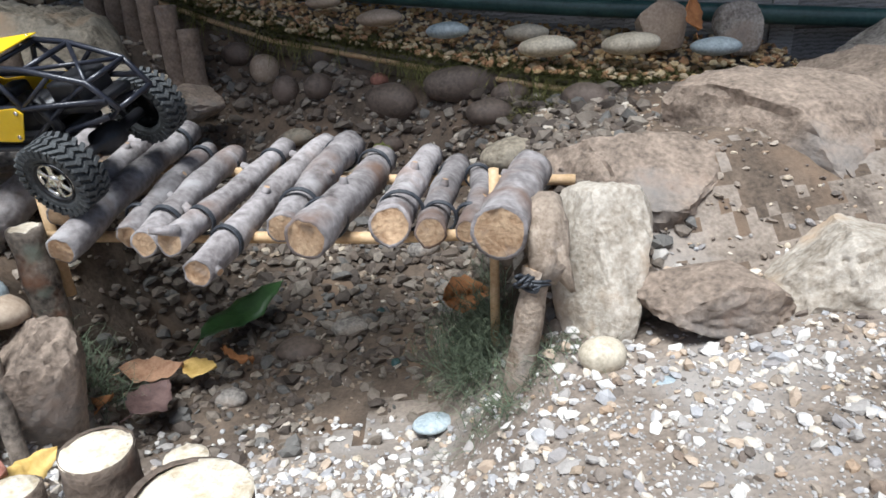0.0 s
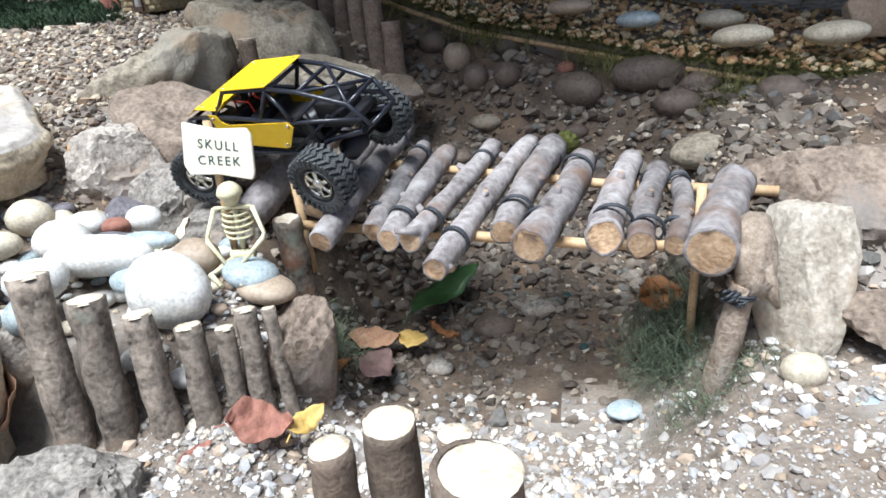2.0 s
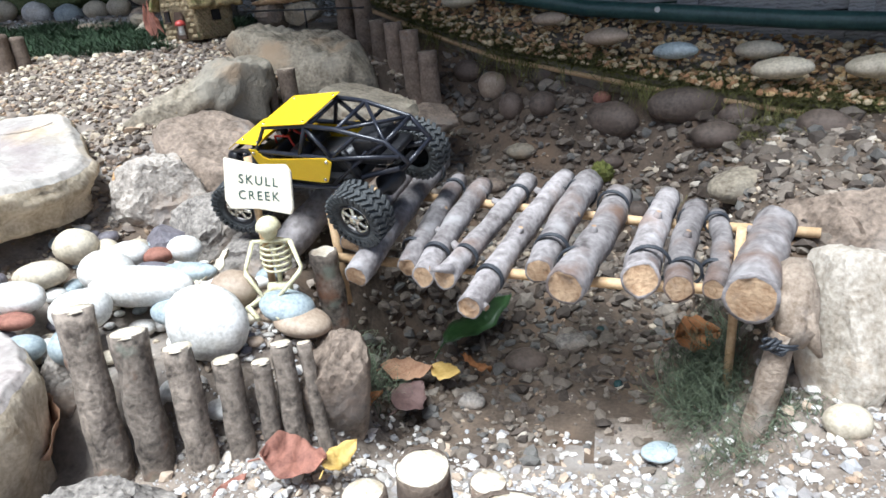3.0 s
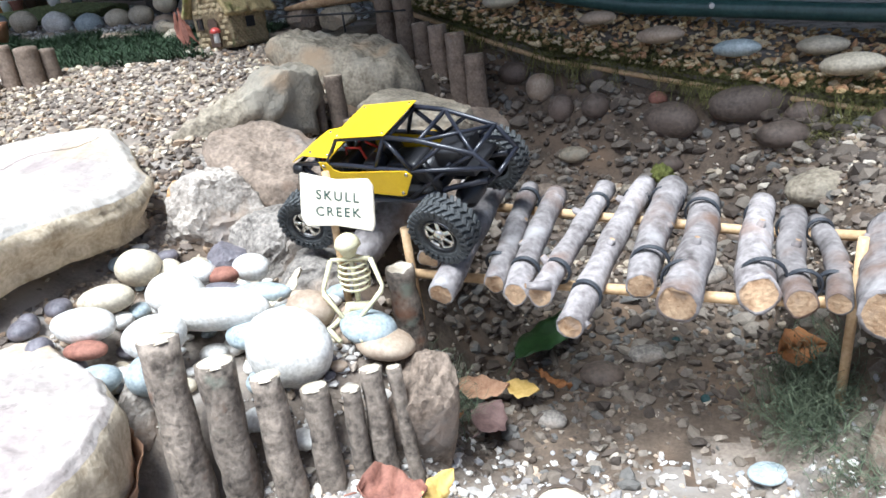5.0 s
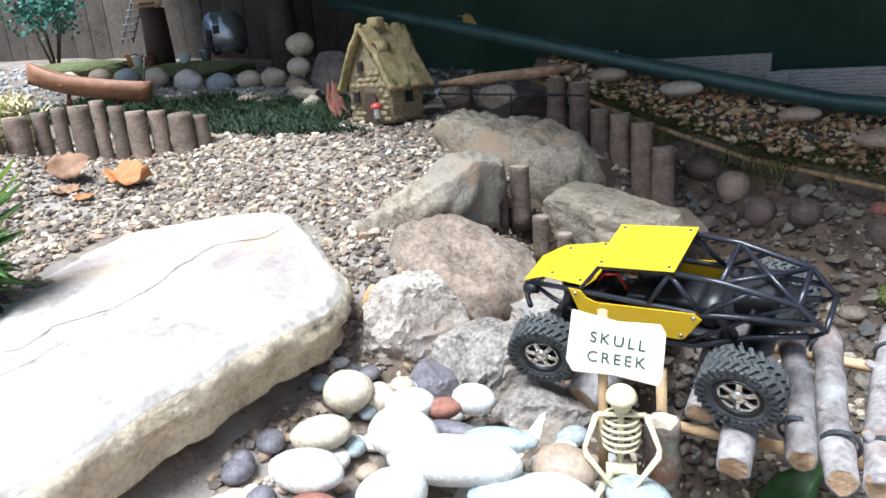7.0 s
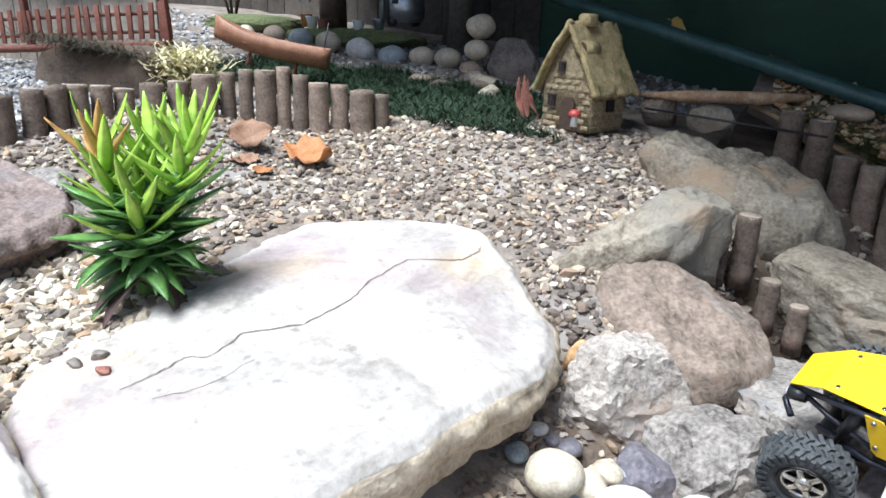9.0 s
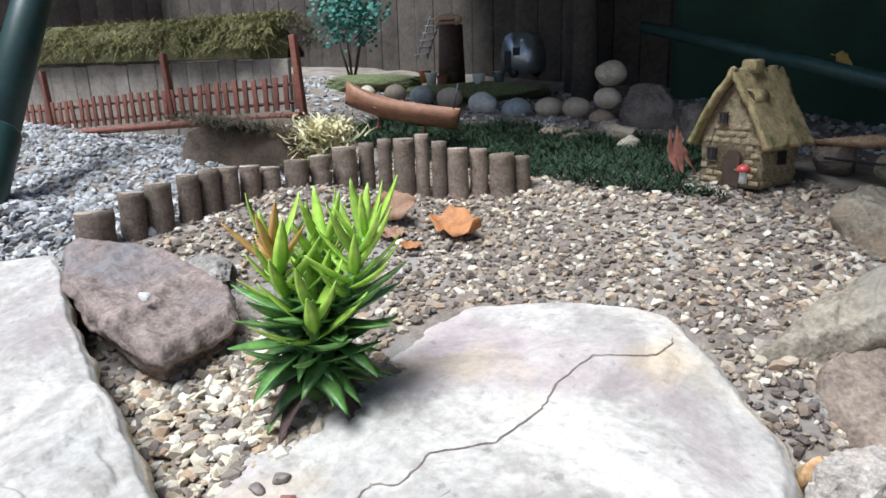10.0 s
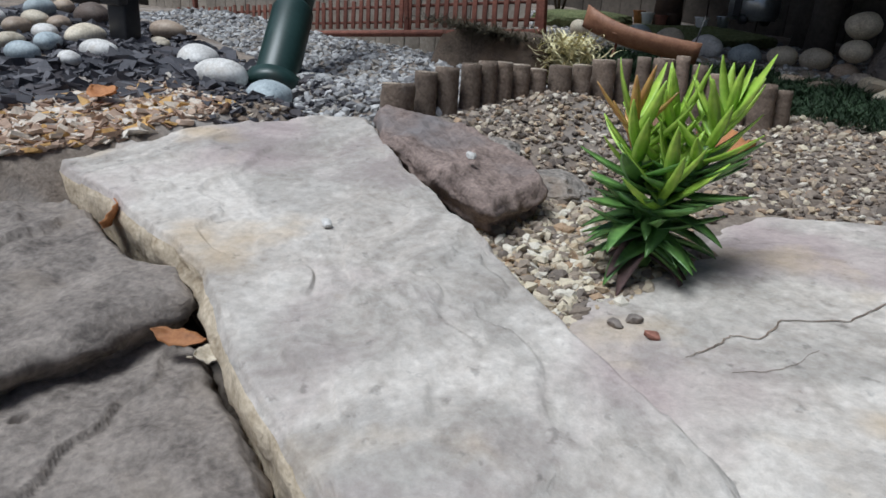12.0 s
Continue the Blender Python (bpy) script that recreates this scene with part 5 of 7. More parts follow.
def crawler(m):
    car = empty("crawler_car", m, "yellow and black radio-controlled rock crawler with chrome wheels", "toy car")
    R, W = 0.058, 0.046

    def wheel(x, y, steer, spin):
        side = 1 if y > 0 else -1
        tyre = lathe([(-W / 2 * 0.8, R * 0.56), (-W / 2, R * 0.66), (-W / 2 * 1.02, R * 0.80), (-W / 2 * 0.92, R * 0.90), (-W / 2 * 0.7, R * 0.94), (0, R * 0.955), (W / 2 * 0.7, R * 0.94), (W / 2 * 0.92, R * 0.90), (W / 2 * 1.02, R * 0.80), (W / 2, R * 0.66), (W / 2 * 0.8, R * 0.56)], 44)
        lugs = []
        for k in range(28):
            a = 2 * math.pi * k / 28
            for yy, da, ln, tw in ((-W * 0.36, 0.0, 0.016, 28), (-W * 0.10, 0.08, 0.012, -30), (W * 0.13, 0.02, 0.012, 30), (W * 0.37, 0.10, 0.016, -28)):
                lug = box(0.0058, ln, 0.008, (0, 0, 0), 0.0)
                bmesh.ops.transform(lug, matrix=Matrix.Rotation(a + da, 4, "Y") @ Matrix.Translation((0, yy, R * 0.957)) @ Matrix.Rotation(radians(tw), 4, "Z"), verts=lug.verts)
                lugs.append(lug)
            for s in (-1, 1):
                lug = box(0.0055, 0.005, 0.012, (0, 0, 0), 0.0)
                bmesh.ops.transform(lug, matrix=Matrix.Rotation(a + 0.05, 4, "Y") @ Matrix.Translation((0, s * W * 0.505, R * 0.86)), verts=lug.verts)
                lugs.append(lug)
        w = part("wheel", join(tyre, *lugs), M_TYRE, car, "dusty knobbly black tyre", False, pose(x, y, R, 0, spin, steer))
        s = side
        rim = lathe([(s * W * 0.46, R * 0.57), (s * W * 0.50, R * 0.55), (s * W * 0.44, R * 0.50), (s * W * 0.18, R * 0.46), (s * W * 0.12, 0.001)], 30)
        part("rim", rim, M_BLACK, w, "dark wheel dish")
        spokes = []
        for k in range(6):
            sp = box(0.0085, 0.007, R * 0.40, (0, s * W * 0.34, R * 0.28), 0.0015)
            bmesh.ops.transform(sp, matrix=Matrix.Rotation(2 * math.pi * k / 6, 4, "Y"), verts=sp.verts)
            spokes.append(sp)
        ring = lathe([(s * W * 0.28, R * 0.52), (s * W * 0.40, R * 0.52), (s * W * 0.40, R * 0.44), (s * W * 0.28, R * 0.44)], 30)
        hub = lathe([(s * W * 0.28, 0.012), (s * W * 0.46, 0.011), (s * W * 0.50, 0.006), (s * W * 0.50, 0.0005)], 16)
        part("spokes", join(ring, hub, *spokes), M_CHROME, w, "chrome six-spoke wheel centre")
        return w

    for x, y, st, sp in ((0.16, 0.105, 14, 10), (0.16, -0.105, 14, 33), (-0.16, 0.105, 0, 50), (-0.16, -0.105, 0, 5)):
        wheel(x, y, st, sp)
    for x in (0.16, -0.16):
        part("axle", join(tube([(x, -0.085, R), (x, 0.085, R)], 0.010, 12), lathe([(-0.016, 0.006), (-0.012, 0.021), (0.012, 0.021), (0.016, 0.006)], 16)) if x < -1 else tube([(x, -0.085, R), (x, -0.03, R), (x, -0.02, R), (x, 0.02, R), (x, 0.03, R), (x, 0.085, R)], [0.009, 0.009, 0.022, 0.022, 0.009, 0.009], 14), M_BLACK, car)
        for y in (0.058, -0.058):
            part("shock", tube([(x * 0.98, y, R), (x * 0.86, y * 0.85, 0.100), (x * 0.86, y * 0.85, 0.102), (x * 0.72, y * 0.75, 0.150)], [0.004, 0.004, 0.0085, 0.0085], 10), M_BLACK, car, "black shock absorber")
            part("link", tube([(x * 0.95, y * 0.8, R - 0.006), (x * 0.25, y * 0.55, 0.066)], 0.0035, 8), M_TUBE, car)
    part("skid_plate", box(0.150, 0.075, 0.012, (0.0, 0, 0.066), 0.004), M_BLACK, car)
    part("floor_tray", box(0.22, 0.10, 0.02, (-0.01, 0, 0.083), 0.004), M_BLACK, car)
    part("gearbox", box(0.07, 0.06, 0.05, (-0.05, 0, 0.112), 0.008), M_BLACK, car)
    part("motor", tube([(-0.10, -0.035, 0.118), (-0.10, 0.035, 0.118)], 0.019, 16), M_BLACK, car)
    part("battery_box", box(0.07, 0.045, 0.035, (0.115, 0, 0.115), 0.005), M_BLACK, car)
    part("seat", box(0.035, 0.035, 0.055, (0.005, 0.026, 0.122), 0.006), M_BLACK, car)
    part("seat", box(0.035, 0.035, 0.055, (0.005, -0.026, 0.122), 0.006), M_BLACK, car)
    part("dashboard", box(0.02, 0.095, 0.03, (0.066, 0, 0.138), 0.005), M_BLACK, car)
    part("rear_tray", box(0.10, 0.085, 0.012, (-0.165, 0, 0.128), 0.003), M_BLACK, car)
    part("fuel_cell", box(0.055, 0.07, 0.035, (-0.165, 0, 0.150), 0.005), M_BLACK, car)

    Y1, Y2 = 0.058, 0.050

    def bar(name, pts, r=0.0042):
        for s in (1, -1):
            part(name, tube([(x, y * s, z) for x, y, z in pts], r, 10), M_TUBE, car)

    bar("lower_rail", [(0.175, 0.035, 0.082), (0.10, Y1, 0.078), (-0.08, Y1, 0.078), (-0.16, 0.045, 0.10), (-0.235, 0.04, 0.115)], 0.005)
    bar("pillar", [(0.098, Y1, 0.105), (0.088, Y1, 0.163), (0.05, Y2, 0.205), (-0.065, Y2, 0.207)])
    bar("middle_rail", [(0.205, 0.03, 0.137), (0.10, Y1, 0.158), (-0.10, Y1, 0.143), (-0.245, 0.042, 0.140)], 0.0045)
    bar("roof_strut", [(-0.06, Y2, 0.205), (-0.02, Y1, 0.147)])
    bar("roof_strut", [(-0.06, Y2, 0.205), (-0.10, Y1, 0.145)])
    bar("rear_stay", [(-0.065, Y2, 0.207), (-0.13, 0.048, 0.198), (-0.225, 0.042, 0.168), (-0.255, 0.038, 0.125), (-0.235, 0.04, 0.112)], 0.0045)
    bar("diagonal", [(-0.10, Y1, 0.143), (-0.17, 0.046, 0.185)], 0.0036)
    bar("diagonal", [(-0.075, Y1, 0.085), (-0.17, 0.046, 0.142)], 0.0036)
    bar("diagonal", [(-0.17, 0.046, 0.142), (-0.225, 0.042, 0.168)], 0.0036)
    bar("front_frame", [(0.10, Y1, 0.105), (0.16, 0.04, 0.115), (0.205, 0.03, 0.137)], 0.004)
    for x, y, z in ((0.05, Y2, 0.205), (-0.065, Y2, 0.205), (-0.13, 0.048, 0.197), (-0.225, 0.042, 0.168), (-0.255, 0.038, 0.125), (0.205, 0.03, 0.137), (-0.165, 0.046, 0.142)):
        part("cross_bar", tube([(x, -y, z), (x, y, z)], 0.0040, 10), M_TUBE, car)
    part("cross_bar", tube([(-0.13, 0.048, 0.197), (-0.225, -0.042, 0.168)], 0.0035, 8), M_TUBE, car)
    part("cross_bar", tube([(-0.13, -0.048, 0.197), (-0.225, 0.042, 0.168)], 0.0035, 8), M_TUBE, car)
    outline = [(0.107, 0.166), (0.0855, 0.164), (0.078, 0.150), (0.063, 0.143), (-0.092, 0.148), (-0.102, 0.138), (-0.071, 0.095), (-0.061, 0.092), (0.0906, 0.101), (0.0966, 0.107)]
    for s in (1, -1):
        p = part("side_panel", sheet(outline, 0.0016, "y", 0.0004), M_YELLOW, car, "flat yellow side panel with button screws", False, pose(0, s * (Y1 + 0.006), 0, 0, 0, 0))
        for x, z in ((0.092, 0.116), (-0.090, 0.140), (-0.067, 0.101), (0.096, 0.157)):
            part("screw", tube([(x, s * 0.0005, z), (x, s * 0.003, z)], [0.0042, 0.0030], 10), M_CHROME, p, "chrome button screw")

    def plate(name, quad, label, screws):
        bm = bmesh.new()
        for row in quad:
            row[:] = [bm.verts.new(c) for c in row]
        for a, b in zip(quad, quad[1:]):
            for k in range(len(a) - 1):
                bm.faces.new((a[k], a[k + 1], b[k + 1], b[k]))
        bmesh.ops.recalc_face_normals(bm, faces=bm.faces)
        bmesh.ops.solidify(bm, geom=bm.faces[:], thickness=0.0016)
        ob = part(name, bm, M_YELLOW, car, label, False)
        for x, y, z in screws:
            part("screw", tube([(x, y, z), (x, y, z + 0.004)], [0.0040, 0.0028], 10), M_CHROME, ob, "chrome button screw")

    plate("roof_panel", [[(0.056, -0.056, 0.210), (0.056, 0.056, 0.210)], [(-0.070, -0.056, 0.214), (-0.070, 0.056, 0.214)]], "flat yellow roof panel", [(0.046, 0.047, 0.209), (0.046, -0.047, 0.209), (-0.06, 0.047, 0.212), (-0.06, -0.047, 0.212)])
    plate("hood", [[(0.212, -0.036, 0.146), (0.212, 0.036, 0.146)], [(0.165, -0.045, 0.167), (0.165, 0.045, 0.167)], [(0.078, -0.060, 0.172), (0.078, 0.060, 0.172)], [(0.058, -0.056, 0.186), (0.058, 0.056, 0.186)]], "folded yellow bonnet panel", [(0.15, 0.035, 0.166), (0.15, -0.035, 0.166), (0.09, 0.05, 0.170), (0.09, -0.05, 0.170)])
    for s in (1, -1):
        lamp = part("headlamp", tube([(0.190, s * 0.034, 0.128), (0.214, s * 0.034, 0.128)], [0.009, 0.0115], 14), M_BLACK, car, "round black headlamp")
        part("lens", tube([(0.2145, s * 0.034, 0.128), (0.217, s * 0.034, 0.128)], [0.010, 0.006], 14), M_LENS, lamp, "clear lamp lens")
        part("wire", tube([(0.075, s * 0.02, 0.15), (0.06, s * 0.028, 0.172), (0.045, s * 0.01, 0.16), (0.03, s * 0.02, 0.14)], 0.0025, 8), M_RED, car, "red cable")
    part("wire", tube([(0.15, 0.01, 0.12), (0.145, 0.02, 0.148), (0.13, 0.015, 0.15)], 0.0025, 8), M_RED, car, "red cable")
    part("bumper", tube([(0.205, -0.05, 0.098), (0.222, -0.03, 0.105), (0.222, 0.03, 0.105), (0.205, 0.05, 0.098)], 0.005, 10), M_TUBE, car)
    part("bumper_stay", tube([(0.215, 0.02, 0.105), (0.205, 0.03, 0.137)], 0.004, 8), M_TUBE, car)
    part("bumper_stay", tube([(0.215, -0.02, 0.105), (0.205, -0.03, 0.137)], 0.004, 8), M_TUBE, car)
    return car


CAR_SCALE = 0.92
crawler(pose(-0.616, 1.100, 0.345, -20, 2.4, 159.5) @ Matrix.Scale(CAR_SCALE, 4))


# ---- signpost and toy figure ----
def signpost():
    root = empty("signpost", pose(-0.673, 0.915, 0.20, 0, 0, -2), "little hand-lettered wooden sign on a stick", "sign")
    part("stick", tube([(-0.018, 0.012, 0), (-0.018, 0.012, 0.275)], 0.0065, 10, rough=0.05), M_DOWEL, root, "round wooden stick")
    rng = random.Random(2)
    o = [(-0.060, 0.045), (-0.062, -0.025), (-0.052, -0.040), (0.0, -0.036), (0.058, -0.041), (0.062, -0.030), (0.060, 0.030), (0.052, 0.041), (0.0, 0.037)]
    b = part("board", sheet(o, 0.006, "y", 0.0012), M_SIGN, root, "cream painted board with scorched corners", False, pose(0.0, -0.002, 0.228, -6, 5, 0))
    for k, (word, z, w) in enumerate((("SKULL", 0.011, 0.021), ("CREEK", -0.014, 0.021))):
        cu = bpy.data.curves.new("lettering", "FONT")
        cu.body, cu.size, cu.align_x, cu.align_y, cu.extrude = word, w, "CENTER", "CENTER", 0.0003
        cu.space_character = 1.3
        cu.materials.append(M_INK)
        t = new("lettering", cu)
        t.matrix_basis = pose(0.002, -0.0036, z, 90, (2, -1)[k], 0)
        t.parent = b
        tagged(t, "hand-painted dark green capitals")
    return root


signpost()


def figure():
    """Toy bones in one plain mesh: a ball for the head, hoops for the chest, bars for limbs."""
    bms = []
    head = bmesh.new()
    bmesh.ops.create_icosphere(head, subdivisions=3, radius=0.021)
    for v in head.verts:
        if v.co.z < -0.004:
            v.co.x *= 0.72
            v.co.y *= 0.8
    bmesh.ops.translate(head, vec=(0, 0, 0.128), verts=head.verts)
    bms.append(head)
    bms.append(tube([(0, 0.006, 0.02), (0, 0.010, 0.06), (0, 0.004, 0.112)], 0.0045, 8))
    for k in range(5):
        z = 0.096 - 0.010 * k
        rx, ry = 0.026 - 0.0015 * abs(k - 2), 0.017
        bms.append(tube([(rx * math.sin(a), 0.006 - ry * math.cos(a) + ry * 0.2, z - 0.004 * math.cos(a)) for a in [2 * math.pi * i / 16 for i in range(17)]], 0.0023, 6))
    bms.append(tube([(-0.032, 0, 0.105), (0.032, 0, 0.105)], 0.0035, 8))
    for s in (-1, 1):
        bms.append(tube([(0.032 * s, 0, 0.105), (0.048 * s, -0.012, 0.062), (0.046 * s, -0.020, 0.055), (0.012 * s, -0.045, 0.022)], [0.0042, 0.0036, 0.0045, 0.0030], 8))
        bms.append(tube([(0.012 * s, 0, 0.018), (0.034 * s, -0.045, 0.010), (0.040 * s, -0.05, 0.008), (0.015 * s, -0.075, -0.002)], [0.006, 0.0045, 0.0055, 0.004], 8))
    bms.append(tube([(-0.020, 0.002, 0.020), (0.020, 0.002, 0.020)], 0.009, 10))
    ob = mesh_ob("toy_figure", join(*bms), M_BONE, m=pose(-0.665, 0.905, 0.232, 0, 0, 8))
    return tagged(ob, "small yellowed plastic bone figure sitting on pebbles under the sign", "figurine")


figure()


# ---- dry leaves ----
def leaf(at, length, width, yaw, material, label, tilt=(0, 0), curl=0.25, seed=1, category="leaf"):
    """One curled blade with a midrib and a stalk."""
    bm = bmesh.new()
    n, rows = 12, []
    for i in range(n + 1):
        u = i / n
        w = width * (math.sin(math.pi * min(1, u ** 0.85)) ** 0.8) * (1 + 0.10 * math.sin(u * 23 + seed))
        cz = min(curl, 0.35) * length * (u - 0.5) ** 2 * 1.6 + 0.06 * length * noise.noise(Vector((u * 3, seed, 0)))
        row = []
        for k in (-1, -0.5, 0, 0.5, 1):
            fold = min(curl, 0.28) * width * (abs(k) ** 1.5) * 0.8
            row.append(bm.verts.new(((u - 0.5) * length, w * k + 0.05 * length * math.sin(u * 3 + seed), cz + fold + (0.04 + 0.42 * max(0.0, curl - 0.2)) * length * noise.noise(Vector((u * 6, k * 2.4, seed))))))
        rows.append(row)
    for a, b in zip(rows, rows[1:]):
        for k in range(4):
            bm.faces.new((a[k], b[k], b[k + 1], a[k + 1]))
    bmesh.ops.remove_doubles(bm, verts=bm.verts, dist=0.0003)
    bmesh.ops.recalc_face_normals(bm, faces=bm.faces)
    bmesh.ops.solidify(bm, geom=bm.faces[:], thickness=0.0009)
    rib = tube([(-length * 0.68, 0, 0.003), (-length * 0.5, 0.05 * length * math.sin(seed), 0.06 * length)], 0.0014, 6)
    ob = mesh_ob("leaf", join(bm, rib), material, m=pose(*at, tilt[0], tilt[1], yaw))
    return tagged(ob, label, category, "fallen leaves")


leaf((-0.395, 1.225, 0.025), 0.20, 0.036, 55, M_GREENLEAF, "large glossy dark green leaf under the bridge", (12, -14), 0.10, 1)
leaf((-0.510, 1.055, 0.0), 0.105, 0.028, 10, M_DRYBROWN, "curled tan leaf on the creek bed", (18, 0), 0.3, 2)
leaf((-0.432, 1.060, 0.0), 0.068, 0.023, -15, M_DRYYELLOW, "fallen yellow leaf on the creek bed", (12, 0), 0.2, 3)
leaf((-0.375, 1.090, 0.0), 0.080, 0.009, -40, M_DRYORANGE, "narrow rolled orange leaf", (0, 0), 0.5, 4)
leaf((-0.480, 0.965, 0.0), 0.095, 0.034, 70, M_DRYPURPLE, "purple-brown flat leaf in the creek bed", (14, 0), 0.15, 5)
leaf((-0.555, 0.915, 0.015), 0.085, 0.020, 35, M_DRYORANGE, "orange-brown curled leaf beside the stakes", (10, 0), 0.4, 6)
leaf((-0.560, 0.670, 0.085), 0.095, 0.034, 20, M_TERRACOTTA, "crumpled rust-red leaf in front of the stakes", (24, 10), 0.70, 7)
leaf((-0.505, 0.700, 0.075), 0.075, 0.018, 80, M_DRYYELLOW, "torn pale yellow leaf standing on edge", (40, 0), 0.4, 8)
leaf((-0.380, 0.470, 0.130), 0.085, 0.026, 50, M_DRYYELLOW, "yellow-brown leaf against a log stub", (50, 20), 0.3, 9)
leaf((-0.903, 0.615, 0.159), 0.13, 0.040, -48, M_DRYBROWN, "large tan leaf leaning beside the stakes", (55, 20), 0.25, 10)
leaf((-0.640, 0.620, 0.07), 0.060, 0.012, 60, M_TERRACOTTA, "small red dry leaf on the soil", (30, 0), 0.4, 11)
leaf((-0.790, 0.905, 0.275), 0.095, 0.013, 60, M_CREAMPEB, "bleached rolled leaf on the pebbles", (10, -20), 0.5, 12)
leaf((-2.127, 1.465, 0.585), 0.115, 0.042, 40, M_DRYBROWN, "tan curled leaf by the log edging", (48, -10), 0.35, 13)
leaf((-1.955, 1.490, 0.553), 0.145, 0.046, 8, M_DRYORANGE, "orange-brown crumpled leaf on the gravel", (28, 0), 0.62, 14)
leaf((-2.09, 1.40, 0.535), 0.075, 0.028, 70, M_DRYBROWN, "small tan leaf on the gravel", (16, 0), 0.4, 15)
leaf((-2.00, 1.37, 0.525), 0.055, 0.016, 20, M_DRYORANGE, "small orange leaf on the gravel", (14, 0), 0.4, 24)
leaf((-2.315, 0.225, 0.47), 0.075, 0.024, -30, M_DRYORANGE, "orange-brown leaf caught at the slab's edge", (60, 10), 0.3, 16)
leaf((-1.975, 0.195, 0.405), 0.080, 0.013, 25, M_DRYORANGE, "narrow orange leaf between slab and slate", (30, 0), 0.3, 17)
leaf((-1.915, 0.205, 0.405), 0.040, 0.015, 70, M_CREAMPEB, "bleached leaf beside the slab", (20, 0), 0.3, 18)
leaf((0.02, 1.02, 0.12), 0.080, 0.030, 20, M_DRYORANGE, "red-brown leaf under the bridge end", (50, 0), 0.3, 19)
leaf((0.62, 1.74, 0.50), 0.095, 0.030, 100, M_DRYORANGE, "rust-brown leaf leaning on the stones by the rail", (20, -60), 0.3, 20)
leaf((-1.34, 2.64, 0.90), 0.07, 0.03, 40, M_DRYYELLOW, "tan leaf caught on the green fabric", (70, 30), 0.2, 21)
leaf((-2.78, 0.36, 0.60), 0.08, 0.03, 20, M_DRYORANGE, "bright orange leaf in the litter", (20, 0), 0.3, 22)


# ---- marbles and stray stones ----
for x, y, z in ((-0.142, 1.285, float(land(-0.142, 1.285)) + 0.010), (-0.105, 1.10, float(land(-0.105, 1.10)) + 0.008)):
    pebble((x, y, z), (0.009, 0.009, 0.009), 0, M_GLASS, "green glass marble on the creek gravel", (0, 0), 5, category="marble", name="marble")
for i, (x, y) in enumerate(((-1.668, 0.661), (-1.656, 0.690))):
    rock((x, y, slab1_top(x, y) + 0.006), (0.013, 0.009, 0.008), i * 40, 70 + i, M_SLATE, "small dark stone chip on the slab", sub=2, name="stone_chip", category="stone chip")
rock((-1.613, 0.665, slab1_top(-1.613, 0.665) + 0.005), (0.012, 0.009, 0.006), 10, 72, M_TERRACOTTA, "small red brick chip on the slab", sub=2, name="stone_chip", category="stone chip")
rock((-2.034, 0.438, slab2_top(-2.034, 0.438) + 0.006), (0.010, 0.008, 0.007), 10, 73, M_WHITEPEB, "small white stone chip on the slab", sub=2, name="stone_chip", category="stone chip")
rock((-2.08, 0.771, 0.568), (0.011, 0.008, 0.008), 10, 74, M_WHITEPEB, "small white stone chip on the red slate", sub=2, name="stone_chip", category="stone chip")


# ---- the succulent ----
def blade(length, width, curve):
    """A fleshy pointed leaf that starts at the origin and runs along +x, bending up."""
    bm = bmesh.new()
    n, rows = 9, []
    for i in range(n + 1):
        u = i / n
        w = width * (0.55 + 0.9 * u - 1.42 * u ** 2.2) + 0.0006
        t = 0.30 * w + 0.0006
        x, z = length * u, curve * length * u * u
        rows.append([bm.verts.new((x, -w, z + 0.35 * w)), bm.verts.new((x, 0, z - t)), bm.verts.new((x, w, z + 0.35 * w)), bm.verts.new((x, 0, z + 0.05 * w))])
    for a, b in zip(rows, rows[1:]):
        for k in range(4):
            bm.faces.new((a[k], a[(k + 1) % 4], b[(k + 1) % 4], b[k]))
    bm.faces.new(rows[0][::-1])
    bm.faces.new(rows[-1])
    bmesh.ops.recalc_face_normals(bm, faces=bm.faces)
    return bm


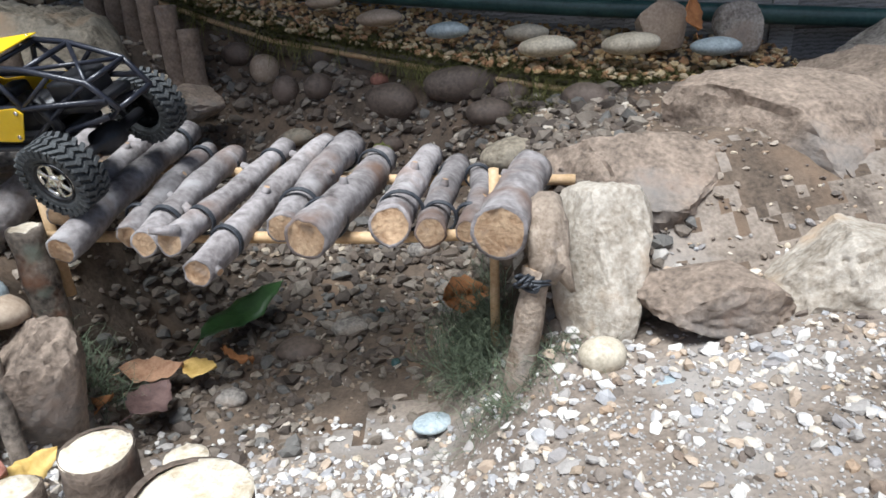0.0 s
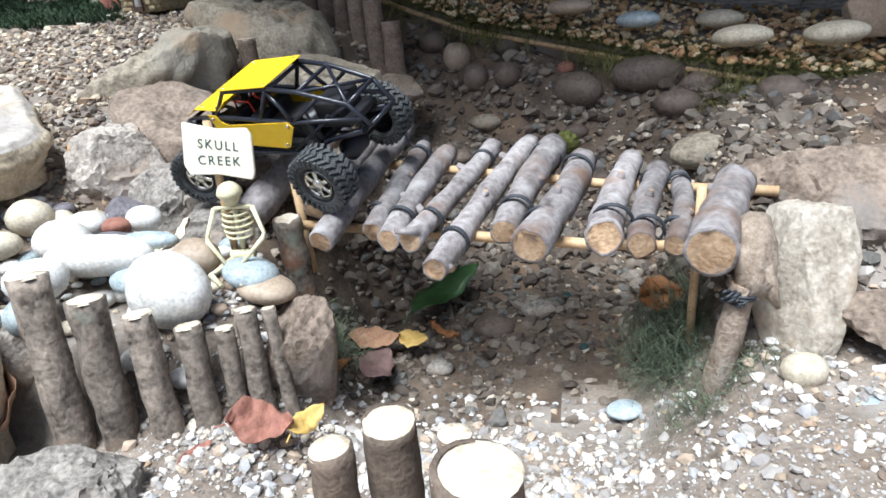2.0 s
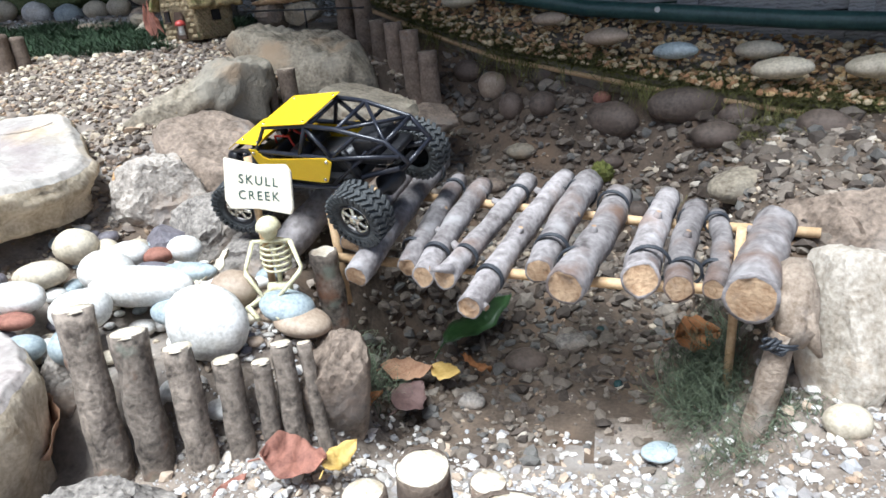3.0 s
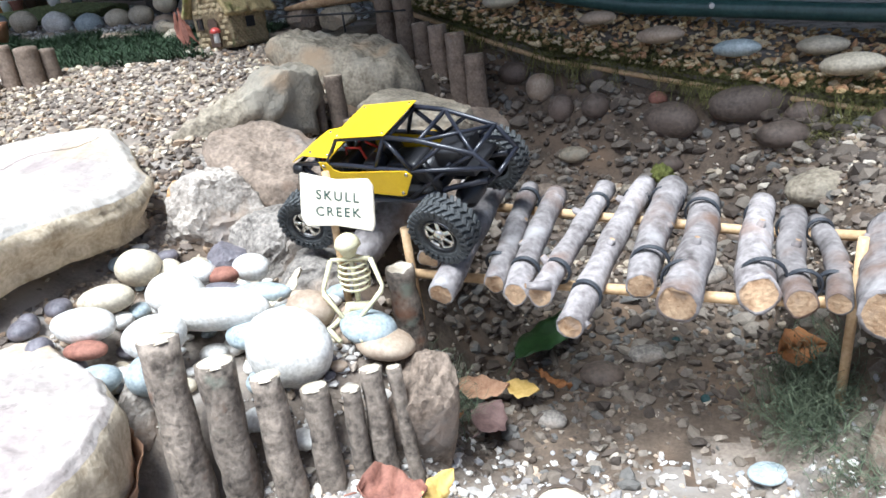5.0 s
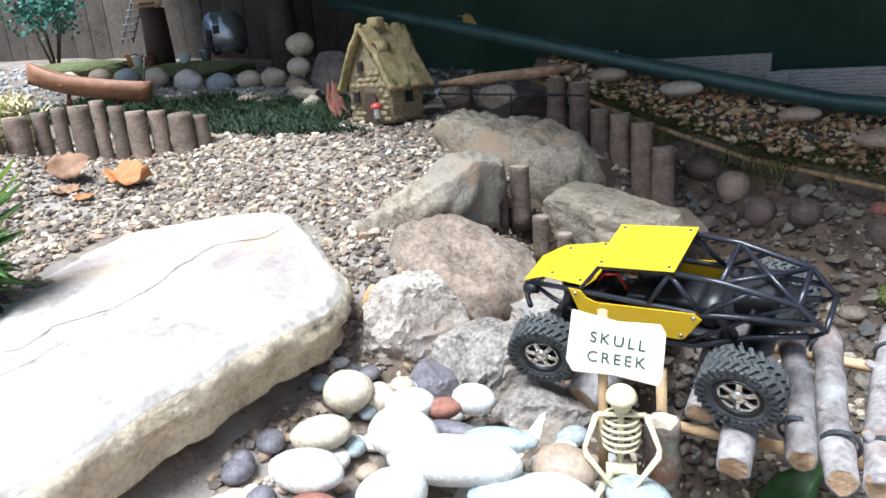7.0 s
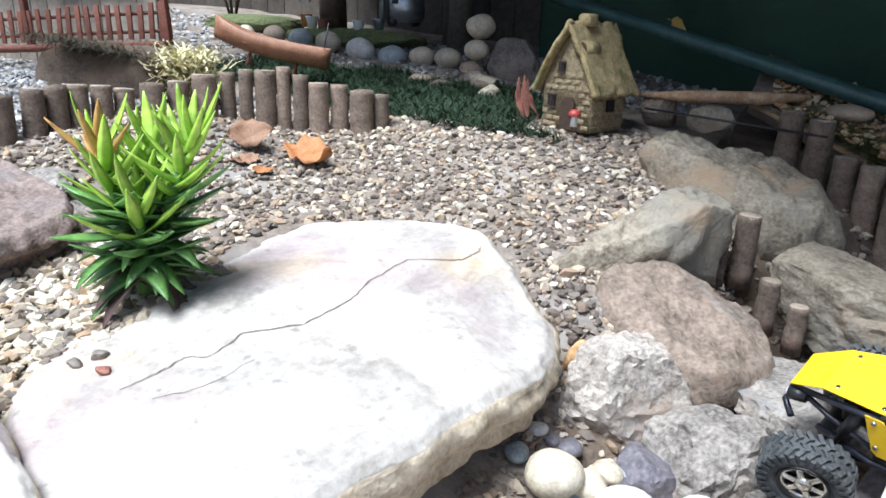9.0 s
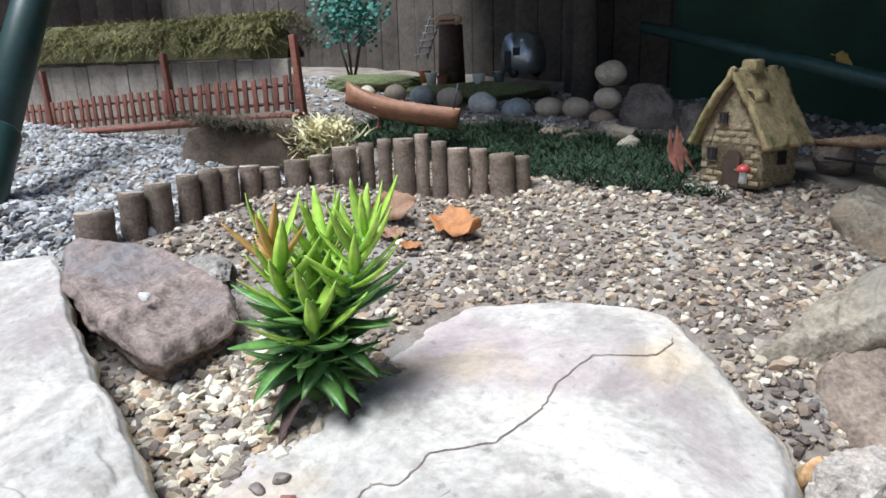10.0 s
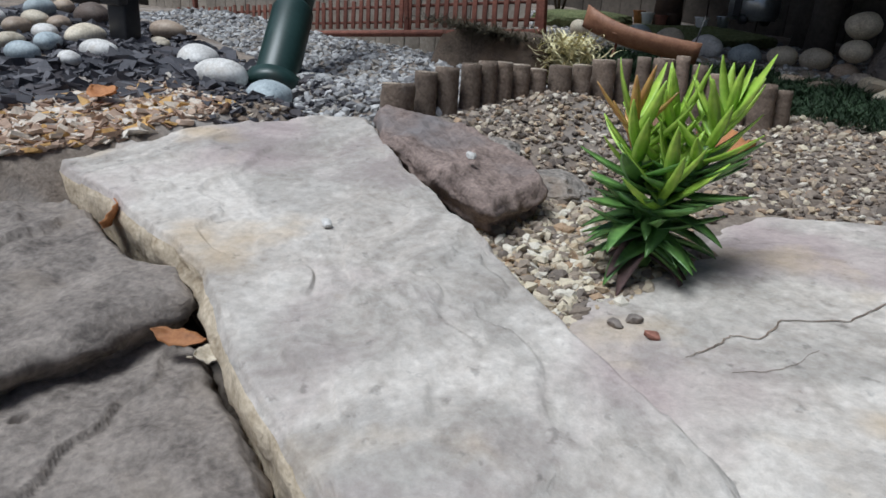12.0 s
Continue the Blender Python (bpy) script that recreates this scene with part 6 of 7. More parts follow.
def succulent(at):
    root = empty("succulent_plant", pose(*at), "spiky green artificial succulent with yellow-green tips in the gravel", "plant")
    rng = random.Random(12)
    kinds = {}
    for key, mt, size in (("low", M_LEAF, (0.092, 0.0185, -0.28)), ("mid", M_LEAF, (0.098, 0.0165, 0.16)), ("top", M_LEAFTOP, (0.098, 0.0125, 0.22)), ("tip", M_LEAFRED, (0.092, 0.0105, 0.12)), ("dead", M_DRYPURPLE, (0.080, 0.0170, -0.45))):
        me = bpy.data.meshes.new("leaf_blade")
        b = blade(*size)
        b.to_mesh(me)
        b.free()
        me.materials.append(mt)
        me.polygons.foreach_set("use_smooth", [True] * len(me.polygons))
        kinds[key] = me
    right = Vector((0.79, 0.61, 0))
    stems = [(Vector((0, 0, 0)), right * -0.045 + Vector((0, 0, 0.225))), (Vector((0, 0, 0)), right * 0.075 + Vector((0.01, 0.01, 0.245))), (Vector((0, 0, 0)), right * 0.01 + Vector((0.03, -0.03, 0.15))), (Vector((0, 0, 0)), right * 0.022 + Vector((-0.025, 0.03, 0.225)))]
    for a, b in stems:
        part("stem", tube([a, a.lerp(b, 0.5) + Vector((0, 0, 0.01)), b], [0.012, 0.009, 0.005], 8), M_LEAF, root)
    for si, (a, b) in enumerate(stems):
        n = (48, 54, 26, 38)[si]
        for k in range(n):
            u = (k + 0.5) / n
            p = a.lerp(b, 0.12 + 0.88 * u)
            az = k * 137.5 + rng.uniform(-18, 18)
            el = -8 + 66 * u ** 1.5 + rng.uniform(-8, 8)
            key = "dead" if u < 0.10 and rng.random() < 0.5 else "low" if u < 0.28 else "mid" if u < 0.56 else "top"
            if key == "top" and si == 0 and rng.random() < 0.38:
                key = "tip"
            o = new("leaf_blade", kinds[key])
            s = 1.12 * rng.uniform(0.8, 1.15) * (1.0 - 0.15 * u)
            o.matrix_basis = Matrix.Translation(p) @ Euler((0, 0, radians(az))).to_matrix().to_4x4() @ Euler((rng.uniform(-0.3, 0.3), radians(-el), 0)).to_matrix().to_4x4() @ Matrix.Scale(s, 4)
            o.parent = root
    return root


succulent((-1.745, 0.835, 0.455))


# ---- miniature house, toadstool, boat ----
def cottage(m):
    root = empty("miniature_house", m, "mossy miniature stone cottage with a steep thatched roof", "garden ornament")
    w, d, h, top = 0.165, 0.150, 0.135, 0.285
    prof = [(-w / 2, 0), (w / 2, 0), (w / 2, h), (0, top - 0.02), (-w / 2, h)]
    wall = sheet(prof, d, "y")
    bmesh.ops.translate(wall, vec=(0, d / 2, 0), verts=wall.verts)
    bmesh.ops.subdivide_edges(wall, edges=wall.edges[:], cuts=10, use_grid_fill=True)
    for v in wall.verts:
        v.co += Vector((noise.noise(v.co * 70), noise.noise(v.co * 70 + Vector((5, 0, 0))), 0)) * 0.006
    part("wall", wall, M_HOUSE, root, "stone-textured wall")
    for s in (-1, 1):
        slope = bmesh.new()
        n = 26
        g = []
        for j in range(n + 1):
            row = []
            for i in range(n + 1):
                u, v = j / n, i / n
                x = s * (0.004 + (w / 2 + 0.028) * u)
                z = top - (top - h + 0.035) * u + 0.006 * math.sin(u * 3.1)
                y = -0.022 + (d + 0.044) * v
                q = Vector((x * 60, y * 60, s))
                rag = 0.012 * noise.noise(Vector((y * 45, x * 20, 7 + s))) if u > 0.9 or v in (0, 1) else 0.0
                row.append(slope.verts.new((x + s * rag, y + (rag if v in (0, 1) else 0), z + 0.009 * noise.noise(q * 0.6) + 0.006 * noise.noise(q * 1.7))))
            g.append(row)
        for j in range(n):
            for i in range(n):
                slope.faces.new((g[j][i], g[j][i + 1], g[j + 1][i + 1], g[j + 1][i]))
        bmesh.ops.recalc_face_normals(slope, faces=slope.faces)
        bmesh.ops.solidify(slope, geom=slope.faces[:], thickness=0.013)
        part("roof", slope, M_THATCH, root, "mossy moulded thatch")
    part("chimney", box(0.040, 0.040, 0.034, (0.008, 0.05, top + 0.002), 0.008), M_THATCH, root)
    door = part("door", sheet([(-0.022, 0), (0.022, 0), (0.022, 0.07), (0.012, 0.085), (-0.012, 0.085), (-0.022, 0.07)], 0.008, "y", 0.001), M_DARKWOOD, root, "dark arched wooden door", False, pose(0.012, -0.006, 0.004))
    part("door_knob", tube([(0.014, -0.004, 0.04), (0.014, -0.009, 0.04)], 0.003, 8), M_CHROME, door)
    for x, z, a, b in ((-0.048, 0.075, 0.024, 0.030), (-0.022, 0.165, 0.020, 0.024)):
        win = part("window", box(a, 0.006, b, (0, 0, 0), 0.001), M_BLACK, root, "small dark window", False, pose(x, -0.005, z))
        part("window_frame", join(box(a + 0.008, 0.006, 0.004, (0, -0.002, b / 2 + 0.002), 0.0008), box(a + 0.008, 0.006, 0.004, (0, -0.002, -b / 2 - 0.002), 0.0008), box(0.003, 0.006, b, (0, -0.002, 0), 0.0006)), M_DARKWOOD, win)
    win = part("window", box(0.006, 0.032, 0.032, (0, 0, 0), 0.001), M_BLACK, root, "small dark side window", False, pose(w / 2 + 0.003, d * 0.55, 0.07))
    part("dormer", tube([(0.036, -0.004, 0.212), (0.040, 0.05, 0.215)], [0.024, 0.021], 14, mats=(0, 1, 1)), [M_THATCH, M_DARKWOOD], root, "round dark dormer opening")
    rng = random.Random(6)
    for row in range(9):
        z = 0.012 + 0.0165 * row
        for k in range(6):
            x = -0.068 + 0.027 * k + (0.013 if row % 2 else 0) + rng.uniform(-0.003, 0.003)
            if abs(x) > w / 2 - 0.008 or abs(x - 0.012) < 0.032 and z < 0.10 or abs(x + 0.048) < 0.022 and 0.055 < z < 0.098 or z > h - 0.01 and abs(x) > 0.05:
                continue
            part("stone", box(rng.uniform(0.020, 0.026), 0.006, rng.uniform(0.011, 0.015), (0, 0, 0), 0.003), M_HOUSE, root, m=pose(x, 0.0, z, 0, rng.uniform(-6, 6), 0))
        for k in range(5):
            y = 0.018 + 0.028 * k + (0.012 if row % 2 else 0)
            if y > d - 0.008 or z > h - 0.012 or abs(y - d * 0.55) < 0.028 and 0.05 < z < 0.092:
                continue
            part("stone", box(0.006, rng.uniform(0.020, 0.026), rng.uniform(0.011, 0.015), (0, 0, 0), 0.003), M_HOUSE, root, m=pose(w / 2 - 0.001, y, z, rng.uniform(-6, 6), 0, 0))
    return root


cottage(pose(-1.475, 1.985, 0.615, 0, 0, -20))


def toadstool(at):
    root = empty("toadstool", pose(*at), "tiny red-capped toadstool ornament by the house door", "garden ornament")
    part("stem", tube([(0, 0, 0), (0, 0, 0.022), (0, 0, 0.030)], [0.010, 0.008, 0.009], 10), M_WHITE, root, "white stem")
    cap = bmesh.new()
    bmesh.ops.create_uvsphere(cap, u_segments=16, v_segments=8, radius=0.017)
    for v in cap.verts:
        v.co.z = v.co.z * 0.9 if v.co.z > 0 else v.co.z * 0.2
    bmesh.ops.translate(cap, vec=(0, 0, 0.030), verts=cap.verts)
    part("cap", cap, M_TOADRED, root, "red cap")
    return root


toadstool((-1.425, 1.915, 0.635))


def boat():
    a, b = Vector((-2.775, 1.955, 0.845)), Vector((-2.43, 2.145, 0.735))
    L = (b - a).length
    yaw = math.degrees(math.atan2((b - a).y, (b - a).x))
    root = empty("wooden_boat", pose(*((a + b) / 2 - Vector((0, 0, 0.05))), 0, 10, yaw), "small brown wooden boat propped on legs", "boat")
    bm = bmesh.new()
    rows = []
    for i in range(17):
        u = -1 + 2 * i / 16
        wd = 0.050 * (1 - abs(u) ** 2.4 * (1.0 if u < 0 else 0.35)) + 0.002
        sheer = 0.066 + 0.040 * max(0, -u) ** 2 + 0.008 * max(0, u) ** 2
        keel = 0.0 + 0.030 * max(0, -u) ** 2
        row = []
        for k in range(9):
            ang = math.pi * k / 8
            row.append(bm.verts.new((u * L / 2, -math.cos(ang) * wd, keel + (sheer - keel) * (1 - math.sin(ang) ** 0.8))))
        rows.append(row)
    for p, q in zip(rows, rows[1:]):
        for k in range(8):
            bm.faces.new((p[k], p[k + 1], q[k + 1], q[k]))
    bm.faces.new(rows[-1])
    bmesh.ops.recalc_face_normals(bm, faces=bm.faces)
    bmesh.ops.solidify(bm, geom=bm.faces[:], thickness=0.004)
    part("hull", bm, M_BOAT, root, "reddish-brown carved hull")
    for u in (-0.4, 0.3):
        part("thwart", box(0.02, 0.085, 0.005, (u * L / 2, 0, 0.036), 0.001), M_BOAT, root)
    for u in (-0.35, 0.45):
        part("leg", tube([(u * L / 2, -0.03, -0.04), (u * L / 2, 0.0, 0.01)], 0.004, 8), M_REDWOOD, root)
        part("leg", tube([(u * L / 2, 0.03, -0.04), (u * L / 2, 0.0, 0.01)], 0.004, 8), M_REDWOOD, root)
    mast = part("mast", tube([(L * 0.44, 0.0, 0.0), (L * 0.45, 0.0, 0.16)], 0.0025, 8), M_BLACK, root, "thin dark rod")
    return root


boat()


# ---- moss, ground cover and straw: fine strands ----
def strands(name, label, category, material, x, y, z, length, width, seed, up=0.6, bend=0.8, hang=0.0, curl=0.0, m=4):
    """Fine curved blades from the given roots; up: how steeply they rise; hang: how far they droop."""
    rng = np.random.default_rng(seed)
    n = len(x)
    az = rng.uniform(0, 2 * np.pi, n)
    d = np.stack([np.cos(az), np.sin(az), np.full(n, up) + rng.normal(0, 0.35, n)], -1)
    d /= np.linalg.norm(d, axis=1)[:, None]
    side = np.stack([-np.sin(az), np.cos(az), np.zeros(n)], -1)
    turn = rng.normal(0, bend, (n, 1)) * side + np.stack([np.zeros(n), np.zeros(n), -np.abs(rng.normal(hang, 0.4 * bend, n))], -1)
    L = length * rng.uniform(0.5, 1.3, n)[:, None]
    root = np.stack([x, y, z], -1)
    V, F = [], []
    ph, spin = rng.uniform(0, 6.28, n), rng.uniform(2.5, 6.0, n) * rng.choice([-1, 1], n)
    tilt = np.stack([np.cos(az) * 0.5, np.sin(az) * 0.5, np.full(n, 0.9)], -1)
    for k in range(m + 1):
        u = k / m
        p = root + d * L * u + turn * L * u * u * 0.6
        if curl:
            p = p + curl * L * ((np.cos(ph + spin * u) - np.cos(ph))[:, None] * side + (np.sin(ph + spin * u) - np.sin(ph))[:, None] * tilt)
            p[:, 2] = np.maximum(p[:, 2], root[:, 2] - 0.004)
        w = width * (1 - 0.75 * u)
        V += [p - side * w, p + side * w]
    P = np.stack(V, 1).reshape(-1, 3)
    quad = np.array([[2 * k, 2 * k + 1, 2 * k + 3, 2 * k + 2] for k in range(m)])
    F = (quad[None] + (np.arange(n) * 2 * (m + 1))[:, None, None]).reshape(-1, 4)
    me = bpy.data.meshes.new(name)
    me.vertices.add(len(P))
    me.vertices.foreach_set("co", P.ravel())
    me.loops.add(F.size)
    me.loops.foreach_set("vertex_index", F.ravel())
    me.polygons.add(len(F))
    me.polygons.foreach_set("loop_start", np.arange(0, F.size, 4))
    me.polygons.foreach_set("loop_total", np.full(len(F), 4))
    me.update(calc_edges=True)
    me.materials.append(material)
    return tagged(new(name, me), label, category, kind="stuff")


def blob(rng, n, c, sx, sy, lift=0.0):
    x, y = rng.normal(c[0], sx, n), rng.normal(c[1], sy, n)
    return x, y, land(x, y) + lift


R = np.random.default_rng(77)
lx = np.array([p[0] for p in LEDGE_F])
ly = np.array([p[1] for p in LEDGE_F])
n = 34000
mx = R.uniform(-0.98, 0.92, n)
my = np.interp(mx, lx, ly) - 0.012 + np.abs(R.normal(0, 0.055, n))
keep = fbm(mx, my, 3.0) + R.normal(0, 0.35, n) > -0.5
mx, my = mx[keep], my[keep]
strands("moss", "shaggy green-brown moss along the ledge", "moss", M_MOSS, mx, my, ledge_height(mx, my) - 0.006, 0.030, 0.0016, 1, 0.5, 0.9, 0.6)
n = 5000
mx = R.uniform(-0.75, 0.92, n)
my = np.interp(mx, lx, ly) + R.normal(0.005, 0.008, n)
keep = fbm(mx, mx * 0.5, 4.0) + R.normal(0, 0.3, n) > -0.05
mx, my = mx[keep], my[keep]
strands("moss", "moss strands hanging over the ledge", "moss", M_MOSS, mx, my, ledge_height(mx, my) - 0.02, 0.045, 0.0015, 2, 0.1, 0.7, 1.5)
x, y = R.uniform(-3.0, -1.45, 36000), R.uniform(1.80, 2.56, 36000)
keep = (y > 1.93 - 0.10 * (x + 1.9)) & (y < 2.50 + 0.12 * fbm(x, y, 2)) & (np.hypot(x + 1.47, y - 2.05) > 0.13)
x, y = x[keep], y[keep]
strands("ground_cover", "low dark green ground cover behind the log edging", "ground cover", M_GRASS, x, y, land(x, y) + 0.004, 0.040, 0.0024, 3, 0.8, 0.6, 0.3)
strands("wiry_moss", "grey-green wiry moss at the foot of the bridge post", "moss", M_TUFT, *blob(R, 1200, (0.036, 0.960), 0.020, 0.036, 0.014), 0.060, 0.0010, 4, 0.45, 0.9, 0.4, 0.42, 11)
strands("wiry_moss", "flattened wiry moss on the gravel", "moss", M_TUFT, *blob(R, 420, (0.080, 0.805), 0.036, 0.020, 0.003), 0.045, 0.0008, 5, 0.1, 0.8, 0.2, 0.30, 9)
strands("wiry_moss", "green wiry moss beside the figure", "moss", M_TUFT, *blob(R, 420, (-0.565, 0.94), 0.022, 0.040, 0.03), 0.055, 0.0009, 6, 0.6, 0.8, 0.5, 0.30, 9)
strands("moss", "mossy tuft on the far creek bank", "moss", M_MOSS, *blob(R, 1400, (0.25, 1.66), 0.06, 0.03, 0.004), 0.025, 0.001, 7, 0.7, 0.8, 0.4)
bx, by, bz = blob(R, 1100, (-2.62, 1.70), 0.040, 0.045, 0.02)
strands("straw_tuft", "clump of dry straw with sunlight in its colour, behind the log edging", "dry grass", M_STRAWLIT, bx, by, bz + R.uniform(0, 0.14, 1100), 0.055, 0.0050, 8, 0.5, 0.9, 0.5, 0.25, 6)
strands("dead_grass", "dark matted mound by the picket fence", "dead grass", M_DEADGRASS, *blob(R, 5000, (-2.83, 1.60), 0.08, 0.10, 0.135), 0.06, 0.0016, 9, 0.6, 0.9, 0.8)
rock((-2.83, 1.60, 0.665), (0.19, 0.20, 0.145), 20, 88, M_LOAM, "dark soil mound at the end of the picket fence", sub=3, name="soil_mound", category="mound")

bm = bmesh.new()
bmesh.ops.create_icosphere(bm, subdivisions=4, radius=0.028)
for v in bm.verts:
    v.co *= 1 + 0.35 * noise.noise(v.co * 120)
tagged(mesh_ob("moss_ball", bm, M_MOSSBRIGHT, m=pose(-0.145, 1.715, float(land(-0.145, 1.715)) + 0.016)), "yellow-green ball of moss on the bank", "moss")

# ---- hedge of moss on the boards ----
bm = bmesh.new()
rows = []
for i in range(110):
    u = i / 109
    c = Vector((-5.6, 1.52, 1.02)).lerp(Vector((-3.06, 2.00, 1.00)), u)
    row = []
    for k in range(13):
        a = math.pi * k / 12
        r = 0.15 * (1 + 0.16 * noise.noise(Vector((u * 25, k * 0.5, 0))) + 0.10 * noise.noise(Vector((u * 90, k, 3)))) * min(1.0, 0.35 + 14 * (1 - u))
        row.append(bm.verts.new(c + Vector((0, -math.cos(a) * r * 0.8, math.sin(a) * r - 0.03))))
    rows.append(row)
for a, b in zip(rows, rows[1:]):
    for k in range(12):
        bm.faces.new((a[k], b[k], b[k + 1], a[k + 1]))
tagged(mesh_ob("moss_bank", bm, mat("dry_moss", (0.03, 0.03, 0.012), (0.16, 0.145, 0.06), 26, 1.0, 1.0, 5)), "bank of dry olive moss over the edging boards", "moss", kind="structure")
u = R.random(26000)
ha = R.uniform(0.05, 0.95, 26000) * np.pi
hx, hy, hz = -5.6 + 2.54 * u, 1.52 + 0.48 * u - np.cos(ha) * 0.118, 0.985 + np.sin(ha) * 0.142
strands("moss", "dry olive moss fringe above the edging boards", "moss", mat("olive_moss", (0.07, 0.068, 0.022), (0.33, 0.30, 0.12), 60, 1.0, 0.5, 4, vary=0.5, island=True), hx, hy, hz, 0.055, 0.0020, 10, 0.4, 0.9, 0.9)

# ---- pebble row and stones at the rear ----
G3 = "row of smooth stones behind the ground cover"
ROWP = [(-3.38, 0.80, 0.055, M_CREAMPEB), (-3.20, 0.80, 0.060, M_TANPEB), (-3.04, 0.79, 0.065, M_BLUEPEB), (-2.88, 0.78, 0.068, M_CREAMPEB), (-2.70, 0.755, 0.075, M_WHITEPEB), (-2.527, 0.735, 0.066, M_BLUEPEB), (-2.38, 0.745, 0.058, M_CREAMPEB), (-2.254, 0.745, 0.060, M_CREAMPEB), (-2.124, 0.785, 0.058, M_CREAMPEB), (-2.144, 0.705, 0.050, M_TANPEB)]
for i, (x, z, a, mt) in enumerate(ROWP):
    pebble((x, 2.72, z), (a, a * 0.7, a * 0.72), (i * 31) % 40 - 20, mt, "smooth rounded garden stone in a row", (0, 0), 200 + i, category="stone", group=G3, name="garden_stone")
pebble((-2.14, 2.78, 0.875), (0.062, 0.05, 0.05), 20, M_CREAMPEB, "cream stone stacked on another", (0, 0), 230, category="stone", name="garden_stone")
rock((-1.955, 2.72, 0.735), (0.13, 0.07, 0.10), 5, 231, M_SLATE, "broad dark grey stone beside the pebble row", cuts=7)
rock((-1.72, 2.62, 0.70), (0.10, 0.07, 0.08), 25, 232, M_SLATE, "dark grey stone behind the miniature house", cuts=7)
rock((-1.28, 2.25, 0.66), (0.06, 0.05, 0.05), 0, 233, M_BROWNROCK, "brown stone beside the miniature house", cuts=7)
rock((-1.12, 2.16, 0.66), (0.06, 0.04, 0.035), 10, 234, M_OCHREROCK, "tan stone at the ledge's end", cuts=7)
for i, (x, y, z) in enumerate(((-1.95, 2.45, 0.685), (-2.10, 2.42, 0.655), (-1.90, 2.40, 0.655), (-2.23, 2.46, 0.665), (-2.02, 2.52, 0.69))):
    rock((x, y, z), (0.055, 0.04, 0.028), i * 50, 240 + i, (M_OCHREROCK, M_BROWNROCK, M_CREAMPEB, M_TANPEB, M_SLATE)[i], "broken flat stone at the edge of the ground cover", cuts=7, sub=3)
part_branch = tagged(mesh_ob("stick", tube([(-1.33, 2.22, 0.705), (-1.2, 2.2, 0.715), (-1.02, 2.24, 0.72), (-0.9, 2.3, 0.73)], [0.006, 0.016, 0.018, 0.008], 10, rough=0.15), M_CUT), "split orange-brown stick lying on the ledge", "stick")
tagged(mesh_ob("wire_rail", join(tube([(-1.28, 2.06, 0.685), (-0.84, 1.98, 0.665)], 0.003, 8), tube([(-1.05, 2.02, 0.62), (-1.05, 2.02, 0.68)], 0.003, 8)), M_BLACK), "thin dark wire rail above the ochre rock", "wire")
for i, (dx, ln) in enumerate(((0, 0.14), (0.012, 0.12), (-0.012, 0.13), (0.02, 0.10))):
    leaf((-1.63 + dx, 2.06, 0.68), ln, 0.010, 90 + i * 25, M_REDWOOD, "narrow dark red blade beside the miniature house", (0, -75 + i * 6), 0.1, 30 + i, "plant")

LEFT = [(-3.486, 0.518, 0.68, 0.071, M_CREAMPEB), (-3.161, 0.388, 0.64, 0.040, M_WHITEPEB), (-3.266, 0.489, 0.655, 0.057, M_WHITEPEB), (-3.424, 0.402, 0.665, 0.051, M_BLUEPEB), (-3.809, 0.459, 0.71, 0.056, M_CREAMPEB), (-3.965, 0.509, 0.74, 0.066, M_BLUEPEB),
        (-4.008, 0.594, 0.75, 0.050, M_TANPEB), (-3.613, 0.808, 0.70, 0.064, M_TANPEB), (-3.087, 0.690, 0.650, 0.078, M_WHITEPEB), (-2.872, 0.655, 0.630, 0.078, M_WHITEPEB), (-3.735, 0.389, 0.69, 0.054, M_TANPEB), (-3.85, 0.64, 0.73, 0.078, M_WETSTONE), (-3.60, 0.55, 0.69, 0.040, M_CREAMPEB),
        (-3.75, 0.512, 0.70, 0.052, M_TANPEB), (-3.30, 0.313, 0.645, 0.054, M_BLUEPEB), (-3.498, 0.326, 0.66, 0.049, M_CREAMPEB), (-3.62, 0.44, 0.68, 0.05, M_WHITEPEB), (-3.60, 0.25, 0.67, 0.05, M_TANPEB), (-3.40, 0.70, 0.665, 0.045, M_CREAMPEB), (-3.95, 0.36, 0.71, 0.05, M_WHITEPEB),
        (-2.735, 0.715, 0.590, 0.078, M_BLUEPEB), (-2.655, 0.60, 0.56, 0.034, M_WHITEPEB), (-2.625, 0.52, 0.55, 0.038, M_BLUEPEB), (-2.86, 0.79, 0.58, 0.045, M_BLUEPEB), (-2.77, 0.13, 0.505, 0.075, M_WHITEPEB), (-2.85, 0.05, 0.50, 0.05, M_TANPEB), (-2.70, 0.27, 0.53, 0.03, M_DARKPEB)]
for i, (x, y, z, a, mt) in enumerate(LEFT):
    pebble((x, y, z), (a, a * 0.72, a * 0.55), (i * 37) % 90 - 45, mt, "smooth rounded stone beside the slate chippings", (0, 0), 300 + i, category="stone", group="rounded stones by the steel leg", name="garden_stone")
lamp = empty("ground_spotlight", pose(-3.42, 0.610, 0.665, 0, 0, 20), "black plastic ground spotlight among the stones", "lamp")
part("housing", box(0.075, 0.055, 0.13, (0, 0, 0.07), 0.006), M_BLACK, lamp)
part("hood", box(0.082, 0.03, 0.03, (0, -0.03, 0.125), 0.004, Matrix.Rotation(radians(12), 4, "X")), M_BLACK, lamp)
part("spike", tube([(0, 0, -0.04), (0, 0, 0.01)], 0.012, 8), M_BLACK, lamp)

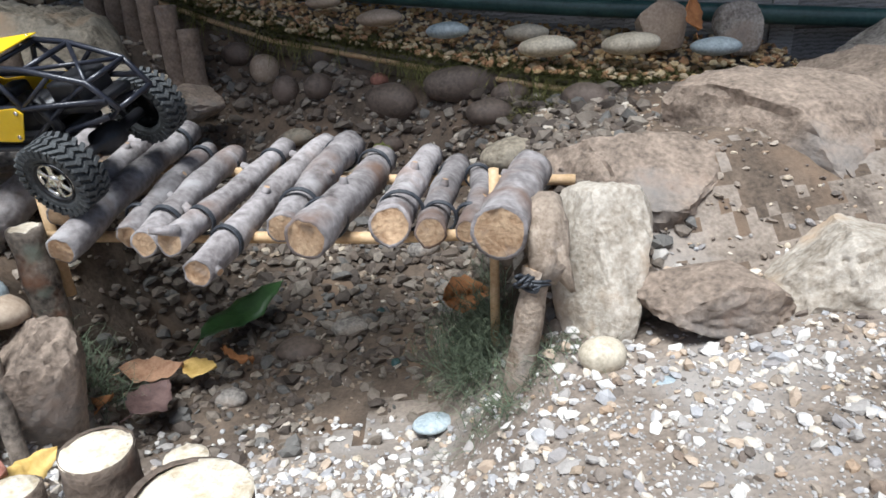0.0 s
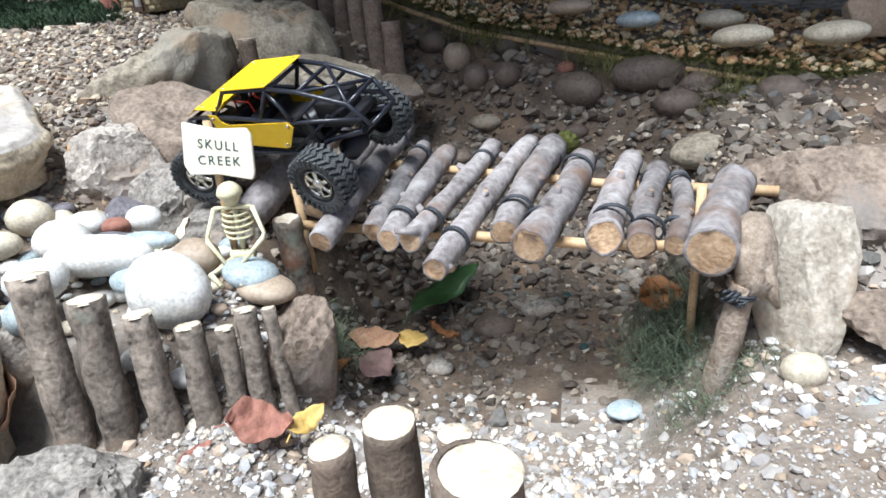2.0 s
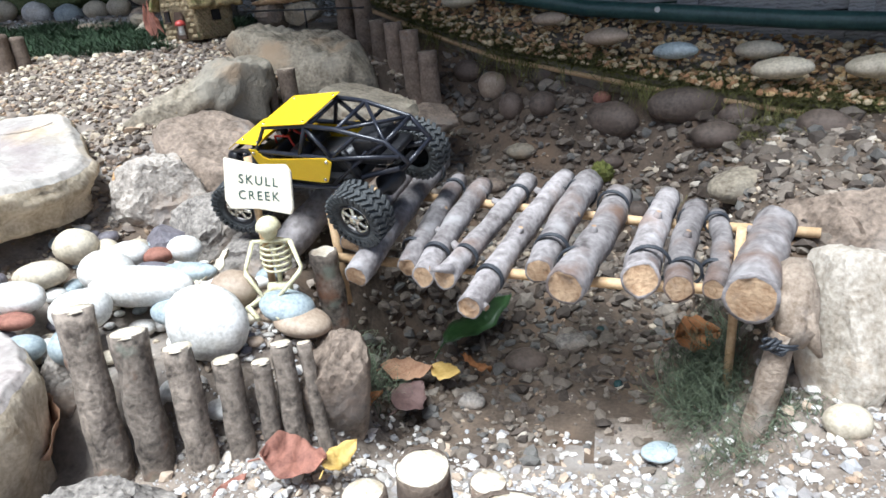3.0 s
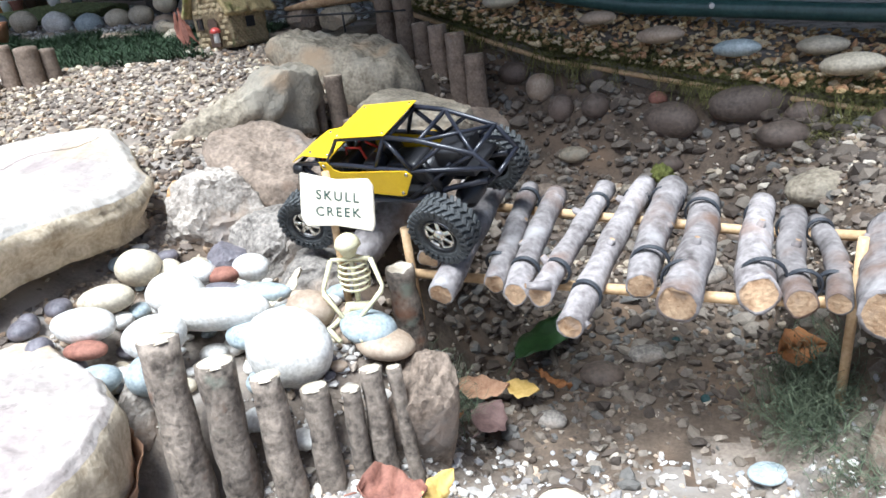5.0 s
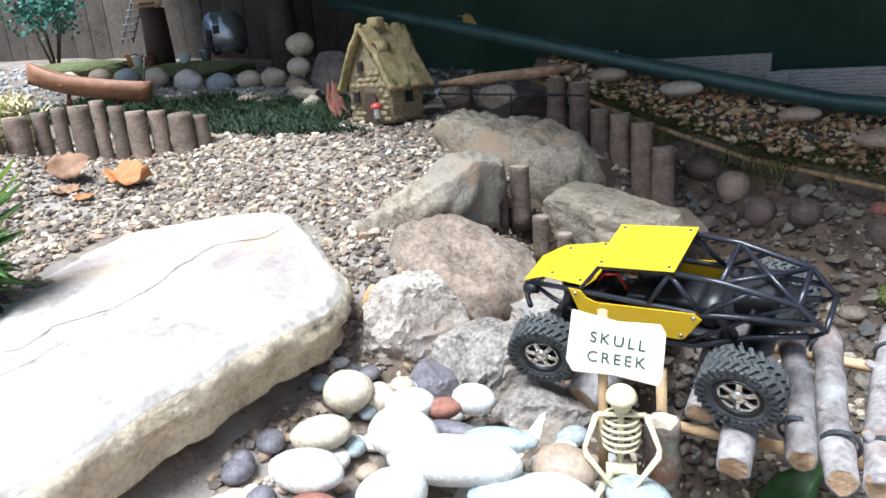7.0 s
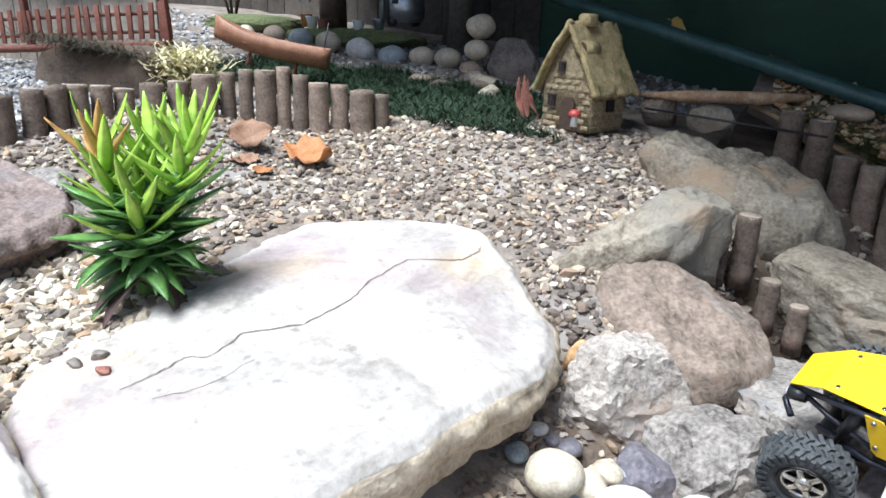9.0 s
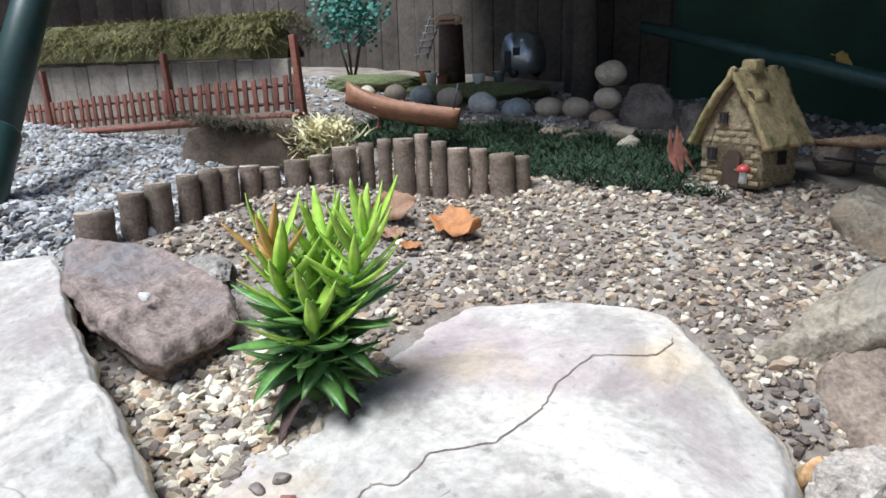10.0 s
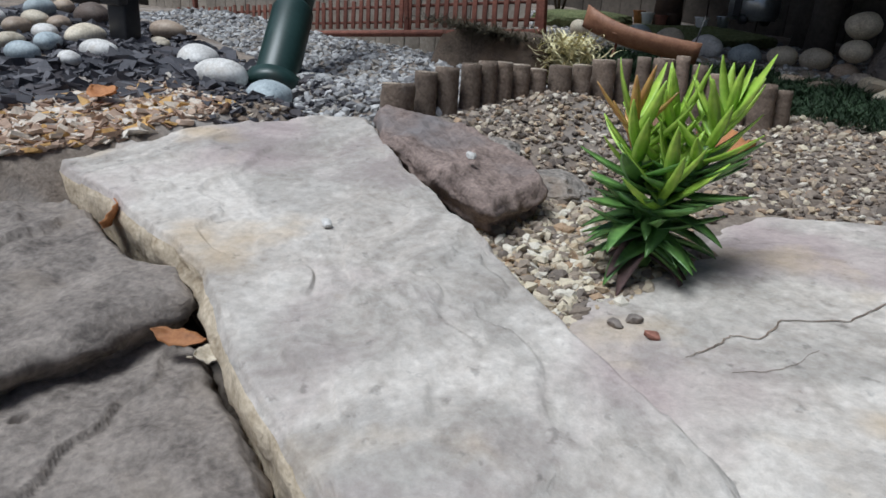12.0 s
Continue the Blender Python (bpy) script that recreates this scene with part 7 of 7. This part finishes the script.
# ---- the fairy corner at the very back ----
trailer = empty("toy_caravan", pose(-2.65, 2.98, 0.86, 0, 0, -12), "small silver rounded toy caravan", "toy caravan")
body = sheet([(-0.075, 0.02), (0.075, 0.02), (0.08, 0.10), (0.062, 0.165), (0.03, 0.195), (-0.03, 0.195), (-0.062, 0.165), (-0.08, 0.10)], 0.16, "y", 0.012)
part("body", body, M_STEEL, trailer, "silver curved body")
part("door", box(0.035, 0.006, 0.085, (-0.02, -0.083, 0.075), 0.002), M_BLACK, trailer)
part("window", box(0.04, 0.006, 0.035, (0.035, -0.083, 0.115), 0.002), M_BLACK, trailer)
for s in (-1, 1):
    part("wheel", lathe([(-0.008, 0.001), (-0.008, 0.022), (0.008, 0.022), (0.008, 0.001)], 16), M_BLACK, trailer, m=pose(0.01, s * 0.075, 0.022))
stairs = empty("toy_stairs", pose(-3.27, 3.02, 0.98, 0, 0, 10), "tiny weathered wooden stairs", "toy stairs")
for k in range(6):
    part("tread", box(0.07, 0.03, 0.008, (0.006 * k, 0.02 * k, 0.035 * k), 0.001), M_BOARD, stairs)
for s in (-1, 1):
    part("stringer", tube([(0.03 * s, 0, -0.02), (0.03 * s + 0.03, 0.11, 0.19)], 0.005, 6), M_BOARD, stairs)
plaque = empty("oval_plaque", pose(-3.10, 3.02, 1.135, 0, 0, 5), "small oval wooden plaque with unreadable lettering", "sign")
part("board", sheet([(0.08 * math.cos(a), 0.032 * math.sin(a)) for a in [2 * math.pi * k / 24 for k in range(24)]], 0.012, "y", 0.002), M_CUT, plaque)
part("lettering", box(0.09, 0.003, 0.008, (0, -0.008, 0.0), 0.0005), M_DARKWOOD, plaque)
part("stump", tube([(0, 0.03, -0.32), (0, 0.03, -0.02)], [0.07, 0.06], 14, rough=0.08), M_DARKWOOD, plaque, "dark stump behind the plaque")
rock((-2.90, 2.95, 0.79), (0.36, 0.14, 0.06), 4, 250, M_MOSSOLIVE, "low mound of yellow-green moss behind the stones", cuts=5, rough=0.06, name="moss_mound", category="moss")
rock((-3.55, 2.98, 0.82), (0.30, 0.16, 0.07), 4, 251, M_MOSSOLIVE, "low mossy mound in the fairy corner", cuts=5, rough=0.06, name="moss_mound", category="moss")
bush = empty("teal_bush", pose(-3.70, 2.95, 0.90), "small bushy plant with blue-green leaves", "bush")
for k in range(5):
    part("stem", tube([(0, 0, -0.08), (0.08 * math.cos(k * 1.3), 0.08 * math.sin(k * 1.3), 0.22)], [0.008, 0.004], 6), M_DARKWOOD, bush)
rb = np.random.default_rng(5)
dirs = rb.normal(0, 1, (900, 3))
dirs /= np.linalg.norm(dirs, axis=1)[:, None]
pos = dirs * (rb.random((900, 1)) ** 0.4) * np.array([0.24, 0.15, 0.17]) * (1 + 0.25 * np.sin(dirs[:, :1] * 7)) + np.array([0, 0, 0.30])
bm = bmesh.new()
for p in pos:
    q = Vector(p)
    o = Vector(rb.normal(0, 1, 3)).normalized() * 0.026
    w = o.orthogonal().normalized() * 0.011
    bm.faces.new([bm.verts.new(q), bm.verts.new(q + o * 0.5 + w), bm.verts.new(q + o), bm.verts.new(q + o * 0.5 - w)])
part("crown", bm, M_TEAL, bush, "blue-green leaves", False)
for i, (x, y, r) in enumerate(((-2.37, 3.02, 0.055), (-2.50, 3.25, 0.075))):
    trunk = empty("tree_trunk", pose(x, y, 0.60), "dark upright tree trunk in the shade at the back", "tree trunk")
    part("bark", tube([(0, 0, -0.1), (0.01, 0, 0.3), (-0.01, 0.01, 0.9), (0.02, 0, 1.8)], [r * 1.25, r, r * 0.9, r * 0.8], 16, rough=0.06), M_FENCE, trunk)
for i, (x, y, z, mt) in enumerate(((-3.02, 2.86, 0.86, M_TERRACOTTA), (-3.12, 2.90, 0.87, M_WHITE), (-3.0, 2.93, 0.87, M_DARKWOOD), (-2.84, 2.90, 0.86, M_WHITE), (-3.2, 2.95, 0.88, M_DRYORANGE), (-2.78, 2.98, 0.87, M_STEEL))):
    pot = empty("toy_pot", pose(x, y, z - 0.02), "tiny round garden pot in the fairy corner", "pot", "tiny pots")
    part("pot_body", tube([(0, 0, -0.02), (0, 0, 0.03), (0, 0, 0.036)], [0.020, 0.028, 0.030], 12), mt, pot)
    part("pot_rim", tube([(0, 0, 0.034), (0, 0, 0.041)], 0.032, 12), mt, pot)


# ---- loose stones, last ----
def off_slabs(x, y):
    one = (y < 1.27 - 0.9 * np.clip(-1.66 - x, 0, 1)) & (y > 0.62) & (x > -1.77) & (x < -1.18 - 0.8 * np.clip(y - 1.0, 0, 1))
    return ~one


scatter("gravel", "pale angular gravel spread over the terrace", "gravel", M_GRAVEL, 15000, in_box(-2.6, -0.95, 0.55, 2.15, lambda x, y, u: off_slabs(x, y) & ((x < -1.1) | (y > 1.25)) & ~((x < -2.40) & (y > 0.8) & (y < 1.45)) & (y < 1.98 + 0.5 * np.clip(x + 1.9, 0, 1))), (0.005, 0.015), 1, chip=False)
scatter("gravel", "white angular chippings on the creek's near shore", "gravel", M_GRAVELWHITE, 12000, in_box(-0.75, 0.55, 0.32, 0.95, lambda x, y, u: u < np.exp(-((y - 0.70) / 0.16) ** 2) * np.where(x > 0.0, 0.45, 1.0) * (0.55 + 0.45 * np.sin(x * 23 + 9 * y) * np.sin(y * 31 - 6 * x)) + 0.08), (0.004, 0.013), 2, chip=False)
scatter("gravel", "dark brown stones in the creek bed", "gravel", M_GRAVELDARK, 5000, in_box(-0.62, 0.35, 0.85, 2.1, lambda x, y, u: u < np.where((x > -0.22) & (x < 0.1) & (y < 1.05), 0.12, 0.9)), (0.005, 0.022), 3, chip=False)
scatter("gravel", "pale stones among the dark creek gravel", "gravel", M_GRAVEL, 700, in_box(-0.60, 0.35, 0.95, 1.9, lambda x, y, u: u < 0.8), (0.005, 0.014), 4, chip=False)
scatter("gravel", "small stones on the far bank", "gravel", M_GRAVEL, 1800, in_box(0.0, 1.2, 0.45, 1.6), (0.003, 0.010), 5, chip=False)
scatter("gravel", "golden chippings, brightened for sun dapples, on the mossy ledge", "gravel", M_GRAVELWARMLIT, 6500, in_box(-1.0, 0.92, 1.6, 2.55, lambda x, y, u: (y > np.interp(x, [p[0] for p in LEDGE_F], [p[1] for p in LEDGE_F]) - 0.01) & (y < np.interp(x, [p[0] for p in LEDGE_F], [p[1] for p in LEDGE_F]) + 0.40)), (0.006, 0.016), 6, height=ledge_height, chip=False)
scatter("gravel", "grey gravel of the track behind the log edging", "gravel", M_GRAVELGREY, 9000, in_box(-4.6, -2.45, 0.95, 1.85), (0.006, 0.020), 7, chip=False)
scatter("slate_chips", "dark slate chippings beside the steel leg", "slate", M_SLATECHIP, 3500, in_box(-4.2, -2.80, 0.05, 0.85), (0.012, 0.040), 8, flat=0.3)
scatter("gravel", "stones behind the pebble row", "gravel", M_GRAVELGREY, 5000, in_box(-4.8, -1.2, 1.95, 3.2, lambda x, y, u: (y > 2.45) | (x < -2.98)), (0.006, 0.022), 9, chip=False)
scatter("leaf_litter", "dry leaf litter in the sun beside the slab", "leaf litter", M_LITTER, 1300, in_box(-2.92, -2.58, 0.10, 0.56), (0.010, 0.026), 10, flat=0.25)
scatter("gravel", "coarse pale chippings around the succulent", "gravel", M_GRAVELCREAM, 2600, in_box(-2.05, -1.62, 0.52, 0.98, lambda x, y, u: (x < -1.70) | (y < 0.60)), (0.007, 0.018), 11, zoff=0.006, chip=False)
scatter("gravel", "fine pale grit on the near shore", "gravel", M_DUST, 16000, in_box(-0.80, 0.60, 0.30, 0.90, lambda x, y, u: u < np.clip((0.92 - y) * 3, 0, 1)), (0.0015, 0.0035), 22, chip=False)
scatter("gravel", "scattered chips and clods on bare soil", "gravel", M_GRAVEL, 3000, in_box(-1.3, 1.3, 0.3, 1.9), (0.003, 0.009), 12, chip=False)
scatter("gravel", "broken stones and chips between the rocks", "gravel", M_GRAVEL, 1500, in_box(-1.25, -0.62, 1.02, 1.95), (0.006, 0.020), 13, chip=False)
scatter("gravel", "grey gravel between slab and log edging", "gravel", M_GRAVELGREY, 1500, in_box(-3.1, -2.42, 0.72, 1.02), (0.006, 0.020), 14, chip=False)
scatter("slate_chips", "dark chips on the soil beside the long slab", "slate", M_SLATECHIP, 900, in_box(-3.1, -2.5, 0.5, 1.0), (0.008, 0.022), 15, flat=0.3)
scatter("gravel", "angular brown stones on the bank under the ledge", "gravel", M_GRAVELDARK, 900, in_box(-0.62, 0.42, 1.25, 2.0, lambda x, y, u: y < np.interp(x, [p[0] for p in LEDGE_F], [p[1] for p in LEDGE_F]) - 0.01), (0.012, 0.030), 31, flat=0.6, chip=False)
scatter("gravel", "pale chips on the bank behind the bridge", "gravel", M_GRAVEL, 420, in_box(-0.45, 0.40, 1.40, 1.72), (0.009, 0.019), 32, chip=False)
scatter("gravel", "cream chips strewn over the terrace gravel", "gravel", M_GRAVELCREAM, 1000, in_box(-2.35, -1.15, 0.95, 2.0, lambda x, y, u: off_slabs(x, y) & (y < 1.95 + 0.5 * np.clip(x + 1.9, 0, 1))), (0.006, 0.016), 33, zoff=0.003, chip=False)
